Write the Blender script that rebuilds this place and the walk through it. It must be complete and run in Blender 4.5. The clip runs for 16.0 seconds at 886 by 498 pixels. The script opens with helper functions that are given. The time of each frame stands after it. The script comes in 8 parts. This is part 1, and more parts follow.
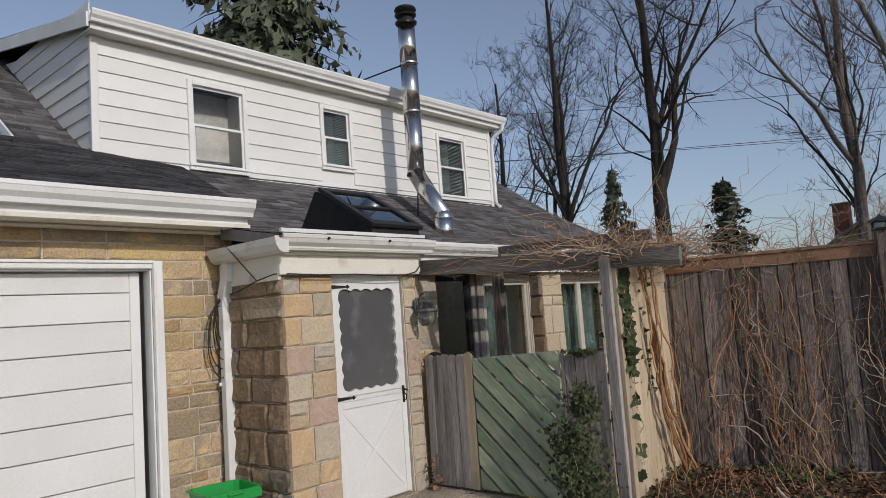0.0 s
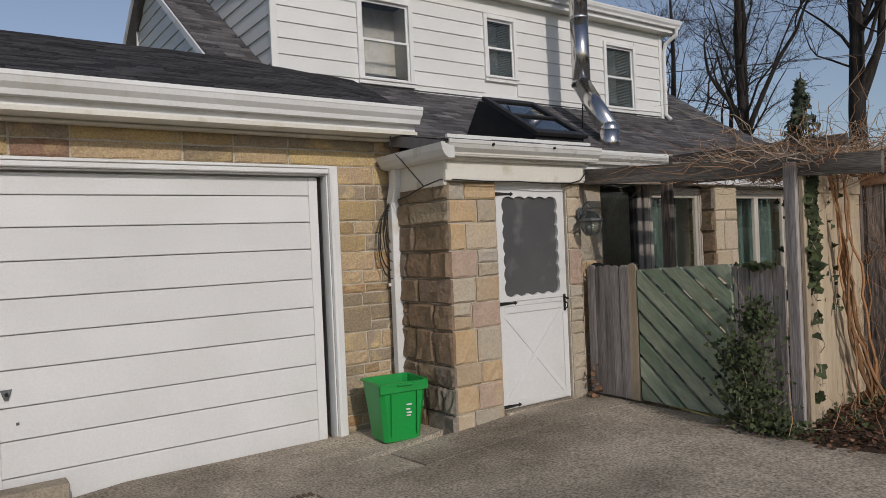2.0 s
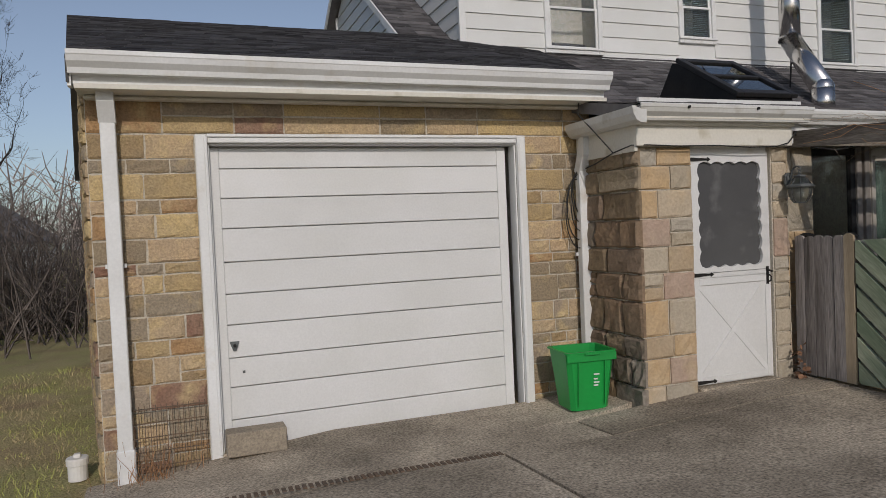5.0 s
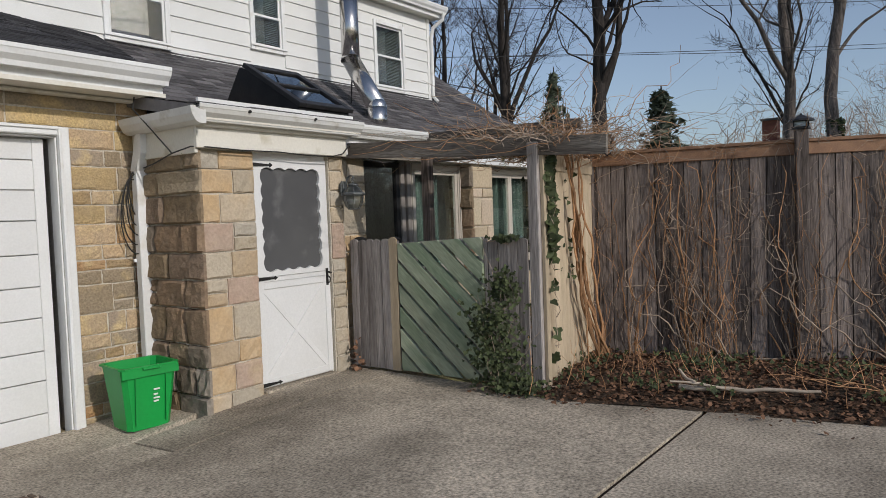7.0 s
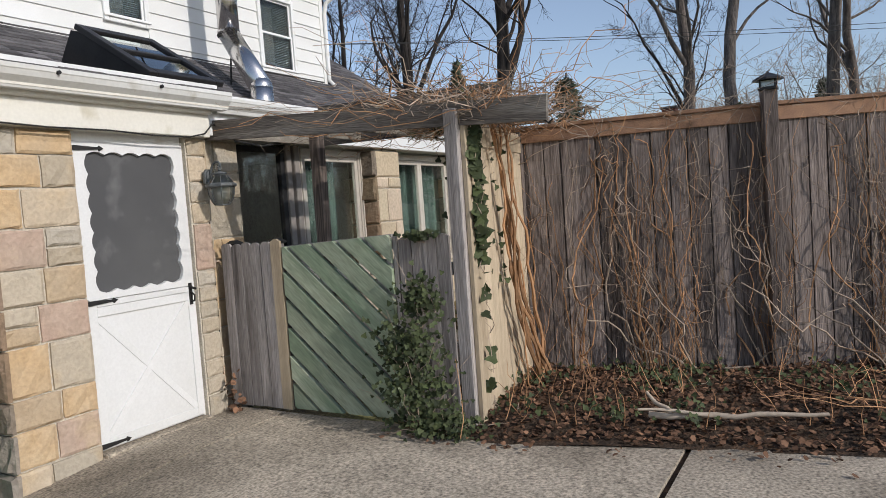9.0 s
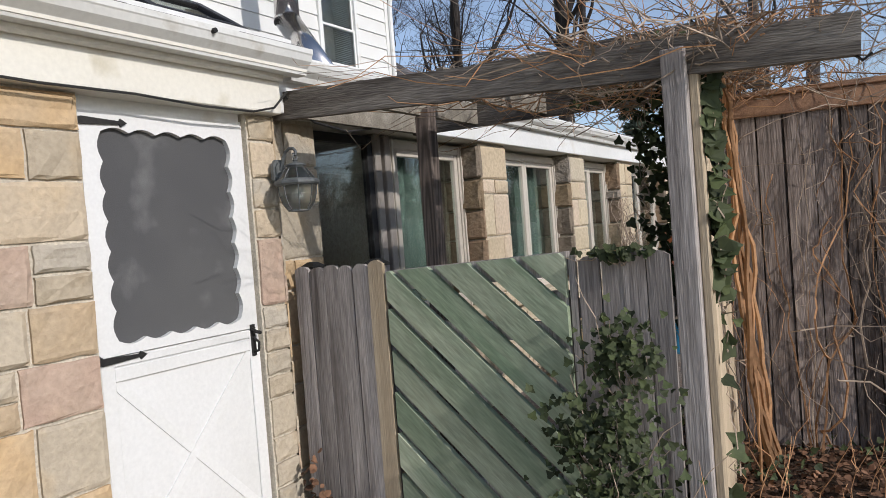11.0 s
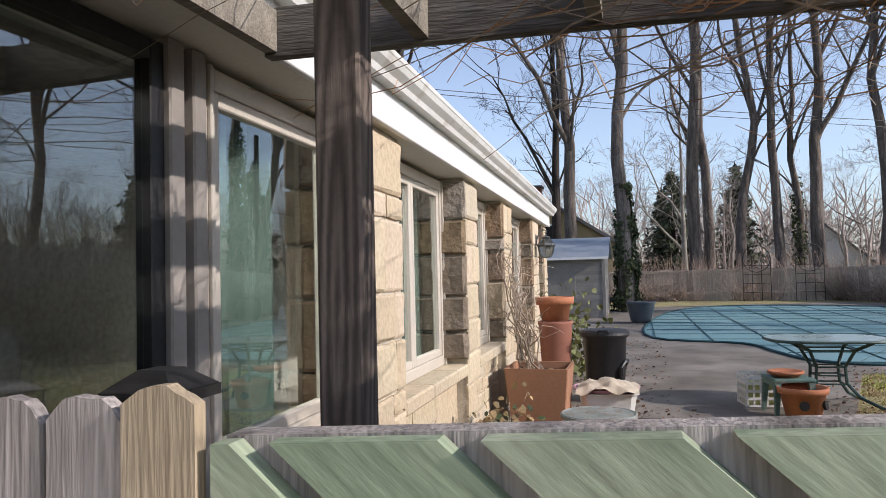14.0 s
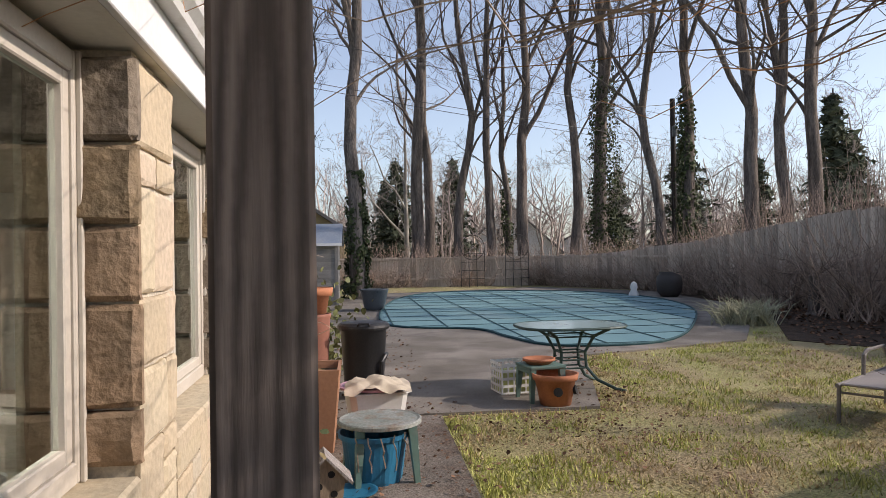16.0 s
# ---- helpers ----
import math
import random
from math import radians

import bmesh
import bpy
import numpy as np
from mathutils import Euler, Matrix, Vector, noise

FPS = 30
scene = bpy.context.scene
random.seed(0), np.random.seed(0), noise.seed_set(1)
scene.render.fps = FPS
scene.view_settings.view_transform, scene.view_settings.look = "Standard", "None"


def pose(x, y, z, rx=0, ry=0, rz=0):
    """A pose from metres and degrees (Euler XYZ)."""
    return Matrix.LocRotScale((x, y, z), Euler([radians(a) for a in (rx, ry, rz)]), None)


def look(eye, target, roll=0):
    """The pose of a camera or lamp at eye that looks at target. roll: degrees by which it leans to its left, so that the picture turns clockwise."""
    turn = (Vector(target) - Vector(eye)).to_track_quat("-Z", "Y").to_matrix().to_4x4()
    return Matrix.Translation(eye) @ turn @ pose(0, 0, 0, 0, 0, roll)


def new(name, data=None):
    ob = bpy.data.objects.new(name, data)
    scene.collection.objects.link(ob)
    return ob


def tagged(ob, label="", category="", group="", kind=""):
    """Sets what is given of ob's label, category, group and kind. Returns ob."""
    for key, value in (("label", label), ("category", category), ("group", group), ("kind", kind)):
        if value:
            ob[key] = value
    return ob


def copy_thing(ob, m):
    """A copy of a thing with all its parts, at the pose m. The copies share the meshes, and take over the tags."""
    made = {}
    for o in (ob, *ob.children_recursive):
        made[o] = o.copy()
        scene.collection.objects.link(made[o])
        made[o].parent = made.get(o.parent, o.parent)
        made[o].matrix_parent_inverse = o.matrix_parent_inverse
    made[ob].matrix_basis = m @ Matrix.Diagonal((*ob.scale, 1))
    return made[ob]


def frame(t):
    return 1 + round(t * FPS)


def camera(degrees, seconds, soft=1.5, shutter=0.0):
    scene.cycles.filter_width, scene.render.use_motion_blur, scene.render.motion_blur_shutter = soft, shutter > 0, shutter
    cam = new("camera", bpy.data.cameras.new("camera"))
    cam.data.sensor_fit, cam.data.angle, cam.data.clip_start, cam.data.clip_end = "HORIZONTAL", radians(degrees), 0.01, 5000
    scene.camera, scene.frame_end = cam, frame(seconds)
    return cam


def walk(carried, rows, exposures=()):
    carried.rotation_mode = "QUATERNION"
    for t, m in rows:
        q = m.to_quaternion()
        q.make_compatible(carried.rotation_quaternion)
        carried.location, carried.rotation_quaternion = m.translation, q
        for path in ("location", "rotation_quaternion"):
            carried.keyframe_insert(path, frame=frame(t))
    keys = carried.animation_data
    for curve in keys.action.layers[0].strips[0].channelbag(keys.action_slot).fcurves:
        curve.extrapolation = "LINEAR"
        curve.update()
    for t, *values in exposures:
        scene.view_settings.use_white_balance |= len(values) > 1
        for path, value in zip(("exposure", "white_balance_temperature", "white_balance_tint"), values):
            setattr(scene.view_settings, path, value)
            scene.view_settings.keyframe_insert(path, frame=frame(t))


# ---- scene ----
cam = camera(64.0, 16.0, soft=0.6)
PATH = [
    (0, (-4.055, -5.021, 1.653), (-2.565, -3.7, 1.842), -4.1),
    (0.5, (-4.054, -5.019, 1.62), (-2.6, -3.653, 1.754), -3.7),
    (1, (-4.078, -4.987, 1.591), (-2.678, -3.561, 1.66), -3.1),
    (1.5, (-4.071, -4.987, 1.559), (-2.768, -3.47, 1.578), -2.7),
    (2, (-4.089, -4.992, 1.544), (-2.933, -3.36, 1.533), -2.5),
    (2.5, (-4.106, -4.993, 1.533), (-3.13, -3.247, 1.511), -2.6),
    (3, (-4.117, -5.005, 1.532), (-3.323, -3.169, 1.505), -2.7),
    (3.2, (-4.124, -5.019, 1.523), (-3.396, -3.156, 1.498), -2.8),
    (5.3, (-4.141, -4.998, 1.485), (-3.439, -3.126, 1.421), -2.5),
    (5.5, (-4.133, -4.988, 1.495), (-3.328, -3.158, 1.429), -2.4),
    (6, (-4.121, -4.978, 1.497), (-3.005, -3.319, 1.431), -2.2),
    (6.5, (-4.078, -5.006, 1.494), (-2.682, -3.576, 1.417), -2.1),
    (7, (-3.927, -5.036, 1.48), (-2.331, -3.834, 1.387), -2.1),
    (7.5, (-3.696, -5.026, 1.462), (-1.998, -3.974, 1.358), -2.4),
    (8, (-3.444, -4.904, 1.439), (-1.692, -3.945, 1.332), -2.7),
    (8.5, (-3.125, -4.618, 1.445), (-1.367, -3.672, 1.33), -3.3),
    (9, (-2.779, -4.271, 1.439), (-1.043, -3.283, 1.323), -4.1),
    (9.5, (-2.486, -3.882, 1.432), (-0.779, -2.843, 1.337), -4.7),
    (10, (-2.175, -3.505, 1.427), (-0.494, -2.424, 1.361), -4.6),
    (10.2, (-2.07, -3.352, 1.415), (-0.397, -2.258, 1.358), -4.7),
    (12.3, (-0.706, -2.003, 1.44), (1.032, -1.014, 1.434), -3.4),
    (12.5, (-0.524, -1.856, 1.412), (1.239, -0.913, 1.431), -3.8),
    (13, (-0.176, -1.608, 1.434), (1.656, -0.808, 1.471), -2.3),
    (13.5, (0.212, -1.373, 1.428), (2.099, -0.713, 1.493), -1.7),
    (14, (0.496, -1.113, 1.407), (2.423, -0.582, 1.484), -1.4),
    (14.5, (0.793, -0.922, 1.414), (2.763, -0.586, 1.495), -0.9),
    (15, (1.01, -0.787, 1.429), (3.007, -0.683, 1.489), -0.9),
    (15.5, (1.08, -0.691, 1.444), (3.074, -0.833, 1.483), -1.0),
    (16, (1.128, -0.64, 1.445), (3.114, -0.882, 1.466), -1.0),
]
EXPOSURES = ((0, -0.33, 6500, 12), (1, -0.45, 6500, 12), (2.5, -0.63, 6550, 12), (5.5, -0.70, 6550, 12), (6.5, -0.53, 6450, 10), (8, 0.08, 6350, 10), (10, 0.08, 6300, 11), (12.5, 0.34, 6200, 11), (13, 0.28, 6150, 11), (13.5, 0.52, 6300, 13), (14.5, 0.66, 6550, 15), (16, 0.64, 6950, 16))
SKY_STRENGTH, SUN_STRENGTH = 0.14, 2.75
walk(cam, [(t, look(eye, aim, roll)) for t, eye, aim, roll in PATH], exposures=EXPOSURES)

# ---- world and sun ----
SUN = Vector((-0.15, -0.98, 0.0)).normalized() * math.cos(radians(27)) + Vector((0, 0, math.sin(radians(27))))
world = bpy.data.worlds.new("sky")
scene.world = world
world.use_nodes = True
wn = world.node_tree
sky = wn.nodes.new("ShaderNodeTexSky")
sky.sky_type, sky.sun_disc = "NISHITA", False
sky.sun_elevation, sky.sun_rotation = radians(27), math.atan2(SUN.x, SUN.y)
sky.air_density, sky.dust_density, sky.ozone_density = 1.0, 1.1, 4.0
soft_sky = wn.nodes.new("ShaderNodeHueSaturation")
soft_sky.inputs["Saturation"].default_value = 0.74
wn.links.new(sky.outputs[0], soft_sky.inputs["Color"])
wn.links.new(soft_sky.outputs[0], wn.nodes["Background"].inputs[0])
wn.nodes["Background"].inputs[1].default_value = SKY_STRENGTH
sun = new("sun", bpy.data.lights.new("sun", "SUN"))
sun.data.energy, sun.data.angle, sun.data.color = SUN_STRENGTH, radians(0.6), (1.0, 0.93, 0.86)
sun.matrix_world = look((0, 0, 30), Vector((0, 0, 30)) - SUN)


# ---- materials ----
def mk(name, c1, c2, scale=3.0, fine=40.0, rough=0.75, bump=0.25, metal=0.0, spread=0.0, stretch=(1, 1, 1),
       spots=None, spot_scale=6.0, spot_amount=0.35, grain=0.25, island=False, depth=0.004, spec=0.4, hues=None):
    """Two-scale procedural surface: patches of two colours, fine grain, spots of wear, relief, and a change from piece to piece."""
    m = bpy.data.materials.new(name)
    m.use_nodes = True
    nt = m.node_tree
    n, l = nt.nodes, nt.links
    b = n["Principled BSDF"]
    co = n.new("ShaderNodeTexCoord")
    if island:
        ge = n.new("ShaderNodeNewGeometry")
        rnd = ge.outputs["Random Per Island"]
    else:
        oi = n.new("ShaderNodeObjectInfo")
        rnd = oi.outputs["Random"]
    off = n.new("ShaderNodeVectorMath")
    off.operation = "MULTIPLY_ADD"
    off.inputs[1].default_value = (23.0, 17.0, 31.0)
    l.new(rnd, off.inputs[0])
    l.new(co.outputs["Object"], off.inputs[2])
    mp = n.new("ShaderNodeMapping")
    mp.inputs["Scale"].default_value = stretch
    l.new(off.outputs[0], mp.inputs[0])

    def noise_at(s, d=4.0):
        t = n.new("ShaderNodeTexNoise")
        t.inputs["Scale"].default_value, t.inputs["Detail"].default_value = s, d
        l.new(mp.outputs[0], t.inputs["Vector"])
        return t

    def ramp(src, lo, hi):
        r = n.new("ShaderNodeMapRange")
        r.inputs[1].default_value, r.inputs[2].default_value = lo, hi
        l.new(src, r.inputs[0])
        return r.outputs[0]

    def mix(fac, a, c, mode="MIX"):
        x = n.new("ShaderNodeMix")
        x.data_type, x.blend_type = "RGBA", mode
        for sock, v in ((x.inputs[0], fac), (x.inputs[6], a), (x.inputs[7], c)):
            if isinstance(v, (int, float)):
                sock.default_value = v
            elif isinstance(v, tuple):
                sock.default_value = (*v, 1)
            else:
                l.new(v, sock)
        return x.outputs[2]

    big, small = noise_at(scale), noise_at(fine, 6.0)
    if hues:
        cr = n.new("ShaderNodeValToRGB")
        cr.color_ramp.interpolation = "CONSTANT"
        for i, h in enumerate(hues):
            e = cr.color_ramp.elements[i] if i < 2 else cr.color_ramp.elements.new(i / len(hues))
            e.position, e.color = i / len(hues), (*h, 1)
        l.new(rnd, cr.inputs[0])
        base = mix(ramp(big.outputs[0], 0.35, 0.7), cr.outputs[0], mix(0.45, cr.outputs[0], c2))
    else:
        base = mix(ramp(big.outputs[0], 0.35, 0.65), c1, c2)
    if spots:
        sp = noise_at(spot_scale, 8.0)
        base = mix(ramp(sp.outputs[0], 0.62 - spot_amount * 0.3, 0.75), base, spots)
    g = n.new("ShaderNodeMapRange")
    g.inputs[1].default_value, g.inputs[2].default_value = 0.25, 0.75
    g.inputs[3].default_value, g.inputs[4].default_value = 1 - grain, 1 + grain
    l.new(small.outputs[0], g.inputs[0])
    hsv = n.new("ShaderNodeHueSaturation")
    l.new(base, hsv.inputs["Color"])
    if spread:
        v = n.new("ShaderNodeMapRange")
        v.inputs[3].default_value, v.inputs[4].default_value = 1 - spread, 1 + spread
        l.new(rnd, v.inputs[0])
        mu = n.new("ShaderNodeMath")
        mu.operation = "MULTIPLY"
        l.new(v.outputs[0], mu.inputs[0])
        l.new(g.outputs[0], mu.inputs[1])
        l.new(mu.outputs[0], hsv.inputs["Value"])
    else:
        l.new(g.outputs[0], hsv.inputs["Value"])
    l.new(hsv.outputs[0], b.inputs["Base Color"])
    rr = n.new("ShaderNodeMapRange")
    rr.inputs[3].default_value, rr.inputs[4].default_value = max(0.02, rough - 0.12), min(1.0, rough + 0.12)
    l.new(big.outputs[0], rr.inputs[0])
    l.new(rr.outputs[0], b.inputs["Roughness"])
    b.inputs["Metallic"].default_value = metal
    b.inputs["Specular IOR Level"].default_value = spec
    if bump:
        bp = n.new("ShaderNodeBump")
        bp.inputs["Strength"].default_value, bp.inputs["Distance"].default_value = bump, depth
        ad = n.new("ShaderNodeMath")
        ad.operation = "ADD"
        l.new(small.outputs[0], ad.inputs[0])
        l.new(big.outputs[0], ad.inputs[1])
        l.new(ad.outputs[0], bp.inputs["Height"])
        l.new(bp.outputs[0], b.inputs["Normal"])
    return m


STONE = mk("stone", (0.385, 0.285, 0.172), (0.30, 0.245, 0.18), 4.5, 60, 0.9, 0.9, grain=0.28, spread=0.22, depth=0.012, spec=0.25,
           spots=(0.50, 0.38, 0.205), spot_scale=6, spot_amount=0.35,
           hues=((0.43, 0.305, 0.16), (0.335, 0.265, 0.175), (0.475, 0.35, 0.18), (0.40, 0.245, 0.12), (0.315, 0.26, 0.185), (0.24, 0.135, 0.092), (0.44, 0.33, 0.20), (0.49, 0.365, 0.18), (0.28, 0.225, 0.165), (0.40, 0.29, 0.175)))
# browner split stone, its colour also darkened for the piers' shaded side faces
STONE_SPLIT_SHADE = mk("split-faced brown stone darkened for shade", (0.235, 0.175, 0.115), (0.18, 0.146, 0.11), 4.0, 26, 0.92, 1.0, grain=0.22, spread=0.18, depth=0.018, spec=0.2,
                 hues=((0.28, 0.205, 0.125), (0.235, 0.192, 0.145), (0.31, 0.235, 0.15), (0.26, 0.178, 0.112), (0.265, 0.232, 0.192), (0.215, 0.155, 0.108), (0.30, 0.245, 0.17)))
STONE_PALE = mk("pale stone", (0.50, 0.42, 0.30), (0.435, 0.375, 0.285), 2.4, 34, 0.9, 0.6, grain=0.17, spread=0.10, depth=0.010, spec=0.25,
                hues=((0.53, 0.445, 0.31), (0.49, 0.425, 0.32), (0.55, 0.46, 0.32), (0.475, 0.385, 0.265), (0.505, 0.405, 0.30)))
STONE_FACE = mk("dressed tan stone", (0.45, 0.38, 0.285), (0.38, 0.33, 0.255), 3.0, 40, 0.9, 0.8, grain=0.14, spread=0.12, depth=0.01, spec=0.25,
                spots=(0.47, 0.365, 0.235), spot_scale=4, spot_amount=0.25,
                hues=((0.44, 0.37, 0.27), (0.41, 0.36, 0.28), (0.48, 0.41, 0.31), (0.43, 0.32, 0.20), (0.42, 0.305, 0.235), (0.39, 0.35, 0.285), (0.46, 0.375, 0.27), (0.45, 0.315, 0.175)))
MORTAR = mk("mortar", (0.54, 0.49, 0.40), (0.45, 0.405, 0.33), 6, 80, 0.95, 0.5, spec=0.2)
SIDING = mk("white siding", (0.71, 0.71, 0.69), (0.65, 0.65, 0.62), 0.8, 60, 0.45, 0.06, grain=0.04, spread=0.03)
WHITE = mk("white paint", (0.74, 0.745, 0.735), (0.66, 0.66, 0.64), 1.5, 50, 0.5, 0.12, grain=0.05, spots=(0.60, 0.57, 0.51), spot_scale=4, spot_amount=0.1)
DOORWHITE = mk("door paint", (0.69, 0.69, 0.68), (0.635, 0.635, 0.615), 1.2, 60, 0.5, 0.1, grain=0.05, spread=0.03)
CREAM = mk("cream paint", (0.68, 0.655, 0.58), (0.62, 0.59, 0.515), 1.2, 45, 0.55, 0.15, grain=0.06, spots=(0.5, 0.46, 0.36), spot_scale=5, spot_amount=0.12)
GUTTER = mk("painted gutter", (0.63, 0.63, 0.605), (0.55, 0.54, 0.50), 1.4, 40, 0.5, 0.15, grain=0.06, spots=(0.42, 0.39, 0.33), spot_scale=7, spot_amount=0.1)
SHINGLE = mk("grey shingle", (0.128, 0.12, 0.121), (0.082, 0.079, 0.081), 3, 160, 0.95, 0.6, spread=0.45, island=True, grain=0.3, spec=0.2)
SHINGLE_DARK = mk("charcoal shingle", (0.062, 0.062, 0.066), (0.040, 0.040, 0.045), 3, 160, 0.95, 0.6, spread=0.5, island=True, grain=0.35, spec=0.2)
CONCRETE = mk("concrete", (0.475, 0.408, 0.318), (0.35, 0.30, 0.232), 2.0, 55, 0.92, 0.9, grain=0.7, spots=(0.16, 0.135, 0.102), spot_scale=0.9, spot_amount=0.62, depth=0.005, spec=0.25)
PATIO = mk("worn patio concrete", (0.265, 0.235, 0.20), (0.16, 0.14, 0.115), 0.9, 50, 0.92, 0.5, grain=0.25, spots=(0.11, 0.095, 0.08), spot_scale=1.4, spot_amount=0.5, spec=0.25)
WOOD_OLD = mk("weathered wood", (0.35, 0.318, 0.295), (0.22, 0.198, 0.184), 2.6, 24, 0.9, 0.8, stretch=(6, 6, 0.35), spread=0.24, grain=0.42, depth=0.005, spec=0.2, spots=(0.085, 0.07, 0.06), spot_scale=3, spot_amount=0.28)
WOOD_FENCE = mk("brown fence wood", (0.225, 0.188, 0.166), (0.14, 0.114, 0.10), 2.0, 24, 0.9, 1.0, stretch=(6, 6, 0.4), spread=0.34, grain=0.45, depth=0.006, spec=0.2, spots=(0.045, 0.034, 0.028), spot_scale=7, spot_amount=0.35)
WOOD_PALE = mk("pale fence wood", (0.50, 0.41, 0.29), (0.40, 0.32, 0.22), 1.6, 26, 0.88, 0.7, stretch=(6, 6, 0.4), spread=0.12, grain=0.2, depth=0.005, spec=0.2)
WOOD_CAP = mk("reddish cap board", (0.34, 0.20, 0.12), (0.26, 0.155, 0.10), 2, 30, 0.85, 0.6, stretch=(5, 0.6, 5), spread=0.15, grain=0.25, spec=0.2)
WOOD_BEAM = mk("grey beam wood", (0.20, 0.18, 0.155), (0.12, 0.105, 0.09), 2.0, 24, 0.92, 1.0, stretch=(5, 0.5, 6), spread=0.15, grain=0.4, depth=0.008, spec=0.2, spots=(0.06, 0.05, 0.042), spot_scale=2.5, spot_amount=0.3)
WOOD_RAFTER = mk("grey rafter wood", (0.26, 0.235, 0.19), (0.17, 0.15, 0.12), 2.0, 24, 0.92, 0.9, stretch=(0.5, 5, 6), spread=0.15, grain=0.35, depth=0.006, spec=0.2)
WOOD_POST = mk("dark post wood", (0.185, 0.15, 0.128), (0.135, 0.108, 0.092), 1.5, 14, 0.85, 0.6, stretch=(9, 9, 0.55), grain=0.22, depth=0.003, spec=0.25)
GREEN_PAINT = mk("worn green paint", (0.165, 0.225, 0.145), (0.27, 0.32, 0.22), 1.4, 26, 0.8, 0.5, stretch=(4, 0.45, 3.2), spread=0.16, grain=0.25, spots=(0.46, 0.49, 0.36), spot_scale=1.9, spot_amount=0.8, depth=0.003, spec=0.25)
# the paint wears along the slanting boards
gm = GREEN_PAINT.node_tree.nodes["Mapping"]
gm.vector_type = "TEXTURE"
gm.inputs["Rotation"].default_value = (radians(41), 0, 0)
gm.inputs["Scale"].default_value = (0.25, 2.2, 0.31)
IRON = mk("black iron", (0.018, 0.018, 0.018), (0.03, 0.028, 0.026), 6, 60, 0.6, 0.3, metal=0.4)
LAMPMETAL = mk("weathered lamp metal", (0.09, 0.098, 0.10), (0.15, 0.16, 0.16), 9, 70, 0.6, 0.3, metal=0.3)
STEEL = mk("polished steel", (0.62, 0.60, 0.58), (0.55, 0.53, 0.52), 2, 30, 0.2, 0.05, metal=1.0, grain=0.04)
DARKMETAL = mk("dark bronze metal", (0.028, 0.026, 0.026), (0.02, 0.02, 0.02), 4, 40, 0.45, 0.1, metal=0.2)
CABLE = mk("black cable", (0.015, 0.015, 0.015), (0.025, 0.024, 0.022), 6, 50, 0.6, 0.1)
GREEN_PLASTIC = mk("green plastic", (0.010, 0.30, 0.055), (0.012, 0.26, 0.05), 2, 40, 0.42, 0.06, grain=0.06)
SCREEN = mk("grey screen mesh", (0.085, 0.085, 0.085), (0.07, 0.07, 0.072), 2, 220, 0.8, 0.25, grain=0.18, spots=(0.13, 0.13, 0.13), spot_scale=5, spot_amount=0.1)
INTERIOR = mk("dim interior", (0.46, 0.43, 0.38), (0.40, 0.37, 0.33), 1, 20, 0.9, 0.1)
CURTAIN = mk("green curtain", (0.062, 0.086, 0.073), (0.042, 0.062, 0.052), 2, 60, 0.9, 0.2, stretch=(6, 6, 0.3))
BLIND = mk("slatted blind", (0.20, 0.24, 0.23), (0.16, 0.19, 0.19), 3, 40, 0.7, 0.1)
FRAME_GREY = mk("taupe window frame", (0.30, 0.27, 0.24), (0.26, 0.235, 0.21), 2, 50, 0.6, 0.1, grain=0.06)
FRAME_CREAM = mk("cream window frame", (0.53, 0.485, 0.415), (0.47, 0.425, 0.36), 2, 50, 0.55, 0.1, grain=0.06)
WOOD_GREY = mk("silvery fence wood", (0.55, 0.46, 0.375), (0.39, 0.325, 0.265), 2.0, 20, 0.9, 0.7, stretch=(6, 6, 0.5), spread=0.28, grain=0.35, spec=0.2)
BARK = mk("tree bark", (0.205, 0.172, 0.15), (0.095, 0.08, 0.071), 2.2, 12, 0.95, 1.0, stretch=(4, 4, 0.5), grain=0.45, depth=0.03, spec=0.15)
BARK_DARK = mk("dark tree bark", (0.055, 0.047, 0.042), (0.032, 0.028, 0.026), 1.6, 10, 0.95, 1.0, stretch=(3, 3, 0.5), grain=0.4, depth=0.03, spec=0.15)
BARK_PALE = mk("pale bark", (0.34, 0.32, 0.28), (0.22, 0.20, 0.18), 1.2, 8, 0.9, 0.6, grain=0.25, spec=0.15)
VINE = mk("dry vine stem", (0.46, 0.255, 0.13), (0.31, 0.175, 0.092), 2, 30, 0.9, 0.5, spread=0.4, island=True, grain=0.25, spec=0.2)
VINE_GREY = mk("grey vine stem", (0.38, 0.30, 0.225), (0.26, 0.205, 0.155), 2, 30, 0.9, 0.5, spread=0.3, island=True, grain=0.25, spec=0.2)
BRUSH = mk("dry brush twigs", (0.40, 0.30, 0.24), (0.26, 0.197, 0.16), 2, 20, 0.95, 0.2, spread=0.5, island=True, spec=0.15)
IVY = mk("ivy leaf", (0.034, 0.046, 0.018), (0.060, 0.074, 0.027), 5, 30, 0.68, 0.3, spread=0.5, island=True, grain=0.2, spec=0.28)
# needle green is lightened to stand in for haze over distance
NEEDLE_HAZED = mk("haze-lightened conifer needles", (0.075, 0.092, 0.062), (0.105, 0.12, 0.082), 1, 20, 0.9, 0.2, spread=0.5, island=True, spec=0.15)
LITTER = mk("dead leaves", (0.205, 0.112, 0.066), (0.105, 0.06, 0.038), 3, 30, 0.9, 0.3, spread=0.55, island=True, spec=0.2)
DRYLEAF = mk("yellowed leaves", (0.27, 0.18, 0.095), (0.165, 0.13, 0.06), 3, 30, 0.8, 0.3, spread=0.5, island=True, spec=0.25)
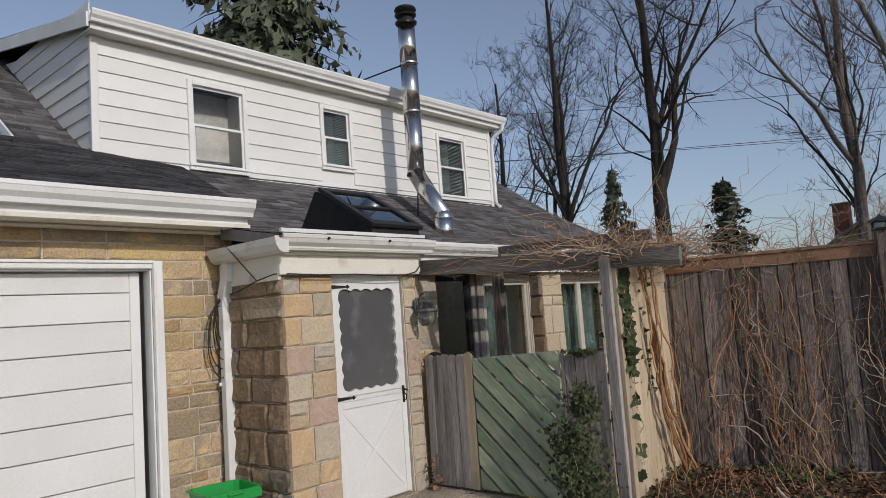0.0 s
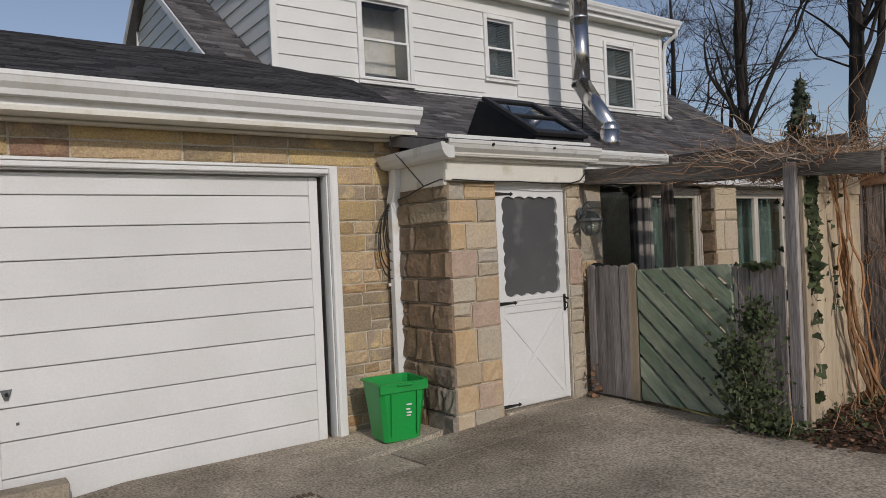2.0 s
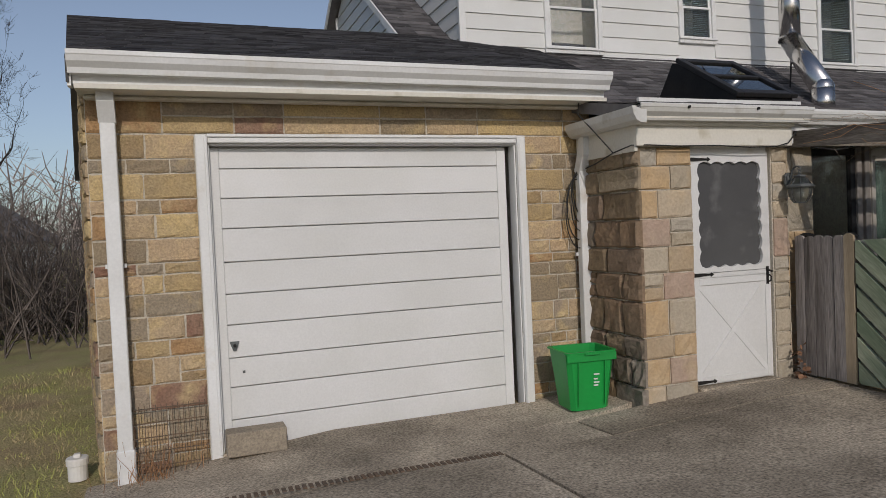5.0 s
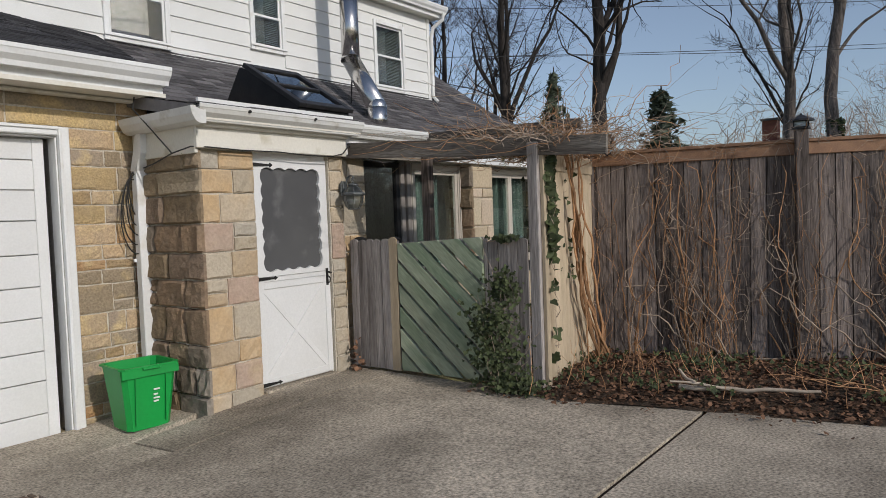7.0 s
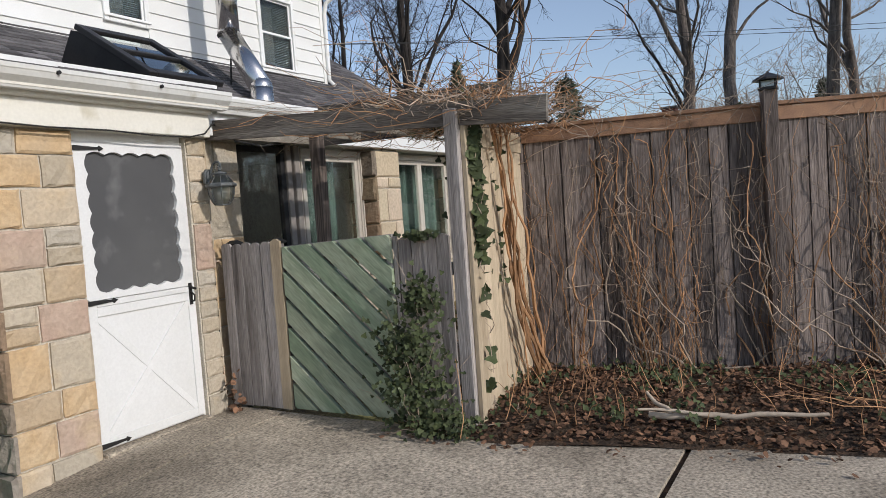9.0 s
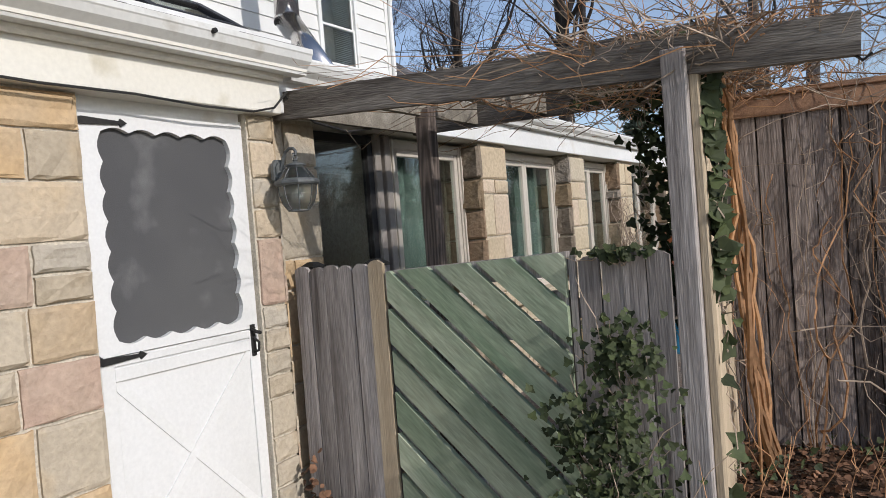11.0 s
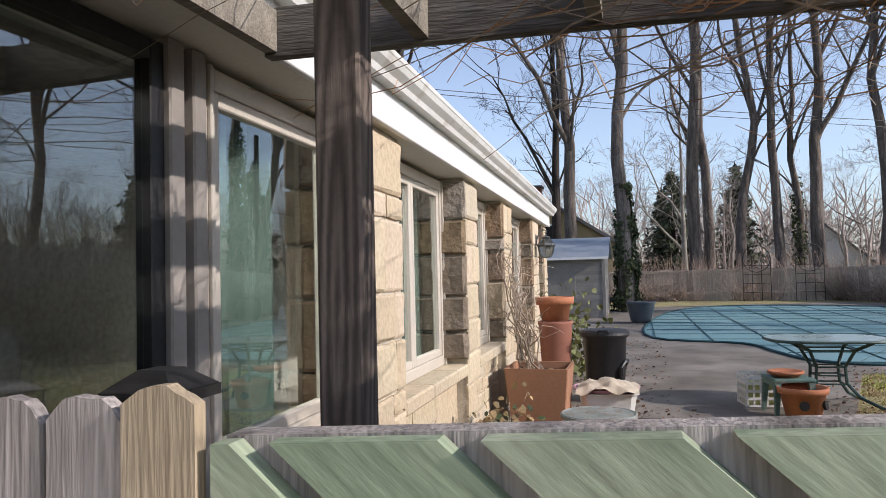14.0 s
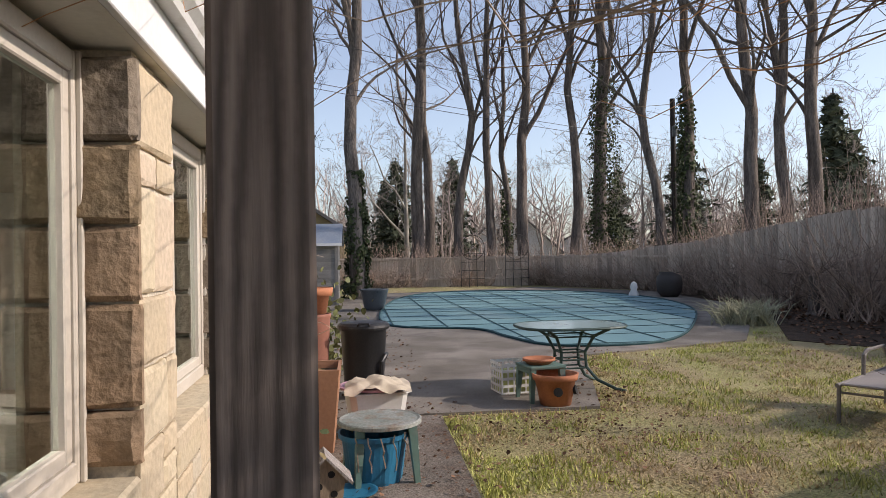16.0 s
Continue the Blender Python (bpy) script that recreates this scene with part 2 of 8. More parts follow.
SOIL = mk("soil with leaf litter", (0.072, 0.050, 0.034), (0.042, 0.031, 0.023), 2.5, 45, 0.97, 1.0, grain=0.4, depth=0.02, spots=(0.13, 0.076, 0.045), spot_scale=12, spot_amount=0.4, spec=0.15)
GRAVEL = mk("gritty path", (0.215, 0.185, 0.155), (0.145, 0.122, 0.10), 1.6, 60, 0.95, 0.9, grain=0.6, depth=0.01, spots=(0.13, 0.085, 0.058), spot_scale=5, spot_amount=0.4, spec=0.15)
LAWN = mk("winter lawn", (0.325, 0.31, 0.13), (0.40, 0.335, 0.185), 1.3, 45, 0.95, 1.0, grain=0.5, depth=0.03, spots=(0.28, 0.20, 0.13), spot_scale=1.0, spot_amount=0.45, spec=0.15)
GRASS_TAN = mk("dead grass blades", (0.52, 0.42, 0.23), (0.40, 0.31, 0.17), 0.9, 10, 0.85, 0, spread=0.35, island=True, spec=0.2)
GRASS = mk("grass blades", (0.30, 0.345, 0.085), (0.50, 0.47, 0.17), 0.9, 10, 0.8, 0, spread=0.4, island=True, spec=0.2)
COVER = mk("teal pool cover", (0.14, 0.275, 0.295), (0.175, 0.31, 0.325), 0.4, 90, 0.75, 0.2, grain=0.10, spots=(0.21, 0.32, 0.325), spot_scale=0.6, spot_amount=0.25)
STRAP = mk("dark strap", (0.022, 0.075, 0.08), (0.03, 0.085, 0.09), 3, 40, 0.7, 0.1)
TERRA = mk("terracotta", (0.44, 0.175, 0.085), (0.38, 0.145, 0.075), 2.5, 40, 0.85, 0.3, grain=0.12, spots=(0.5, 0.30, 0.2), spot_scale=5, spot_amount=0.15)
TERRA_DULL = mk("dull red clay", (0.30, 0.125, 0.085), (0.26, 0.11, 0.075), 2.5, 40, 0.8, 0.2, grain=0.08)
PLANTER = mk("tan clay planter", (0.36, 0.185, 0.105), (0.31, 0.155, 0.09), 2.0, 40, 0.8, 0.25, grain=0.1)
BLACK_PLASTIC = mk("black plastic", (0.018, 0.018, 0.019), (0.025, 0.025, 0.026), 3, 50, 0.45, 0.1)
BLUE_PLASTIC = mk("blue plastic", (0.018, 0.16, 0.28), (0.02, 0.13, 0.235), 3, 40, 0.45, 0.08, grain=0.1)
WHITE_PLASTIC = mk("white plastic", (0.74, 0.73, 0.70), (0.68, 0.66, 0.62), 3, 40, 0.5, 0.05, grain=0.05)
PINK_PLASTIC = mk("pink plastic", (0.58, 0.33, 0.39), (0.55, 0.30, 0.36), 3, 40, 0.5, 0.05, grain=0.05)
SAGE_PLASTIC = mk("sage plastic", (0.12, 0.20, 0.17), (0.10, 0.17, 0.145), 3, 40, 0.5, 0.08, grain=0.08, spots=(0.2, 0.19, 0.15), spot_scale=6, spot_amount=0.2)
SAGE_WORN = mk("weathered sage tabletop", (0.27, 0.28, 0.255), (0.17, 0.195, 0.175), 5, 60, 0.7, 0.3, grain=0.3, spots=(0.20, 0.13, 0.085), spot_scale=14, spot_amount=0.4)
CLOTH = mk("beige cloth", (0.62, 0.53, 0.40), (0.55, 0.46, 0.34), 5, 120, 0.9, 0.2, grain=0.08)
TABLE_GREEN = mk("green table metal", (0.035, 0.07, 0.06), (0.045, 0.08, 0.07), 3, 40, 0.5, 0.1, metal=0.1)
TABLE_TOP = mk("frosted table glass", (0.30, 0.40, 0.38), (0.26, 0.36, 0.345), 3, 60, 0.2, 0.05, grain=0.05, spec=0.6)
TAUPE_METAL = mk("taupe metal", (0.20, 0.175, 0.15), (0.17, 0.15, 0.13), 3, 40, 0.5, 0.1)
CUSHION = mk("taupe sling fabric", (0.32, 0.28, 0.25), (0.28, 0.245, 0.22), 3, 120, 0.85, 0.15, grain=0.06)
SHED_SIDING = mk("grey shed siding", (0.25, 0.235, 0.215), (0.19, 0.18, 0.165), 2, 30, 0.7, 0.3, grain=0.12, spread=0.12)
SHED_ROOF = mk("blue grey sheet roof", (0.22, 0.27, 0.33), (0.30, 0.33, 0.37), 1.2, 30, 0.5, 0.1, metal=0.2)
HOUSE_TAN = mk("tan clapboard", (0.34, 0.27, 0.15), (0.30, 0.235, 0.13), 1.5, 20, 0.8, 0.2, grain=0.1)
FAR_WHITE = mk("far white wall", (0.70, 0.70, 0.69), (0.62, 0.62, 0.61), 0.5, 10, 0.7, 0.1, grain=0.05)
FAR_ROOF = mk("far roof", (0.16, 0.15, 0.15), (0.12, 0.115, 0.115), 0.6, 12, 0.9, 0.2, grain=0.2)
CINDER = mk("concrete block", (0.33, 0.28, 0.21), (0.26, 0.22, 0.17), 5, 70, 0.95, 0.9, grain=0.3, spec=0.2)
# bark colour of the distant trees, with pale haze mixed in
WOODS_HAZED = mk("haze-lightened far bare woods", (0.44, 0.375, 0.335), (0.29, 0.25, 0.225), 2, 20, 0.95, 0.2, spread=0.45, island=True, spec=0.1)
BIRDWOOD = mk("old birdhouse wood", (0.36, 0.28, 0.19), (0.26, 0.20, 0.14), 4, 40, 0.9, 0.5, stretch=(3, 3, 0.7), grain=0.2)
DRIFT = mk("bleached branch", (0.52, 0.43, 0.33), (0.42, 0.34, 0.26), 3, 30, 0.9, 0.4, grain=0.2)
BRICK = mk("red brick", (0.28, 0.11, 0.075), (0.22, 0.09, 0.065), 6, 60, 0.9, 0.4, grain=0.2)
RUST = mk("rusty wire", (0.10, 0.075, 0.055), (0.15, 0.10, 0.065), 8, 60, 0.9, 0.3)


def post_wood():
    """Dark plank-sawn wood with bold wavy figure."""
    m = WOOD_POST.copy()
    m.name = "figured post wood"
    nt = m.node_tree
    n, l = nt.nodes, nt.links
    co = n.new("ShaderNodeTexCoord")
    mp = n.new("ShaderNodeMapping")
    mp.vector_type = "TEXTURE"
    mp.inputs["Location"].default_value = (-0.048, 0.006, 1.33)
    mp.inputs["Rotation"].default_value = (radians(1.5), radians(3.5), 0)
    l.new(co.outputs["Object"], mp.inputs[0])
    wv = n.new("ShaderNodeTexWave")
    wv.wave_type, wv.rings_direction = "RINGS", "Z"
    for k, v in (("Scale", 17.0), ("Distortion", 1.1), ("Detail", 3.0), ("Detail Scale", 2.0), ("Detail Roughness", 0.6)):
        wv.inputs[k].default_value = v
    l.new(mp.outputs[0], wv.inputs["Vector"])
    mr = n.new("ShaderNodeMapRange")
    mr.inputs[3].default_value, mr.inputs[4].default_value = 0.52, 1.15
    l.new(wv.outputs["Fac"], mr.inputs[0])
    b = n["Principled BSDF"]
    old = b.inputs["Base Color"].links[0].from_socket
    mx = n.new("ShaderNodeMix")
    mx.data_type, mx.blend_type = "RGBA", "MULTIPLY"
    mx.inputs[0].default_value = 1.0
    l.new(old, mx.inputs[6])
    l.new(mr.outputs[0], mx.inputs[7])
    l.new(mx.outputs[2], b.inputs["Base Color"])
    return m


POST_FIGURED = post_wood()


def glass_mat(name, tint, rough=0.0, ior=1.5):
    m = bpy.data.materials.new(name)
    m.use_nodes = True
    b = m.node_tree.nodes["Principled BSDF"]
    b.inputs["Base Color"].default_value = (*tint, 1)
    b.inputs["Roughness"].default_value = rough
    b.inputs["Transmission Weight"].default_value = 1.0
    b.inputs["IOR"].default_value = ior
    return m


GLASS = glass_mat("coated double window glass", (0.80, 0.90, 0.88), ior=1.9)
SASH_GLASS = glass_mat("window glass behind insect screen", (0.62, 0.66, 0.68), 0.05, ior=1.38)
LAMP_GLASS = glass_mat("bevelled lamp glass", (0.52, 0.56, 0.55), 0.3)


# ---- building helpers ----
def bm_new():
    return bmesh.new()


def add_box(bm, x0, x1, y0, y1, z0, z1, m=None):
    co = [(x0, y0, z0), (x1, y0, z0), (x1, y1, z0), (x0, y1, z0), (x0, y0, z1), (x1, y0, z1), (x1, y1, z1), (x0, y1, z1)]
    v = [bm.verts.new(m @ Vector(c) if m else c) for c in co]
    for f in ((3, 2, 1, 0), (4, 5, 6, 7), (0, 1, 5, 4), (1, 2, 6, 5), (2, 3, 7, 6), (3, 0, 4, 7)):
        bm.faces.new([v[i] for i in f])
    return v


def bevel_all(bm, w, seg=1):
    bmesh.ops.bevel(bm, geom=list(bm.edges), offset=w, segments=seg, affect="EDGES", profile=0.6)


def add_prism(bm, poly, axis, a, b):
    """A polygon in the two axes other than axis, drawn out from a to b along it."""
    def at(p, d):
        return {"x": (d, p[0], p[1]), "y": (p[0], d, p[1]), "z": (p[0], p[1], d)}[axis]
    lo, hi = [bm.verts.new(at(p, a)) for p in poly], [bm.verts.new(at(p, b)) for p in poly]
    k = len(poly)
    bm.faces.new(lo), bm.faces.new(hi[::-1])
    for i in range(k):
        bm.faces.new((lo[i], hi[i], hi[(i + 1) % k], lo[(i + 1) % k]))


def add_tube(bm, pts, radii, sides=6, cap=True):
    pts = [Vector(p) for p in pts]
    if isinstance(radii, (int, float)):
        radii = [radii] * len(pts)
    rings, ref = [], None
    for i, p in enumerate(pts):
        d = (pts[min(i + 1, len(pts) - 1)] - pts[max(i - 1, 0)])
        d = d.normalized() if d.length > 1e-9 else Vector((0, 0, 1))
        if ref is None:
            ref = d.orthogonal().normalized()
        ref = (ref - d * ref.dot(d))
        ref = ref.normalized() if ref.length > 1e-6 else d.orthogonal().normalized()
        w = d.cross(ref)
        rings.append([bm.verts.new(p + (ref * math.cos(2 * math.pi * k / sides) + w * math.sin(2 * math.pi * k / sides)) * radii[i]) for k in range(sides)])
    for a, b in zip(rings, rings[1:]):
        for k in range(sides):
            bm.faces.new((a[k], a[(k + 1) % sides], b[(k + 1) % sides], b[k]))
    if cap:
        bm.faces.new(rings[0][::-1]), bm.faces.new(rings[-1])


def add_lathe(bm, prof, c=(0, 0, 0), sides=24, cap=True):
    """Rings of (radius, height) about a vertical axis."""
    rings = [[bm.verts.new((c[0] + r * math.cos(2 * math.pi * k / sides), c[1] + r * math.sin(2 * math.pi * k / sides), c[2] + z)) for k in range(sides)] for r, z in prof]
    for a, b in zip(rings, rings[1:]):
        for k in range(sides):
            bm.faces.new((a[k], a[(k + 1) % sides], b[(k + 1) % sides], b[k]))
    if cap:
        bm.faces.new(rings[0][::-1]), bm.faces.new(rings[-1])


def finish(name, bm, mat, smooth=False):
    me = bpy.data.meshes.new(name)
    bmesh.ops.recalc_face_normals(bm, faces=list(bm.faces))
    bm.to_mesh(me)
    bm.free()
    if smooth:
        me.polygons.foreach_set("use_smooth", [True] * len(me.polygons))
    me.materials.append(mat)
    return me


def part(name, bm, mat, parent, label="", smooth=False):
    ob = new(name, finish(name, bm, mat, smooth))
    ob.parent = parent
    if label:
        ob["label"] = label
    return ob


def thing(name, label, category, at=(0, 0, 0), group="", kind="", rz=0.0):
    ob = new(name)
    ob.matrix_world = pose(*at, 0, 0, rz)
    return tagged(ob, label, category, group, kind)


def solid(name, bm, mat, label="", category="", kind="", smooth=False, group=""):
    return tagged(new(name, finish(name, bm, mat, smooth)), label, category, group, kind)


def rng_of(k):
    return random.Random(k)


def boxpart(name, mat, parent, x0, x1, y0, y1, z0, z1, bevel=0.0, label=""):
    bm = bm_new()
    add_box(bm, x0, x1, y0, y1, z0, z1)
    if bevel:
        bevel_all(bm, bevel)
    return part(name, bm, mat, parent, label)


def split_rects(x0, x1, z0, z1, r, big=(0.62, 0.30)):
    """Random ashlar: a rectangle cut into blocks."""
    w, h = x1 - x0, z1 - z0
    if h > big[1] or (h > 0.2 and r.random() < 0.45):
        c = z0 + h * r.uniform(0.35, 0.65)
        return split_rects(x0, x1, z0, c, r, big) + split_rects(x0, x1, c, z1, r, big)
    if w > big[0] or (w > 0.34 and w > 2.6 * h) or (w > 0.32 and r.random() < 0.35):
        c = x0 + w * r.uniform(0.32, 0.68)
        return split_rects(x0, c, z0, z1, r, big) + split_rects(c, x1, z0, z1, r, big)
    return [(x0, x1, z0, z1)]


def stone_mesh(w, h, d, r, rough=0.014):
    """One quarry-faced block: face towards -y, w wide, h high, d proud."""
    bm = bm_new()
    g = 0.007
    us, vs = (g, 0.03, w * 0.36, w * 0.66, w - 0.03, w - g), (g, 0.022, h * 0.5, h - 0.022, h - g)
    grid = []
    for j, v in enumerate(vs):
        row = []
        for i, u in enumerate(us):
            edge = i in (0, 5) or j in (0, 4)
            y = -d * (0.55 if edge else 1.0) + (0 if edge else r.uniform(-rough, rough))
            jit = 0.004
            row.append(bm.verts.new((u + r.uniform(-jit, jit), y, v + r.uniform(-jit, jit))))
        grid.append(row)
    for j in range(4):
        for i in range(5):
            bm.faces.new((grid[j][i], grid[j][i + 1], grid[j + 1][i + 1], grid[j + 1][i]))
    ring = grid[0] + [grid[j][5] for j in range(1, 5)] + grid[4][-2::-1] + [grid[j][0] for j in range(3, 0, -1)]
    back = [bm.verts.new((v.co.x, 0.004, v.co.z)) for v in ring]
    for i in range(len(ring)):
        k = (i + 1) % len(ring)
        bm.faces.new((ring[i], back[i], back[k], ring[k]))
    return bm


STONES = []   # laid at the end of the file: (parent, rects, base matrix, seed, depth, material, roughness)


def stonework(parent, rects, m, seed, depth=0.03, mat=None, rough=0.014):
    STONES.append((parent, rects, m, seed, depth, mat or STONE, rough))


# ---- ground ----
def clamp01(v):
    return max(0.0, min(1.0, v))


def drive_z(x, y):
    """The driveway falls towards the garage and its far corner."""
    a = clamp01((0.2 - x) / 1.4) * 0.13 + clamp01((-3.0 - x) / 1.8) * 0.17
    return -a * clamp01((y + 2.3) / 2.7)


def bed_edge(y):
    """x of the driveway's ragged edge along the leaf bed."""
    if y > -1.6:
        return 1.16
    if y > -2.45:
        return 1.16 - (y + 1.6) * -0.10
    if y > -3.43:
        return 1.08 + (-2.45 - y) * 0.24
    return 1.31 + (-3.43 - y) * 0.19


def grid_sheet(name, xs, ys, zf, mat, label="", category="", kind="structure", smooth=True):
    bm = bm_new()
    vs = [[bm.verts.new((x(y) if callable(x) else x, y, zf(x(y) if callable(x) else x, y))) for x in xs] for y in ys]
    for a, b in zip(vs, vs[1:]):
        for i in range(len(xs) - 1):
            bm.faces.new((a[i], a[i + 1], b[i + 1], b[i]))
    return solid(name, bm, mat, label, category, kind, smooth)


def lin(a, b, n):
    return [a + (b - a) * i / n for i in range(n + 1)]


def ground_z(x, y):
    far = clamp01((math.hypot(x - 5, y) - 60) / 200)
    if x > 1.4:
        return -0.085 - 0.4 * far
    return -0.16 - 0.25 * clamp01((-3.0 - x) / 1.8) * clamp01((y + 2.3) / 2.7) - 0.4 * far


grid_sheet("ground", [-400, -150, -60, -30, -16, -10, -6.5, -4.9, -4, -3, -1, 0.2, 1.3, 1.5, 3, 8, 16, 30, 50, 80, 150, 400],
           [-400, -150, -60, -30, -14, -8, -5, -3, -2, -1, 0.2, 1, 3, 8, 16, 30, 60, 150, 400], ground_z, LAWN,
           "short winter lawn, yellow green with bare patches", "ground")

# driveway slabs, with open joints between them
JY = -3.47


def slab(name, x0, x1, y0, y1, lift=0.0, mat=CONCRETE, nx=14, ny=10, label="pale grey concrete driveway slab with dark stains"):
    bm = bm_new()
    ys = lin(y0, y1, ny)
    top = []
    for y in ys:
        xb = x1(y) if callable(x1) else x1
        xa = x0(y) if callable(x0) else x0
        top.append([bm.verts.new((x, y, drive_z(x, y) + lift + 0.004 * noise.noise((x * 0.8, y * 0.8, 0)))) for x in lin(xa, xb, nx)])
    for a, b in zip(top, top[1:]):
        for i in range(nx):
            bm.faces.new((a[i], a[i + 1], b[i + 1], b[i]))
    ring = top[0] + [r[-1] for r in top[1:]] + top[-1][-2::-1] + [r[0] for r in top[-2:0:-1]]
    low = [bm.verts.new(v.co - Vector((0, 0, 0.12))) for v in ring]
    for i in range(len(ring)):
        k = (i + 1) % len(ring)
        bm.faces.new((ring[i], low[i], low[k], ring[k]))
    return solid(name, bm, mat, label, "driveway", "structure")


slab("driveway", lambda y: -2.096, lambda y: bed_edge(y) - 0.01, JY + 0.019, -0.60)
slab("driveway", -1.2, lambda y: 1.15, -0.585, -0.06, 0.002, nx=12, ny=4)
slab("driveway", -0.53, 1.15, -0.06, 0.0, 0.003, nx=8, ny=1)
slab("driveway", -9.0, -2.125, JY + 0.019, -0.60)
slab("driveway", -9.0, lambda y: bed_edge(y) - 0.02, -16.0, JY - 0.019, nx=16, ny=14)
slab("driveway", -4.85, lambda y: -1.215 if y < -0.06 else -0.55, -0.585, 0.79, -0.004, nx=14, ny=8)
slab("driveway_joint", -8.9, lambda y: bed_edge(y) - 0.04, JY - 0.05, JY + 0.05, -0.022, SOIL, 16, 2, "dark soil filled joint between the driveway slabs")
slab("driveway_joint", -2.16, -2.06, JY + 0.06, -0.64, -0.02, SOIL, 2, 10, "dark soil filled joint between the driveway slabs")
# trench drain in front of the garage
drain = thing("trench_drain", "narrow rusty slotted drain set in the concrete", "drain", (-3.0, -0.585, drive_z(-3, -0.59) + 0.002))
for i in range(44):
    boxpart("slot_bar", RUST, drain, -0.95 + i * 0.042, -0.925 + i * 0.042, -0.035, 0.035, -0.004, 0.004)

# leaf bed by the fence
def bed_z(x, y):
    e = bed_edge(y)
    return 0.005 + 0.07 * clamp01((x - e) / 0.5) + 0.03 * noise.noise((x * 2.2, y * 2.2, 3))


grid_sheet("planting_bed", [(lambda y, k=k: bed_edge(y) - 0.1 + k * 0.16) for k in range(21)], lin(-11.0, -1.62, 50), bed_z, SOIL,
           "bare soil bed thick with fallen brown leaves", "planting bed")

# patio, side path and pool surround behind the house
PATIO_Z = -0.055
bm = bm_new()
add_prism(bm, [(7.9, -3.0), (7.9, 0.07), (11.5, 0.07), (11.5, 1.5), (24.0, 1.5), (30.5, -1.2), (33.5, -9.0), (28, -12.2), (19.0, -11.2), (12.5, -7.2), (11.4, -4.0)], "z", -0.25, PATIO_Z)
solid("patio", bm, PATIO, "worn dark stained concrete patio around the pool", "patio", "structure")
bm = bm_new()
add_prism(bm, [(1.9, -1.35), (1.9, 0.07), (7.88, 0.07), (7.88, -1.42)], "z", -0.25, -0.068)
solid("garden_path", bm, GRAVEL, "gravelly earth path strewn with dead leaves", "path", "structure")

bm = bm_new()
add_prism(bm, [(11.2, -13.0), (30.0, -13.2), (30.5, -12.3), (24.0, -11.9), (18.6, -11.3), (14.2, -8.9), (12.4, -7.9), (11.2, -8.6)], "z", -0.25, -0.072)
solid("yard_bed", bm, SOIL, "dark bare bed with leaf litter along the yard fence", "planting bed", "structure")

# pool cover: free-form outline, straps as a grid
POOL = [(16.6, -1.35), (15.4, -3.0), (13.9, -3.35), (12.55, -3.75), (12.2, -4.8), (12.75, -6.0), (15.2, -7.6), (19.4, -9.6), (24.0, -10.4), (28.0, -9.6), (30.5, -7.0), (30.3, -4.0), (27.0, -2.2), (21.0, -1.3)]


def smooth_loop(p, n=4):
    out = []
    for i in range(len(p)):
        a, b, c, d = (Vector(p[(i + k) % len(p)]) for k in (-1, 0, 1, 2))
        for s in range(n):
            t = s / n
            out.append(0.5 * ((2 * b) + (c - a) * t + (2 * a - 5 * b + 4 * c - d) * t * t + (3 * b - a - 3 * c + d) * t ** 3))
    return out


loop = smooth_loop(POOL)
cover = thing("pool_cover", "teal fabric winter pool cover with dark strap grid", "pool cover", (20, -5.5, PATIO_Z))
bm = bm_new()
rim = [bm.verts.new((p.x - 20, p.y + 5.5, 0.006)) for p in loop]
rim2 = [bm.verts.new(((p.x - 20) * 0.97, (p.y + 5.5) * 0.97, 0.03)) for p in loop]
mid = [bm.verts.new(((p.x - 20) * 0.5, (p.y + 5.5) * 0.5, 0.022 + 0.005 * math.sin(i))) for i, p in enumerate(loop)]
hub = bm.verts.new((0, 0, 0.02))
k = len(loop)
for i in range(k):
    j = (i + 1) % k
    bm.faces.new((rim[i], rim[j], rim2[j], rim2[i]))
    bm.faces.new((rim2[i], rim2[j], mid[j], mid[i]))
    bm.faces.new((mid[i], mid[j], hub))
part("sheet", bm, COVER, cover, smooth=True)


def inside(x, y):
    c = False
    for i in range(k):
        a, b = loop[i], loop[i - 1]
        if (a.y > y) != (b.y > y) and x < (b.x - a.x) * (y - a.y) / (b.y - a.y) + a.x:
            c = not c
    return c


for axis, lo, hi, step in (("x", 12.4, 30.5, 1.25), ("y", -10.2, -1.4, 1.1)):
    v = lo
    while v < hi:
        run = []
        for s in lin(-11, -1, 80) if axis == "x" else lin(12, 31, 120):
            p = (v, s) if axis == "x" else (s, v)
            if inside(*p):
                run.append((p[0] - 20, p[1] + 5.5, 0.043))
        if len(run) > 3:
            bm = bm_new()
            a, b = Vector(run[0]), Vector(run[-1])
            if axis == "x":
                add_box(bm, a.x - 0.014, a.x + 0.014, a.y, b.y, 0.03, 0.038)
            else:
                add_box(bm, a.x, b.x, a.y - 0.014, a.y + 0.014, 0.034, 0.042)
            part("strap", bm, STRAP, cover)
        v += step
bm = bm_new()
add_tube(bm, [(p.x - 20, p.y + 5.5, 0.02) for p in loop + loop[:1]], 0.025, 5, False)
part("edge_binding", bm, STRAP, cover)

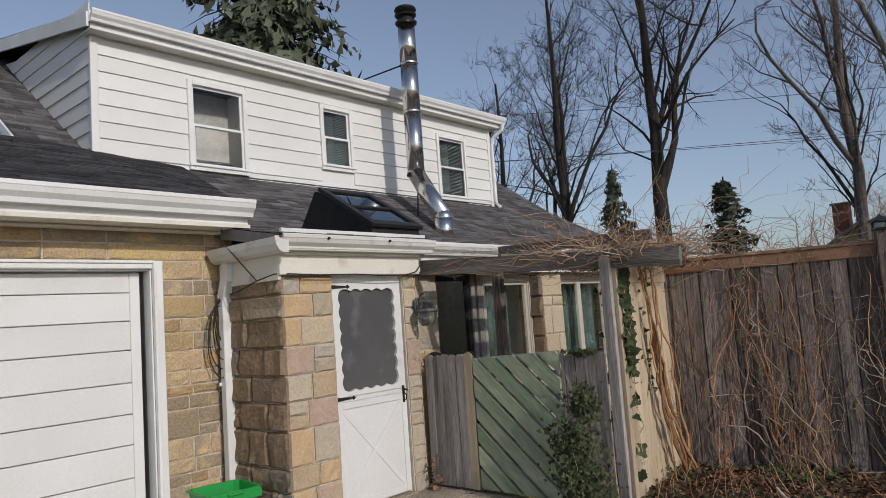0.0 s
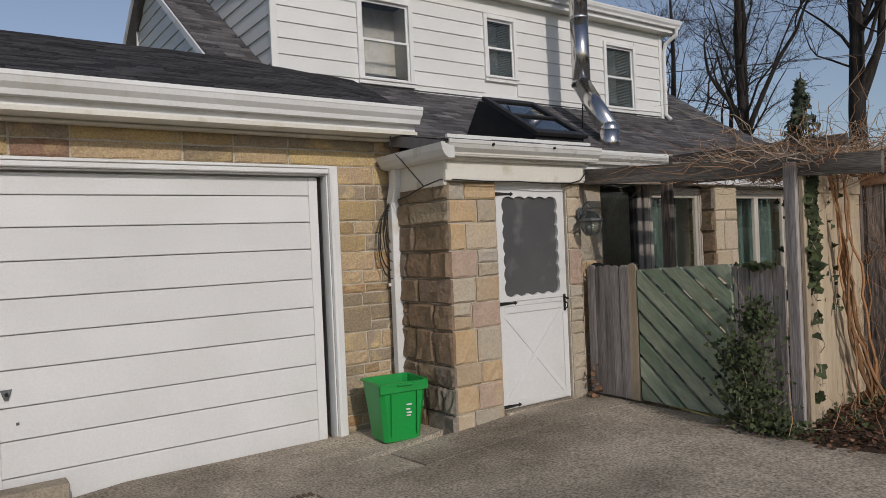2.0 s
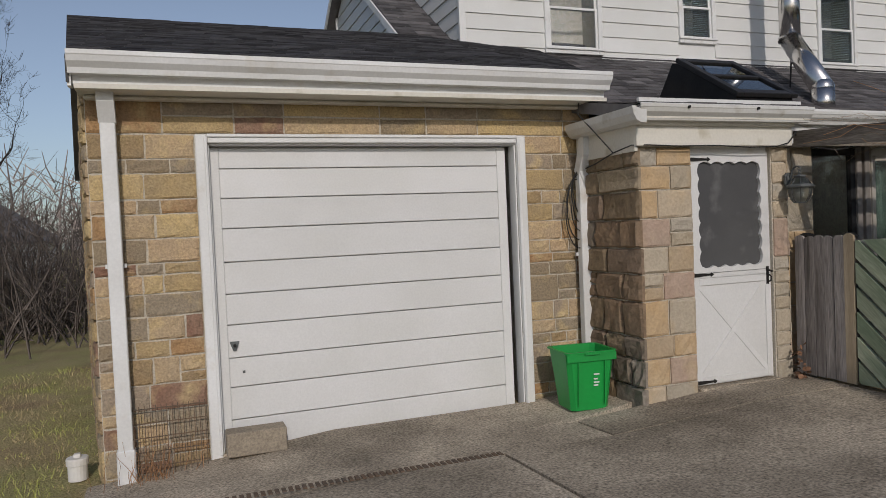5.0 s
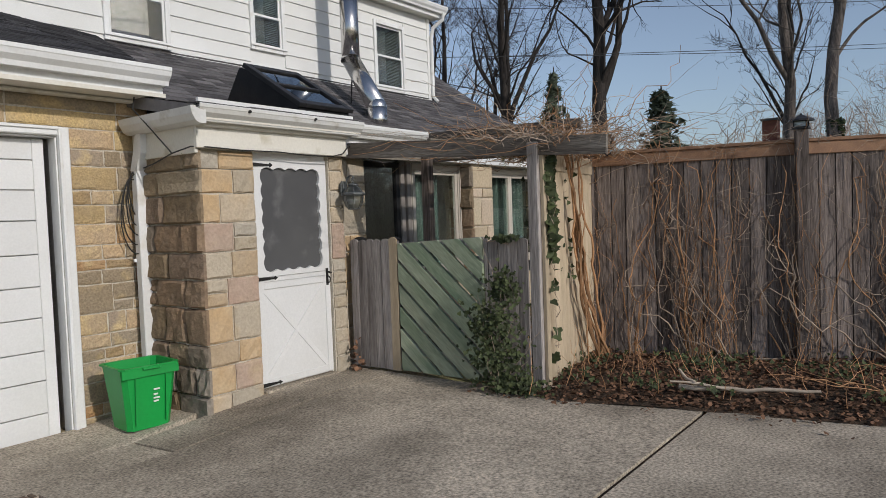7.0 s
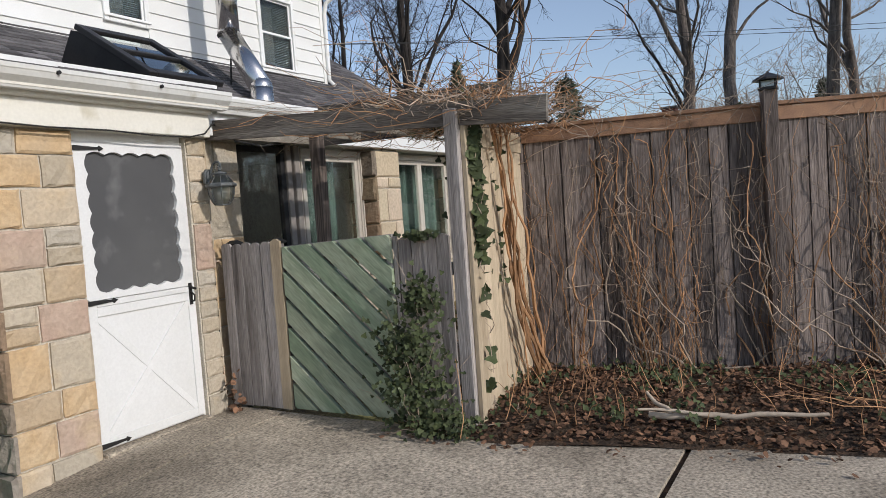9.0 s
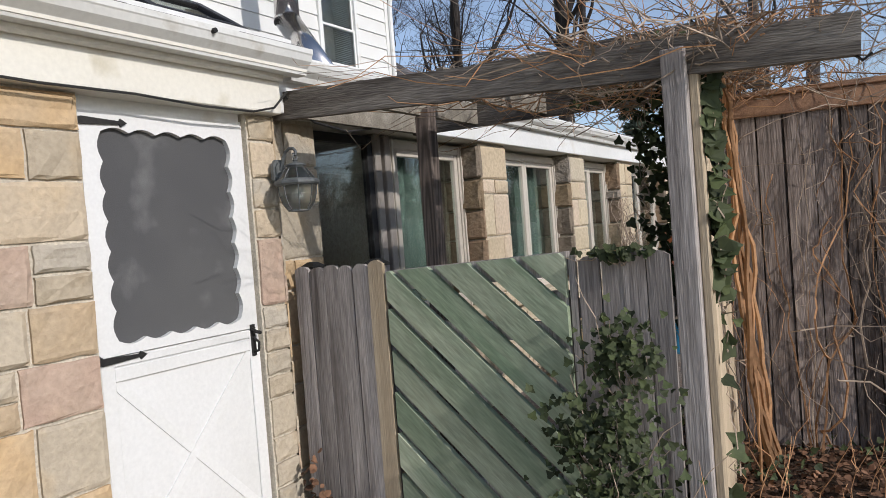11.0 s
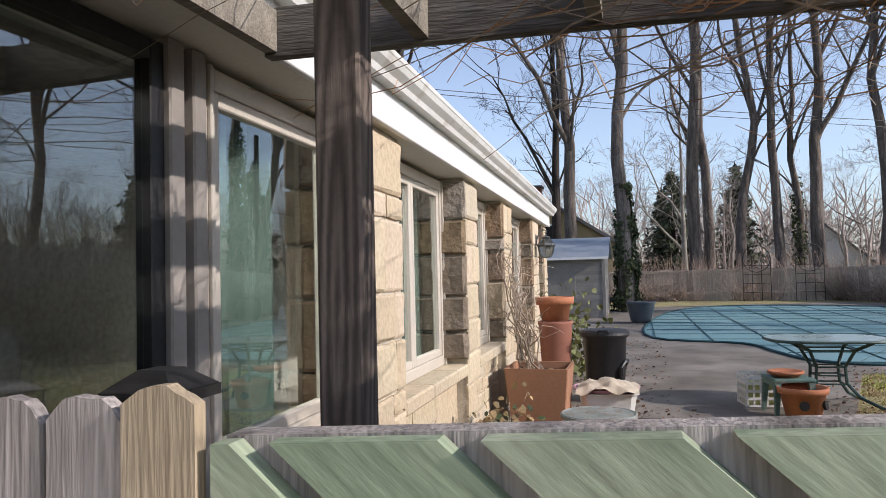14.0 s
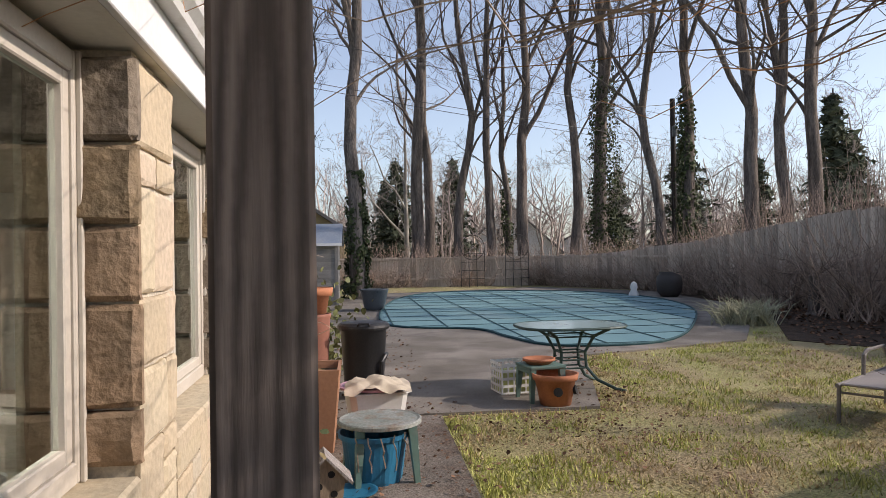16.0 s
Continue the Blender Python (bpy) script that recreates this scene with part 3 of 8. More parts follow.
# ---- garage ----
GY = 0.785
GX0, GX1 = -4.73, -0.43
OPX0, OPX1, OPZ0, OPZ1 = -3.90, -1.22, -0.24, 2.225
SKEW = 6.5          # the garage's side wall runs slightly out of square
wall = thing("wall_garage", "rough tan and ochre ashlar stone garage wall", "wall", kind="structure")
bm = bm_new()
add_box(bm, GX0, OPX0, GY + 0.03, GY + 0.3, -0.6, 2.62)
add_box(bm, OPX1, GX1, GY + 0.03, GY + 0.3, -0.6, 2.62)
add_box(bm, OPX0, OPX1, GY + 0.03, GY + 0.3, OPZ1, 2.62)
part("mortar_core", bm, MORTAR, wall)
bm = bm_new()
add_box(bm, 0.001, 0.28, 0.0, 6.6, -0.6, 2.8)
o = part("mortar_core", bm, MORTAR, wall)
o.matrix_local = pose(GX0, GY + 0.03, 0, 0, 0, SKEW)
r = rng_of(15)
rects = split_rects(GX0, OPX0 - 0.075, -0.42, 2.30, r, (0.66, 0.29)) + split_rects(OPX1 + 0.07, GX1, -0.42, 2.30, r, (0.58, 0.28))
x = GX0
while x < GX1 - 0.1:
    w = min(r.uniform(0.35, 1.0), GX1 - x)
    if r.random() < 0.5:
        rects.append((x, x + w, 2.30, 2.56))
    else:
        rects += [(x, x + w, 2.30, 2.44), (x, x + w, 2.44, 2.56)]
    x += w
stonework(wall, rects, pose(0, GY + 0.03, 0), 11, 0.015, rough=0.006)
stonework(wall, split_rects(0, 6.3, -0.5, 2.7, rng_of(6), (0.6, 0.28)), pose(GX0 - 6.3 * math.sin(radians(SKEW)), GY + 0.03 + 6.3 * math.cos(radians(SKEW)), 0, 0, 0, SKEW - 90), 12, 0.03, rough=0.01)

gd = thing("garage_door", "white painted wooden panel garage door, closed", "garage door", (0, GY + 0.10, 0))
edges = [-0.20, 0.03, 0.291, 0.526, 0.791, 1.038, 1.292, 1.559, 1.799, 2.034, 2.20]
for a, b in zip(edges, edges[1:]):
    boxpart("panel", DOORWHITE, gd, -3.80, -1.385, -0.014, 0.03, a + 0.005, b - 0.003, 0.004)
boxpart("stile", DOORWHITE, gd, -3.885, -3.80, -0.02, 0.03, -0.20, 2.2, 0.004)
boxpart("stile", DOORWHITE, gd, -1.385, -1.30, -0.02, 0.03, -0.19, 2.2, 0.004)
boxpart("backing", DOORWHITE, gd, -3.88, -1.30, 0.028, 0.05, -0.2, 2.22)
bm = bm_new()
add_prism(bm, [(-3.79, 0.66), (-3.715, 0.66), (-3.74, 0.585), (-3.765, 0.585)], "y", -0.03, -0.014)
part("lock_plate", bm, LAMPMETAL, gd, "small worn metal lock plate")
bm = bm_new()
add_tube(bm, [(-3.752, -0.03, 0.63), (-3.752, -0.055, 0.63)], 0.013, 8)
part("lock_knob", bm, IRON, gd)
boxpart("screw_plate", LAMPMETAL, gd, -3.70, -3.68, -0.022, -0.014, 0.40, 0.42)
gt = thing("garage_door_frame", "white painted moulded timber garage door frame", "door frame", (0, GY, 0), kind="structure")
for x0, x1 in ((-3.975, -3.885), (-1.235, -1.145)):
    boxpart("jamb", WHITE, gt, x0, x1, -0.035, 0.0, -0.24, 2.295, 0.008)
    s = 1 if x0 < -3 else -1
    xa = x1 if s > 0 else x0
    boxpart("moulding", WHITE, gt, min(xa, xa - s * 0.025), max(xa, xa - s * 0.025), -0.05, -0.036, -0.2, 2.27, 0.004)
    boxpart("reveal", WHITE, gt, min(xa, xa + s * 0.012), max(xa, xa + s * 0.012), 0.0, 0.12, -0.2, 2.225)
boxpart("head", WHITE, gt, -3.885, -1.235, -0.035, 0.0, 2.225, 2.295, 0.008)
boxpart("moulding", WHITE, gt, -3.885, -1.235, -0.05, -0.036, 2.27, 2.295, 0.004)
boxpart("reveal", WHITE, gt, -3.87, -1.25, 0.0, 0.12, 2.213, 2.224)
bm = bm_new()
add_box(bm, -3.95, -1.2, GY - 0.03, GY + 0.30, -0.45, -0.2)
solid("door_sill_garage", bm, CONCRETE, "worn concrete garage sill", "sill", "structure")

# garage eaves: soffit, moulded gutter, dark roof
GUT_Y = 0.36


def gutter(name, pts, parent, z0, z1, depth, mat=GUTTER, flip=1):
    """A K-shaped gutter along a straight run in x, its face towards -y; pts = (x0, x1, y of the face)."""
    x0, x1, y = pts
    h = z1 - z0
    prof = [(y + depth, z0), (y + depth * 0.45, z0), (y + depth * 0.38, z0 + h * 0.25), (y + depth * 0.12, z0 + h * 0.5), (y + depth * 0.04, z0 + h * 0.75),
            (y, z0 + h * 0.8), (y, z1), (y + 0.012, z1), (y + 0.012, z1 - h * 0.15), (y + depth - 0.012, z1 - h * 0.5), (y + depth - 0.012, z1), (y + depth, z1)]
    bm = bm_new()
    add_prism(bm, prof, "x", x0, x1)
    return part(name, bm, mat, parent)


eave = thing("gutter_garage", "white moulded metal gutter along the garage eave", "gutter", kind="structure")
gutter("trough", (-4.78, -0.45, GUT_Y), eave, 2.66, 2.81, 0.14, WHITE)
boxpart("fascia", WHITE, eave, -4.76, -0.46, GUT_Y + 0.14, GUT_Y + 0.17, 2.60, 2.78)
boxpart("soffit", CREAM, eave, -4.75, -0.46, GUT_Y + 0.10, GY + 0.03, 2.565, 2.598)
boxpart("soffit_moulding", CREAM, eave, -4.72, -0.47, GY - 0.10, GY - 0.01, 2.535, 2.563, 0.01)
boxpart("rake_board", WHITE, eave, -4.79, -4.765, GUT_Y + 0.1, GUT_Y + 0.2, 2.58, 2.80)


def downspout(name, label, x, y, z0, z1, w, d, foot=True):
    ob = thing(name, label, "downspout", (x, y, z0))
    bm = bm_new()
    add_box(bm, -w / 2, w / 2, -d / 2, d / 2, 0.3 if foot else 0.0, z1 - z0 - 0.28)
    bevel_all(bm, 0.006)
    part("pipe", bm, WHITE, ob)
    bm = bm_new()
    add_prism(bm, [(-d / 2, z1 - z0 - 0.30), (d / 2, z1 - z0 - 0.30), (d / 2 - 0.06, z1 - z0 - 0.14), (d / 2 - 0.10, z1 - z0), (-d / 2 - 0.10, z1 - z0), (-d / 2 - 0.09, z1 - z0 - 0.16)], "x", -w / 2 - 0.006, w / 2 + 0.006)
    part("elbow", bm, WHITE, ob)
    if foot:
        bm = bm_new()
        add_box(bm, -w / 2 - 0.012, w / 2 + 0.012, -d / 2 - 0.012, d / 2 + 0.012, 0.0, 0.32)
        bevel_all(bm, 0.01)
        part("foot", bm, WHITE, ob)
    for z in (0.55 * (z1 - z0),):
        boxpart("strap", WHITE, ob, -w / 2 - 0.02, w / 2 + 0.02, d / 2 - 0.01, d / 2 + 0.004, z, z + 0.03)
    return ob


downspout("downspout", "white square metal downspout on the garage corner", -4.57, 0.71, -0.36, 2.66, 0.105, 0.085)
downspout("downspout", "slim white metal downspout in the wall corner", -0.60, 0.70, -0.14, 2.26, 0.10, 0.08, False)


# ---- roofs ----
SHINGLES = []


def roof_plane(name, label, a, b, c, d, mat, core, tab=(0.30, 0.15), seed=1):
    """A pitched plane a-b along the eave, c-d along the top (d above a); shingles are laid on it."""
    bm = bm_new()
    a, b, c, d = (Vector(p) for p in (a, b, c, d))
    n = (b - a).cross(d - a).normalized()
    lo, hi = [bm.verts.new(p - n * 0.10) for p in (a, b, c, d)], [bm.verts.new(p) for p in (a, b, c, d)]
    bm.faces.new(lo[::-1]), bm.faces.new(hi)
    for i in range(4):
        bm.faces.new((lo[i], lo[(i + 1) % 4], hi[(i + 1) % 4], hi[i]))
    ob = solid(name, bm, core, label, "roof", "structure")
    SHINGLES.append((ob, a, b, c, d, n, mat, tab, seed))
    return ob


SL = 0.685                       # main roof's upper pitch
EY, EZ = -0.08, 2.44             # main eave
BY, BZ = 2.2, 3.10               # where the shallow porch roof meets the main pitch
DY = 4.35                        # dormer front
bm = bm_new()
add_prism(bm, [(0.45, 2.60), (0.45, 2.79), (4.7, 4.25), (8.9, 2.69), (8.9, 2.5), (4.7, 4.06)], "x", -0.02, 0.0)
rk = part("rake_board", bm, DARKMETAL, wall, "dark garage rake board")
rk.matrix_local = Matrix.Translation((-4.80, 0, 0)) @ Matrix(((1, -0.112, 0, 0.05), (0, 1, 0, 0), (0, 0, 1, 0), (0, 0, 0, 1)))
roof_plane("roof_porch", "weathered grey asphalt shingle roof over the porch", (-0.62, EY, EZ), (11.45, EY + 0.21, EZ), (10.6, 2.45, 2.94), (-0.62, 2.45, 2.94), SHINGLE, FAR_ROOF, seed=2)
roof_plane("roof_porch", "weathered grey asphalt shingle roof over the porch", (-0.62, -0.24, 2.425), (1.15, -0.24, 2.425), (1.15, EY + 0.01, EZ), (-0.62, EY + 0.01, EZ), SHINGLE, FAR_ROOF, seed=9)
roof_plane("roof_slope", "weathered grey asphalt shingle slope below the dormer", (-0.62, 2.44, 2.935), (10.6, 2.44, 2.935), (10.4, DY, 3.98), (-0.62, DY, 3.98), SHINGLE, FAR_ROOF, seed=8)
roof_plane("roof_main", "weathered grey asphalt shingle main roof", (-1.0, DY - 0.02, 3.99), (10.4, DY - 0.02, 3.99), (10.4, 8.4, 6.75), (-1.0, 8.4, 6.75), SHINGLE, FAR_ROOF, seed=3)
roof_plane("roof_main", "weathered grey asphalt shingle main roof", (10.4, 12.4, 3.99), (-1.0, 12.4, 3.99), (-1.0, 8.4, 6.75), (10.4, 8.4, 6.75), SHINGLE, FAR_ROOF, seed=4, tab=(1.2, 0.6))
roof_plane("roof_garage", "dark charcoal asphalt shingle garage roof", (-4.79, GUT_Y + 0.13, 2.80), (-0.50, GUT_Y + 0.13, 2.80), (-0.9, 4.7, 4.28), (-5.25, 4.7, 4.28), SHINGLE_DARK, FAR_ROOF, seed=5, tab=(0.30, 0.13))
roof_plane("roof_garage", "dark charcoal asphalt shingle garage roof", (-0.50, GUT_Y + 0.13, 2.80), (-0.45, GUT_Y + 0.40, 2.88), (1.0, DY - 0.01, 4.05), (-0.9, 4.7, 4.28), SHINGLE_DARK, FAR_ROOF, seed=6, tab=(0.30, 0.13))
roof_plane("roof_garage", "dark charcoal asphalt shingle garage roof", (-0.9, 8.9, 2.7), (-5.75, 8.9, 2.7), (-5.25, 4.7, 4.28), (-0.9, 4.7, 4.28), SHINGLE_DARK, FAR_ROOF, seed=7, tab=(1.2, 0.6))


def clapboards(parent, x0, x1, z0, z1, step, holes, place, mat=SIDING, cut=None):
    """Lapped boards on a wall whose face looks to local -y; holes = (x0, x1, z0, z1); cut gives the run's limits by height."""
    z = z0
    while z < z1 - 0.01:
        h = min(step, z1 - z)
        a, b = (x0, x1) if cut is None else cut(z + h * 0.5)
        runs = [(a, b)] if b - a > 0.03 else []
        for hx0, hx1, hz0, hz1 in holes:
            if z + h > hz0 and z < hz1:
                runs = [q for s, e in runs for q in ((s, min(e, hx0)), (max(s, hx1), e)) if q[1] - q[0] > 0.02]
        for s, e in runs:
            bm = bm_new()
            add_prism(bm, [(0.0, z), (-0.026, z), (-0.026, z + 0.008), (-0.006, z + h), (0.0, z + h)], "x", s, e)
            ob = part("board", bm, mat, parent)
            ob.matrix_local = place
        z += step


def sash_window(name, label, x0, x1, z0, z1, y, parent_kind="structure", blind=True, facing=0.0, at=None):
    """A double-hung window in a wall facing -y: trim, two sashes, two panes, a sill, a dim room behind."""
    ob = thing(name, label, "window", kind=parent_kind)
    ob.matrix_world = at if at else pose(0, y, 0)
    t = 0.075
    for n, a in (("trim", (x0, x0 + t, z0, z1)), ("trim", (x1 - t, x1, z0, z1)), ("trim", (x0 + t, x1 - t, z1 - t, z1)), ("sill", (x0 + t, x1 - t, z0, z0 + t * 1.1))):
        boxpart(n, WHITE, ob, a[0], a[1], -0.05, 0.02, a[2], a[3], 0.006)
    boxpart("sill_nose", WHITE, ob, x0 - 0.01, x1 + 0.01, -0.075, -0.05, z0 + t * 0.8, z0 + t * 1.2, 0.004)
    xi0, xi1, zi0, zi1 = x0 + t, x1 - t, z0 + t * 1.1, z1 - t
    zm = (zi0 + zi1) / 2
    for k, (a, b, yy) in enumerate(((zi0, zm + 0.02, -0.02), (zm - 0.02, zi1, 0.0))):
        s = boxpart("sash", WHITE, ob, xi0, xi0 + 0.035, yy, yy + 0.025, a, b)
        for q in ((xi1 - 0.035, xi1, a, b), (xi0 + 0.035, xi1 - 0.035, a, a + 0.035), (xi0 + 0.035, xi1 - 0.035, b - 0.035, b)):
            boxpart("sash_rail", WHITE, s, q[0], q[1], yy, yy + 0.025, q[2], q[3])
        p = boxpart("pane", SASH_GLASS, s, xi0 + 0.03, xi1 - 0.03, yy + 0.010, yy + 0.014, a + 0.03, b - 0.03)
        p.visible_shadow = False
    if blind:
        z = zi0 + 0.03
        while z < zi1 - 0.02:
            bm = bm_new()
            add_box(bm, xi0 + 0.01, xi1 - 0.01, -0.012, 0.012, -0.001, 0.001, pose(0, 0.07, z, 35))
            part("blind_slat", bm, BLIND, ob)
            z += 0.03
    boxpart("room_back", INTERIOR, ob, xi0 - 0.05, xi1 + 0.05, 0.45, 0.47, zi0 - 0.05, zi1 + 0.05)
    for q in ((xi0 - 0.05, xi0 - 0.03), (xi1 + 0.03, xi1 + 0.05)):
        boxpart("room_side", INTERIOR, ob, q[0], q[1], 0.03, 0.45, zi0 - 0.05, zi1 + 0.05)
    return ob


# dormer
DX0, DX1, DZ0, DZ1 = -0.22, 8.27, 3.93, 5.72
dorm = thing("wall_dormer", "white horizontal aluminium siding on the long dormer", "wall", (0, 0, 0), kind="structure")
WINS = [(1.11, 2.10, 4.02, 5.38), (3.54, 4.27, 4.29, 5.44), (6.50, 7.43, 4.0, 5.36)]
bm = bm_new()
xs = [DX0] + [v for w in WINS for v in (w[0] + 0.02, w[1] - 0.02)] + [DX1]
for i in range(0, len(xs), 2):
    add_box(bm, xs[i], xs[i + 1], DY, DY + 0.12, DZ0 - 0.6, DZ1)
for w in WINS:
    add_box(bm, w[0] + 0.02, w[1] - 0.02, DY, DY + 0.12, DZ0 - 0.6, w[2] + 0.02)
    add_box(bm, w[0] + 0.02, w[1] - 0.02, DY, DY + 0.12, w[3] - 0.02, DZ1)
part("wall_core", bm, SIDING, dorm)
for x, s in ((DX0, 0.0), (DX1 - 0.12, 0.0)):
    bm = bm_new()
    add_prism(bm, [(DY + 0.12, 3.9), (DY + 0.12, 5.70), (8.0, 6.35), (8.2, 6.3)], "x", x, x + 0.12)
    part("cheek_core", bm, SIDING, dorm)
clapboards(dorm, DX0 + 0.05, DX1 - 0.07, 3.86, 5.72, 0.228, WINS, pose(0, DY, 0))
# the cheek's boards stop at the roof line; local x runs from the back to the front
clapboards(dorm, 0, 4, 3.95, 6.2, 0.228, [], pose(DX0, 8.3, 0, 0, 0, -90),
           cut=lambda z: (max(0.0, 8.3 - min(8.3, DY + (z + 0.10 - 3.99) / 0.6815)) if z > 4.1 else 3.8, 3.93))
for x in (DX0 - 0.03, DX1 - 0.07):
    boxpart("corner_post", SIDING, dorm, x, x + 0.10, DY - 0.032, DY + 0.03, 3.9, 5.74, 0.004)
for i, w in enumerate(WINS):
    sash_window("window_%d" % (i + 1), "white double-hung window with lowered blind" if i else "white double-hung window with a net curtain", *w, DY - 0.005, blind=i > 0)
deave = thing("gutter_dormer", "white moulded gutter and flat eave of the dormer", "gutter", kind="structure")
gutter("trough", (DX0 - 0.12, DX1 + 0.28, DY - 0.36), deave, 5.78, 5.93, 0.13, WHITE)
boxpart("fascia", WHITE, deave, DX0 - 0.1, DX1 + 0.24, DY - 0.23, DY - 0.20, 5.70, 5.92)
boxpart("soffit", CREAM, deave, DX0 - 0.1, DX1 + 0.22, DY - 0.20, DY + 0.10, 5.70, 5.722)
bm = bm_new()
add_prism(bm, [(DY - 0.23, 5.93), (8.45, 6.85), (8.45, 6.76), (DY - 0.23, 5.84)], "x", DX0 - 0.12, DX1 + 0.26)
solid("roof_dormer", bm, FAR_ROOF, "low-pitched grey dormer roof", "roof", "structure")
bm = bm_new()
add_prism(bm, [(DY - 0.23, 5.72), (8.4, 6.6), (8.4, 6.8), (DY - 0.23, 5.92)], "x", DX0 - 0.15, DX0 - 0.12)
part("rake_board", bm, WHITE, deave)
bm = bm_new()
add_tube(bm, [(8.42, DY - 0.32, 5.8), (8.42, DY - 0.30, 5.66), (8.33, DY - 0.10, 5.5), (8.31, DY - 0.06, 5.3), (8.31, DY - 0.06, 4.05), (8.34, DY - 0.16, 3.93)], 0.04, 8)
dsp = solid("downspout", bm, WHITE, "white round downspout on the dormer corner", "downspout")

# gable end of the main house above the garage
gab = thing("wall_gable", "white horizontal siding on the gable end", "wall", (0, 0, 0), kind="structure")
bm = bm_new()
add_prism(bm, [(4.4, 3.4), (4.4, 3.95), (8.4, 6.62), (12.4, 3.95), (12.4, 3.4)], "x", -0.80, -0.70)
part("wall_core", bm, SIDING, gab)
clapboards(gab, 0, 8, 3.6, 6.6, 0.228, [(2.2, 2.95, 5.05, 5.95)], pose(-0.80, 12.4, 0, 0, 0, -90),
           cut=lambda z: (max(0.0, (z - 3.95) / 0.67), 8 - max(0.0, (z - 3.95) / 0.67)))
sash_window("window_4", "small white window in the gable", 2.2, 2.95, 5.05, 5.95, 0, at=pose(-0.80, 12.4, 0, 0, 0, -90), blind=False)
for y0, y1 in ((4.3, 8.4), (12.5, 8.4)):
    bm = bm_new()
    z0 = 3.99 - 0.03
    add_prism(bm, [(y0, z0 - 0.12), (y0, z0), (y1, 6.72), (y1, 6.60)], "x", -1.03, -1.0)
    part("rake_board", bm, WHITE, gab)
# plain back walls close the house
bm = bm_new()
add_box(bm, -0.7, 10.3, 12.2, 12.4, -0.2, 4.0)
add_box(bm, 10.2, 10.35, 0.4, 12.2, -0.2, 2.38)
add_box(bm, -5.4, -0.7, 7.2, 7.4, -0.6, 2.9)
solid("wall_back", bm, SIDING, "plain white rear wall", "wall", "structure")
bm = bm_new()
add_prism(bm, [(0.5, 2.385), (2.4, 2.84), (4.4, 3.86), (8.4, 6.6), (12.3, 3.9), (12.3, 2.385)], "x", 10.22, 10.3)
solid("wall_east", bm, SIDING, "white siding gable facing the yard", "wall", "structure")

# ---- porch entrance ----
PF = -0.10
porch = thing("wall_porch", "quarry-faced tan stone piers beside the side door", "wall", kind="structure")
bm = bm_new()
add_box(bm, -0.545, -0.001, PF + 0.035, 0.5, -0.3, 2.10)
add_box(bm, -0.545, -0.30, 0.5, 1.2, -0.3, 2.10)
add_box(bm, 0.881, 1.05, PF + 0.035, 0.5, -0.3, 2.10)
part("mortar_core", bm, MORTAR, porch)
PIER = [-0.16, 0.08, 0.31, 0.50, 0.80, 1.03, 1.25, 1.49, 1.73, 1.93, 2.085]


def coursed(x0, x1, r, courses, lo, hi):
    out = []
    for a, b in zip(courses, courses[1:]):
        x = x0
        while x < x1 - 0.02:
            w = r.uniform(lo, hi)
            if x1 - x - w < lo * 0.7:
                w = x1 - x
            if w < 0.26 and b - a > 0.2 and r.random() < 0.3:
                m = (a + b) / 2
                out += [(x, x + w, a, m), (x, x + w, m, b)]
            else:
                out.append((x, x + w, a, b))
            x += w
    return out


stonework(porch, coursed(-0.565, -0.001, rng_of(21), PIER, 0.2, 0.36), pose(0, PF + 0.035, 0), 22, 0.024, STONE_FACE, rough=0.008)
# the side face gets the stone with shade in its colour
stonework(porch, coursed(0, 0.93, rng_of(23), PIER, 0.24, 0.5), pose(-0.545, GY + 0.03, 0, 0, 0, -90), 24, 0.04, STONE_SPLIT_SHADE, rough=0.016)
stonework(porch, coursed(0.885, 1.065, rng_of(25), [-0.1, 0.16, 0.42, 0.62, 0.86, 1.10, 1.45, 1.76, 1.95, 2.085], 0.18, 0.18), pose(0, PF + 0.035, 0), 26, 0.024, STONE_FACE, rough=0.006)
stonework(porch, coursed(0, 0.17, rng_of(27), [-0.1, 0.2, 0.5, 0.8, 1.1, 1.4, 1.75, 2.085], 0.17, 0.17), pose(1.05, PF + 0.01, 0, 0, 0, 90), 28, 0.02, STONE_FACE)

box = thing("porch_fascia", "cream painted boxed eave above the side door", "fascia", kind="structure")
boxpart("board", CREAM, box, -0.60, 1.06, -0.15, -0.12, 2.09, 2.30, 0.004)
boxpart("return_board", CREAM, box, -0.60, -0.57, -0.12, 0.78, 2.05, 2.30, 0.004)
boxpart("soffit", CREAM, box, -0.57, 1.06, -0.12, 0.05, 2.09, 2.11)
boxpart("upper_board", CREAM, box, -0.60, 1.16, -0.26, 0.02, 2.30, 2.315)
boxpart("cornice", CREAM, box, -0.61, 1.06, -0.19, -0.15, 2.255, 2.30, 0.01)
gut = thing("gutter_house", "cream painted gutter along the house eave", "gutter", kind="structure")
gutter("trough", (-0.66, 1.16, -0.31), gut, 2.285, 2.41, 0.13)
long_gutter = [gutter("trough", (1.175, 11.45, -0.14), gut, 2.29, 2.40, 0.12)]
boxpart("drip_edge", WHITE, gut, -0.62, 1.15, -0.25, -0.14, 2.412, 2.425)
long_gutter.append(boxpart("drip_edge", WHITE, gut, 1.17, 11.4, -0.09, -0.02, 2.405, 2.43))
bm = bm_new()
prof = [(-0.665, 2.26), (-0.70, 2.28), (-0.73, 2.33), (-0.74, 2.385), (-0.725, 2.385), (-0.62, 2.36), (-0.605, 2.385), (-0.605, 2.26)]
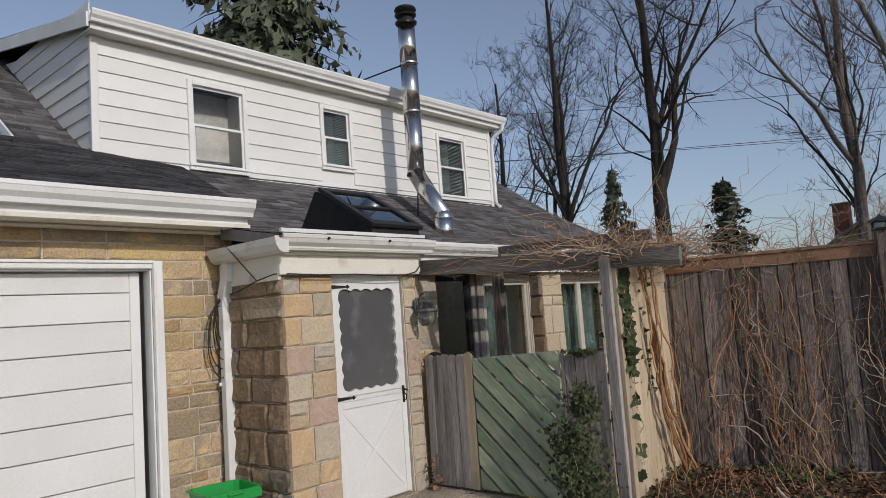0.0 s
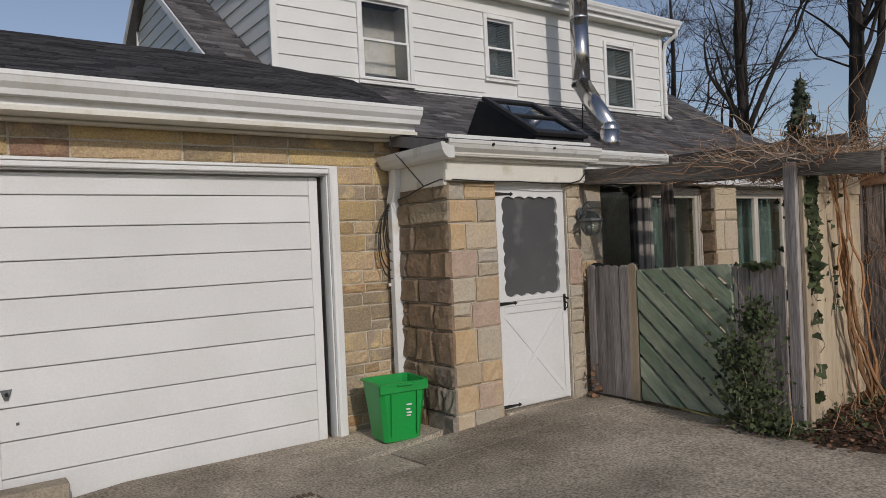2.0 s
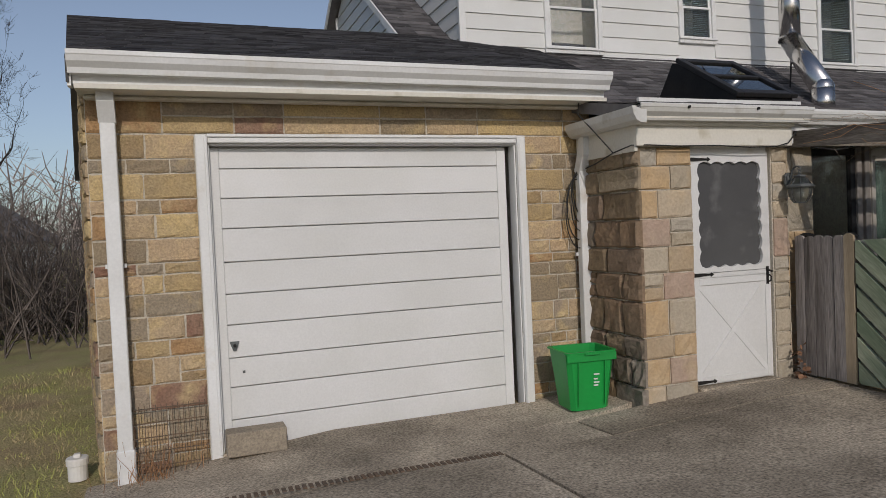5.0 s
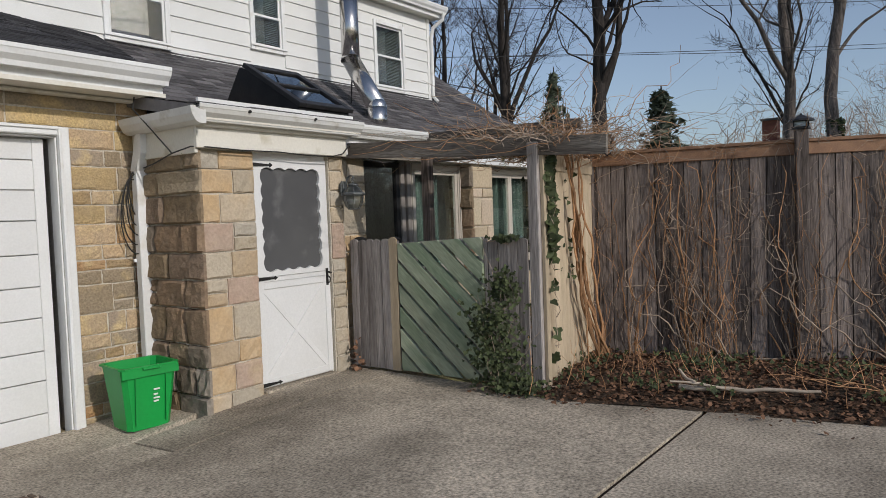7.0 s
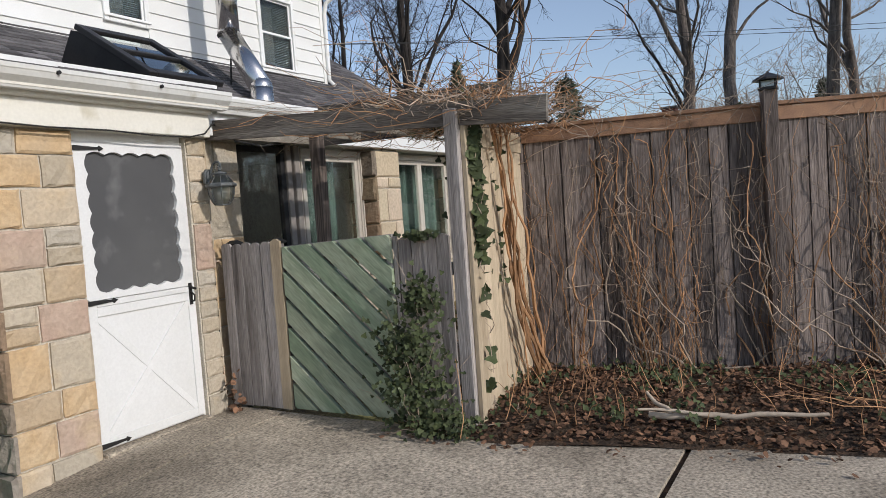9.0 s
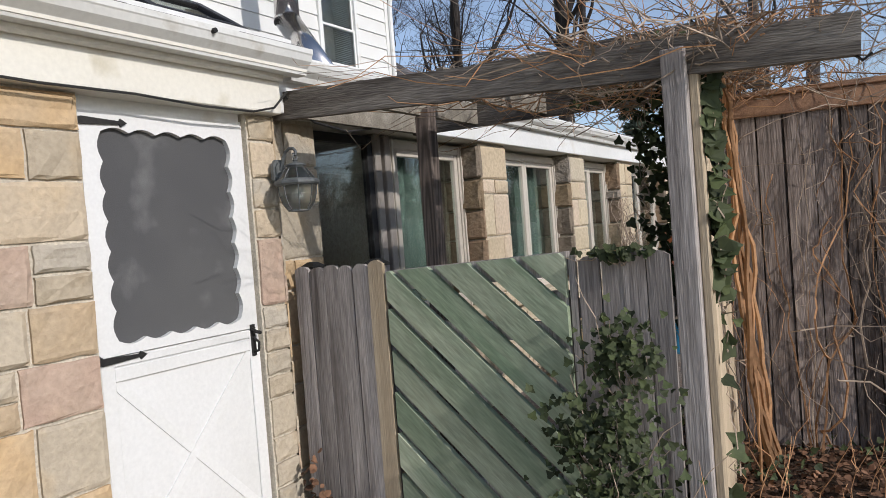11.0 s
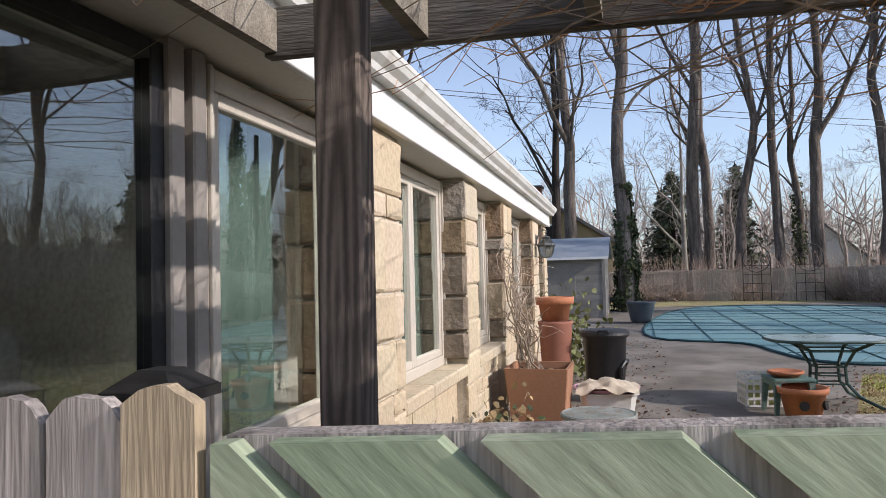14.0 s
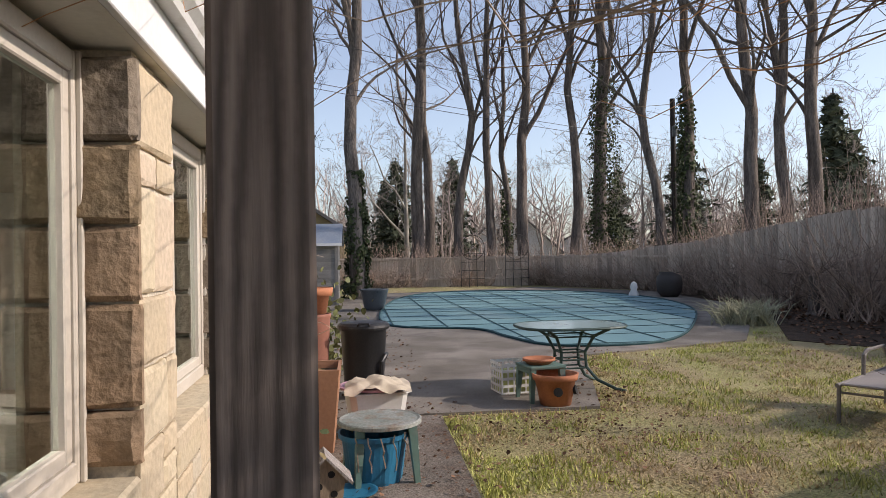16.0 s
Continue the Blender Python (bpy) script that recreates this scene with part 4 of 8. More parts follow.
add_prism(bm, prof, "y", -0.30, 0.74)
part("side_trough", bm, GUTTER, gut)
for i in range(2):
    bm = bm_new()
    add_tube(bm, [(-0.2 + i * 0.72, -0.325, 2.385), (-0.2 + i * 0.72, -0.30, 2.385)], 0.012, 8)
    part("gutter_spike", bm, IRON, gut)
bm = bm_new()
add_box(bm, -0.60, 1.12, -0.20, -0.17, 2.425, 2.475)
solid("flashing_board", bm, WHITE, "white flashing board above the gutter", "flashing", "structure")

# side door
door = thing("door_1", "white half-glazed wooden side door with scalloped screen", "door", (0, 0, 0), kind="structure")
bm = bm_new()
W, Hh = 0.87, 2.03
sx0, sx1, sz0, sz1 = 0.105, 0.765, 1.06, 1.945


def scallop_ring(n=8):
    """The wavy inner outline of the opening."""
    pts = []
    def run(a, b, k, nx, nz):
        for i in range(k * 6):
            t = i / (k * 6)
            amp = 0.020 * abs(math.sin(math.pi * k * t))
            pts.append((a[0] + (b[0] - a[0]) * t + nx * amp, a[1] + (b[1] - a[1]) * t + nz * amp))
    run((sx0, sz0), (sx1, sz0), 5, 0, -1)
    run((sx1, sz0), (sx1, sz1), 7, 1, 0)
    run((sx1, sz1), (sx0, sz1), 5, 0, 1)
    run((sx0, sz1), (sx0, sz0), 7, -1, 0)
    return pts


ring = scallop_ring()
cx, cz = (sx0 + sx1) / 2, (sz0 + sz1) / 2


def outer(p):
    """The same ray carried out to the upper leaf's edge."""
    x0, x1, z0, z1 = 0.012, 0.868, 1.0, 2.03
    dx, dz = p[0] - cx, p[1] - cz
    k = min(((x1 if dx > 0 else x0) - cx) / dx if abs(dx) > 1e-6 else 9, ((z1 if dz > 0 else z0) - cz) / dz if abs(dz) > 1e-6 else 9)
    return cx + dx * k, cz + dz * k


fr, bk = -0.045, -0.008
vi, vo = [bm.verts.new((p[0], fr, p[1])) for p in ring], [bm.verts.new((*outer(p)[:1], fr, outer(p)[1])) for p in ring]
vib, vob = [bm.verts.new((p[0], bk, p[1])) for p in ring], [bm.verts.new((outer(p)[0], bk, outer(p)[1])) for p in ring]
k = len(ring)
for i in range(k):
    j = (i + 1) % k
    bm.faces.new((vi[i], vi[j], vo[j], vo[i]))
    bm.faces.new((vi[i], vib[i], vib[j], vi[j]))
    bm.faces.new((vo[i], vo[j], vob[j], vob[i]))
part("upper_leaf", bm, DOORWHITE, door)
boxpart("screen", SCREEN, door, 0.05, 0.82, -0.018, -0.012, 1.02, 2.0, 0, "grey insect screen with scalloped edge")
boxpart("lower_leaf", DOORWHITE, door, 0.012, 0.868, -0.036, 0.0, 0.02, 0.995, 0.004)
boxpart("top_rail", DOORWHITE, door, 0.07, 0.81, -0.048, -0.036, 0.89, 0.95, 0.004)
for x0, x1, z0, z1 in ((0.012, 0.075, 0.03, 0.99), (0.805, 0.868, 0.03, 0.99), (0.075, 0.805, 0.03, 0.09), (0.075, 0.805, 0.955, 0.99)):
    boxpart("rail", DOORWHITE, door, x0, x1, -0.046, -0.036, z0, z1, 0.003)
ln, ang = math.hypot(0.73, 0.79), math.degrees(math.atan2(0.79, 0.73))
for s in (1, -1):
    bm = bm_new()
    add_box(bm, -ln / 2, ln / 2, -0.042 if s > 0 else -0.0435, -0.036, -0.022, 0.022, pose(0.44, 0, 0.49, 0, s * ang, 0))
    part("cross_brace", bm, DOORWHITE, door)
for z in (1.985, 0.985, 0.05):
    bm = bm_new()
    add_prism(bm, [(0.0, z - 0.012), (0.02, z - 0.016), (0.19, z - 0.007), (0.195, z - 0.018), (0.225, z), (0.195, z + 0.018), (0.19, z + 0.007), (0.02, z + 0.016), (0.0, z + 0.012)], "y", -0.056, -0.047)
    part("strap_hinge", bm, IRON, door, "black iron strap hinge")
bm = bm_new()
add_box(bm, 0.815, 0.843, -0.052, -0.046, 0.86, 1.02)
add_tube(bm, [(0.829, -0.05, 0.88), (0.829, -0.085, 0.89), (0.829, -0.09, 0.93), (0.829, -0.05, 0.955)], 0.007, 6)
add_tube(bm, [(0.822, -0.05, 1.0), (0.822, -0.08, 0.985), (0.85, -0.085, 0.975)], 0.009, 6)
part("latch", bm, IRON, door, "black thumb latch")
boxpart("backing", INTERIOR, door, 0.02, 0.86, 0.05, 0.07, 0.02, 2.03)
dfr = thing("door_frame_1", "white painted timber door frame", "door frame", (0, 0, 0), kind="structure")
boxpart("jamb", WHITE, dfr, -0.03, 0.012, -0.03, 0.06, 0, 2.05)
boxpart("jamb", WHITE, dfr, 0.868, 0.90, -0.03, 0.06, 0, 2.05)
boxpart("head", WHITE, dfr, 0.012, 0.868, -0.03, 0.06, 2.032, 2.09)
boxpart("threshold", CONCRETE, dfr, 0.0, 0.88, -0.12, 0.1, -0.1, 0.012, 0.006)

# wall lamp
def wall_lamp(at):
    """A carriage lamp on a wall facing -y: back box, scroll arm, cap, glazed hood, thick rim, glazed bowl."""
    ob = thing("wall_lamp", "weathered black metal carriage lamp with clear glass panes", "wall lamp", at)
    bm = bm_new()
    c8 = [(0.048 * sx, 0.075 * sz) for sx, sz in ((-0.45, -1), (0.45, -1), (1, -0.55), (1, 0.55), (0.45, 1), (-0.45, 1), (-1, 0.55), (-1, -0.55))]
    add_prism(bm, c8, "y", -0.022, 0.0)
    add_prism(bm, [(x * 0.72, z * 0.78) for x, z in c8], "y", -0.034, -0.022)
    part("back_plate", bm, LAMPMETAL, ob)
    bm = bm_new()
    arc = [(0, -0.030, 0.01), (0, -0.05, 0.045), (0, -0.062, 0.085), (0, -0.082, 0.115), (0, -0.112, 0.130), (0, -0.142, 0.127), (0, -0.160, 0.108), (0, -0.158, 0.090), (0, -0.145, 0.088), (0, -0.140, 0.10)]
    add_tube(bm, arc, [0.011, 0.011, 0.010, 0.010, 0.009, 0.009, 0.009, 0.008, 0.008, 0.009], 8)
    part("arm", bm, LAMPMETAL, ob)
    c = (0, -0.15, 0)
    bm = bm_new()
    add_tube(bm, [(0.016 * math.cos(a), -0.15, 0.078 + 0.016 * math.sin(a)) for a in lin(0, 2 * math.pi, 14)], 0.004, 5, False)
    part("ring", bm, LAMPMETAL, ob)
    bm = bm_new()
    add_lathe(bm, [(0.008, 0.064), (0.016, 0.058), (0.010, 0.050), (0.024, 0.043), (0.056, 0.034), (0.060, 0.026), (0.052, 0.022), (0.046, 0.012)], c, 16)
    part("cap", bm, LAMPMETAL, ob)
    bm = bm_new()
    add_lathe(bm, [(0.052, 0.012), (0.080, -0.022), (0.098, -0.052)], c, 8, False)
    part("upper_glass", bm, LAMP_GLASS, ob)
    bm = bm_new()
    add_lathe(bm, [(0.098, -0.050), (0.118, -0.056), (0.127, -0.066), (0.127, -0.078), (0.118, -0.088), (0.104, -0.092)], c, 8)
    part("rim", bm, LAMPMETAL, ob)
    bm = bm_new()
    add_lathe(bm, [(0.105, -0.092), (0.101, -0.140), (0.084, -0.195), (0.058, -0.232)], c, 8, False)
    part("lower_glass", bm, LAMP_GLASS, ob, "bevelled clear glass bowl")
    for k in range(8):
        a = 2 * math.pi * k / 8
        for prof in (((0.054, 0.012), (0.082, -0.022), (0.100, -0.052)), ((0.107, -0.092), (0.103, -0.140), (0.086, -0.195), (0.060, -0.232))):
            bm = bm_new()
            add_tube(bm, [(c[0] + rr * math.cos(a), c[1] + rr * math.sin(a), z) for rr, z in prof], 0.0035, 4)
            part("glazing_bar", bm, LAMPMETAL, ob)
    bm = bm_new()
    add_lathe(bm, [(0.061, -0.230), (0.061, -0.238), (0.030, -0.242), (0.010, -0.243)], c, 8)
    part("base_cap", bm, LAMPMETAL, ob)
    bm = bm_new()
    add_lathe(bm, [(0.016, -0.06), (0.018, -0.10), (0.030, -0.118), (0.034, -0.145), (0.024, -0.168), (0.004, -0.176)], c, 14)
    part("bulb", bm, WHITE_PLASTIC, ob, "white bulb", smooth=True)
    return ob


wall_lamp((1.025, -0.113, 1.785)).scale = (0.88, 0.92, 0.88)

# ---- sunroom along the patio ----
WY, PY = 0.19, 0.07
SILL = 0.77
sun_wall = thing("wall_sunroom", "pale sandstone piers and apron wall of the sunroom", "wall", kind="structure")
PIERS = [(1.05, 1.52), (3.49, 3.97), (5.50, 5.95), (7.22, 7.76), (9.55, 10.2), (10.85, 11.3)]
bm = bm_new()
for i, (a, b) in enumerate(PIERS):
    add_box(bm, a, b, PY + 0.03 - (0.06 if i else 0), 0.40, -0.3, 2.12)
add_box(bm, 2.42, 10.85, PY + 0.05, 0.40, -0.3, SILL - 0.06)
part("mortar_core", bm, MORTAR, sun_wall)
CRS = [0.84, 1.12, 1.36, 1.66, 1.81, 2.10]
for i, (a, b) in enumerate(PIERS):
    rr = rng_of(40 + i)
    cs = [-0.1, 0.14, 0.38, 0.62] + [z + rr.uniform(-0.04, 0.04) * (0.86 < z < 2.1) for z in CRS]
    stonework(sun_wall, coursed(a - 0.01, b + 0.01, rr, cs, 0.2, 0.42), pose(0, PY + 0.03 - (0.06 if i else 0), 0), 50 + i, 0.024, STONE_PALE if i else STONE_FACE, 0.004)
    cs2 = [0.80] + [z + rr.uniform(-0.05, 0.05) * (z < 2.1) for z in (1.02, 1.30, 1.60, 1.78, 2.10)]
    # pier sides: split stone with the shade put into its colour
    stonework(sun_wall, coursed(0, 0.36 if i else 0.30, rr, cs2, 0.4, 0.4), pose(a, 0.37, 0, 0, 0, -90), 60 + i, 0.05, STONE_SPLIT_SHADE, 0.014)
for i, ((_, a), (b, _)) in enumerate(zip(PIERS[1:], PIERS[2:])):
    stonework(sun_wall, split_rects(a, b, -0.2, SILL - 0.08, rng_of(70 + i), (0.85, 0.42)), pose(0, PY + 0.05, 0), 80 + i, 0.016, STONE_PALE, 0.003)
stonework(sun_wall, split_rects(2.42, 3.48, -0.2, SILL - 0.08, rng_of(77), (0.8, 0.42)), pose(0, PY + 0.05, 0), 88, 0.016, STONE_PALE, 0.003)
for a, b in ((2.42, 3.48), (3.97, 5.50), (5.95, 7.22), (7.76, 9.55), (10.2, 10.85)):
    x = a
    rr = rng_of(int(a * 10))
    while x < b - 0.05:
        w = min(rr.uniform(0.5, 0.8), b - x)
        boxpart("sill_stone", STONE_PALE, sun_wall, x + 0.003, x + w - 0.003, 0.02, 0.30, SILL - 0.085, SILL, 0.012)
        x += w
far_lamp = wall_lamp((9.88, 0.035, 1.86))
fas = thing("fascia_sunroom", "white painted fascia below the sunroom gutter", "fascia", kind="structure")
boxpart("board", WHITE, fas, 1.07, 11.35, -0.03, 0.0, 2.12, 2.298, 0.004)
boxpart("soffit", CREAM, fas, 1.07, 11.35, 0.0, 0.45, 2.122, 2.14)


def casement(name, label, x0, x1, z0, z1, y, lights, mat, depth=0.08, curtain=None, fw=0.07):
    """A fixed timber window: outer frame, a framed pane for each light, and what hangs behind it."""
    ob = thing(name, label, "window", (0, y, 0), kind="structure")
    for q in ((x0, x0 + fw, z0, z1), (x1 - fw, x1, z0, z1), (x0 + fw, x1 - fw, z0, z0 + fw), (x0 + fw, x1 - fw, z1 - fw, z1)):
        boxpart("frame", mat, ob, q[0], q[1], 0.0, depth, q[2], q[3], 0.006)
    for q in ((x0 + fw * 0.4, x0 + fw * 0.7, z0, z1), (x1 - fw * 0.7, x1 - fw * 0.4, z0, z1)):
        boxpart("bead", mat, ob, q[0], q[1], -0.016, 0.0, q[2], q[3], 0.003)
    w = (x1 - x0 - 2 * fw) / lights
    for i in range(lights):
        a, b = x0 + fw + i * w, x0 + fw + (i + 1) * w
        sash = None
        for n, q in enumerate(((a, a + 0.05, z0 + fw, z1 - fw), (b - 0.05, b, z0 + fw, z1 - fw), (a + 0.05, b - 0.05, z0 + fw, z0 + fw + 0.05), (a + 0.05, b - 0.05, z1 - fw - 0.05, z1 - fw))):
            o = boxpart("sash" if n == 0 else "sash_rail", mat, ob if sash is None else sash, q[0], q[1], 0.012, 0.06, q[2], q[3], 0.005)
            sash = sash or o
        p = boxpart("pane", GLASS, sash, a + 0.045, b - 0.045, 0.034, 0.040, z0 + fw + 0.045, z1 - fw - 0.045)
        p.visible_shadow = False
    if curtain:
        c0, c1 = curtain
        bm = bm_new()
        n = int((c1 - c0) / 0.025)
        top = [bm.verts.new((c0 + (c1 - c0) * i / n, 0.20 + 0.035 * math.sin(i * 0.9) + 0.015 * math.sin(i * 2.3), z1 - 0.02)) for i in range(n + 1)]
        bot = [bm.verts.new((c0 + (c1 - c0) * i / n, 0.20 + 0.045 * math.sin(i * 0.9 + 0.2) + 0.015 * math.sin(i * 2.3), 0.02)) for i in range(n + 1)]
        for i in range(n):
            bm.faces.new((top[i], top[i + 1], bot[i + 1], bot[i]))
        cu = part("curtain", bm, CURTAIN, ob, "hanging green curtain", smooth=True)
    return ob


def pane_big(name, label, x0, x1, z0, z1, y, mat):
    ob = thing(name, label, "window", (0, y, 0), kind="structure")
    for q in ((x0, x0 + 0.06, z0, z1), (x1 - 0.06, x1, z0, z1), (x0 + 0.06, x1 - 0.06, z0, z0 + 0.08), (x0 + 0.06, x1 - 0.06, z1 - 0.06, z1)):
        boxpart("frame", mat, ob, q[0], q[1], 0.0, 0.06, q[2], q[3], 0.004)
    p = boxpart("pane", GLASS, ob, x0 + 0.05, x1 - 0.05, 0.03, 0.036, z0 + 0.07, z1 - 0.05)
    p.visible_shadow = False
    return ob


pane_big("window_5", "dark glass sliding door pane beside the lamp", 1.52, 2.24, -0.05, 2.10, WY, DARKMETAL)
mull = thing("window_mullion", "taupe painted double mullion between the panes", "mullion", (0, WY, 0), kind="structure")
for a, b, d in ((2.24, 2.31, -0.02), (2.318, 2.345, 0.015), (2.353, 2.42, -0.02)):
    boxpart("post", FRAME_GREY, mull, a, b, d, 0.10, -0.05, 2.12, 0.006)
casement("window_6", "cream framed picture window with green curtain", 2.42, 3.48, SILL, 2.10, WY, 1, FRAME_CREAM, curtain=(2.48, 3.2))
casement("window_7", "cream framed double casement window with green curtains", 3.97, 5.50, SILL, 2.10, WY, 2, FRAME_CREAM, curtain=(3.95, 5.5))
casement("window_8", "cream framed double casement window", 5.95, 7.22, SILL, 2.10, WY, 2, FRAME_CREAM)
casement("window_9", "cream framed double casement window", 7.76, 9.55, SILL, 2.10, WY, 2, FRAME_CREAM)
casement("window_10", "cream framed casement window", 10.2, 10.85, SILL, 2.10, WY, 1, FRAME_CREAM)
# the whole sunroom front swings slightly back from the porch line
SWING = Matrix.Translation((2.42, 0.19, 0)) @ Matrix.Rotation(radians(1.35), 4, "Z") @ Matrix.Translation((-2.42, -0.19, 0))
for name in ("wall_sunroom", "fascia_sunroom", "window_6", "window_7", "window_8", "window_9", "window_10"):
    bpy.data.objects[name].matrix_basis = SWING @ bpy.data.objects[name].matrix_basis
far_lamp.matrix_basis = SWING @ far_lamp.matrix_basis
for ob in long_gutter:
    ob.matrix_local = SWING
# the room behind the windows
bm = bm_new()
add_box(bm, 1.1, 11.2, 3.6, 3.7, -0.1, 2.4)
add_box(bm, 1.05, 1.15, 0.41, 3.6, -0.1, 2.4)
add_box(bm, 11.15, 11.25, 0.41, 3.6, -0.1, 2.4)
solid("wall_room", bm, INTERIOR, "dim room wall behind the windows", "wall", "structure")
bm = bm_new()
add_box(bm, 1.16, 11.14, 0.41, 3.59, -0.12, -0.06)
solid("floor_room", bm, INTERIOR, "dim floor of the sunroom", "floor", "structure")
bm = bm_new()
add_box(bm, 1.16, 11.14, 0.41, 3.59, 2.30, 2.36)
solid("ceiling_room", bm, INTERIOR, "dim ceiling of the sunroom", "ceiling", "structure")


# ---- quick meshes for vines, twigs and leaves ----
class Soup:
    """Plain lists of corners and faces, for meshes of many small strips."""

    def __init__(self):
        self.v, self.f = [], []

    def tube(self, pts, radii, sides=3):
        pts = [Vector(p) for p in pts]
        ref, base = None, len(self.v)
        for i, p in enumerate(pts):
            d = pts[min(i + 1, len(pts) - 1)] - pts[max(i - 1, 0)]
            d = d.normalized() if d.length > 1e-9 else Vector((0, 0, 1))
            if ref is None:
                ref = d.orthogonal().normalized()
            ref = ref - d * ref.dot(d)
            ref = ref.normalized() if ref.length > 1e-6 else d.orthogonal().normalized()
            w = d.cross(ref)
            r = radii[i]
            for k in range(sides):
                a = 2 * math.pi * k / sides
                self.v.append(p + ref * (math.cos(a) * r) + w * (math.sin(a) * r))
        for i in range(len(pts) - 1):
            for k in range(sides):
                a, b = base + i * sides + k, base + i * sides + (k + 1) % sides
                self.f.append((a, b, b + sides, a + sides))

    def leaf(self, p, size, r, droop=0.0, shape=((0, 0), (0.5, 0.25), (0.42, 0.7), (0, 1.0), (-0.42, 0.7), (-0.5, 0.25)), facing=None):
        n = facing if facing is not None else Vector((r.gauss(0, 1), r.gauss(0, 1), r.gauss(0, 1)))
        n = (n + Vector((r.gauss(0, 0.45), r.gauss(0, 0.45), r.gauss(0, 0.45)))).normalized()
        u = n.orthogonal().normalized()
        a = r.uniform(0, 6.283)
        w = n.cross(u)
        u, w = u * math.cos(a) + w * math.sin(a), w * math.cos(a) - u * math.sin(a)
        base = len(self.v)
        for x, y in shape:
            self.v.append(Vector(p) + u * (x * size) + w * ((y - 0.4) * size) + n * (size * 0.25 * abs(x) * r.uniform(0.2, 1)))
        self.f.append(tuple(range(base, base + len(shape))))

    def mesh(self, name, mat, smooth=False):
        me = bpy.data.meshes.new(name)
        me.from_pydata([tuple(v) for v in self.v], [], self.f)
        if smooth:
            me.polygons.foreach_set("use_smooth", [True] * len(me.polygons))
        me.materials.append(mat)
        me.update()
        return me


def soup_part(name, s, mat, parent, label="", stuff=False, smooth=False):
    ob = new(name, s.mesh(name, mat, smooth))
    ob.parent = parent
    if label:
        ob["label"] = label
    if stuff:
        ob["kind"] = "stuff"
    return ob


def wander(a, b, n, amp, r):
    """A line from a to b that strays in slow bends."""
    a, b = Vector(a), Vector(b)
    off = Vector((r.uniform(0, 90), r.uniform(0, 90), r.uniform(0, 90)))
    out = []
    for i in range(n + 1):
        t = i / n
        k = math.sin(math.pi * min(1, t * 1.2)) if t < 0.83 else 1.0
        q = noise.noise_vector(off + Vector((t * 3.5, 0, 0))) + noise.noise_vector(off + Vector((t * 9, 5, 0))) * 0.4
        out.append(a.lerp(b, t) + q * amp * (0.3 + 0.7 * k))
    return out


# ---- pergola, gate and pickets ----
GXL = 1.185


def picket(parent, y0, y1, z1, mat, seed, x=0.0, top=0.022, z0=0.02, name="picket", t=0.02):
    """A board that faces -x, with clipped shoulders."""
    r = rng_of(seed)
    c = top * r.uniform(0.8, 1.2)
    w = y0 - y1
    bm = bm_new()
    poly = [(y1, z0), (y0, z0)] + [(y0 - w * k / 8, z1 - c * (abs(k - 4) / 4) ** 2.6 - r.uniform(0, 0.006)) for k in range(9)]
    add_prism(bm, poly, "x", x - t, x)
    o = part(name, bm, mat, parent)
    o.matrix_local = pose(r.uniform(-0.003, 0.003), 0, 0, r.uniform(-0.3, 0.3), 0, 0)
    return o


pf = thing("picket_panel", "weathered grey picket panel between door and gate", "fence", (GXL, 0, 0))
ys = [-0.037, -0.141, -0.248, -0.348, -0.447, -0.555]
for i, (a, b) in enumerate(zip(ys, ys[1:])):
    picket(pf, a - 0.004, b + 0.003, 1.285 - 0.008 * (i % 2), WOOD_OLD, 100 + i)
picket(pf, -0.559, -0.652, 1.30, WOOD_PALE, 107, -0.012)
for z in (0.28, 1.02):
    boxpart("rail", WOOD_OLD, pf, 0.0, 0.04, -0.648, -0.04, z, z + 0.085, 0.006)
boxpart("post", WOOD_OLD, pf, 0.041, 0.13, -0.135, -0.045, 0.0, 1.265, 0.008)
boxpart("post", WOOD_OLD, pf, 0.041, 0.12, -0.57, -0.49, 0.0, 1.262, 0.008)
for y in (-0.085, -0.53):
    bm = bm_new()
    add_box(bm, 0.030, 0.132, y - 0.052, y + 0.052, 1.262, 1.276)
    lo = [bm.verts.new((0.081 + sx * 0.050, y + sy * 0.050, 1.2765)) for sx, sy in ((-1, -1), (1, -1), (1, 1), (-1, 1))]
    hi = [bm.verts.new((0.081 + sx * 0.020, y + sy * 0.020, 1.300)) for sx, sy in ((-1, -1), (1, -1), (1, 1), (-1, 1))]
    bm.faces.new(lo[::-1]), bm.faces.new(hi)
    for k in range(4):
        bm.faces.new((lo[k], lo[(k + 1) % 4], hi[(k + 1) % 4], hi[k]))
    part("post_cap", bm, IRON, pf, "black pyramid post cap")


def clip_poly(poly, inside_f, cross):
    out = []
    for i, p in enumerate(poly):
        q = poly[i - 1]
        if inside_f(p):
            if not inside_f(q):
                out.append(cross(q, p))
            out.append(p)
        elif inside_f(q):
            out.append(cross(q, p))
    return out


gate = thing("garden_gate", "worn green painted diagonal board garden gate, closed", "gate", (GXL, 0, 0))
G0, G1, GZ0, GZ1 = -0.672, -1.625, 0.03, 1.31


def gate_top(y):
    """The gate's top edge climbs a little towards its hinge post."""
    return 1.236 + 0.050 * (G0 - y) / (G0 - G1)


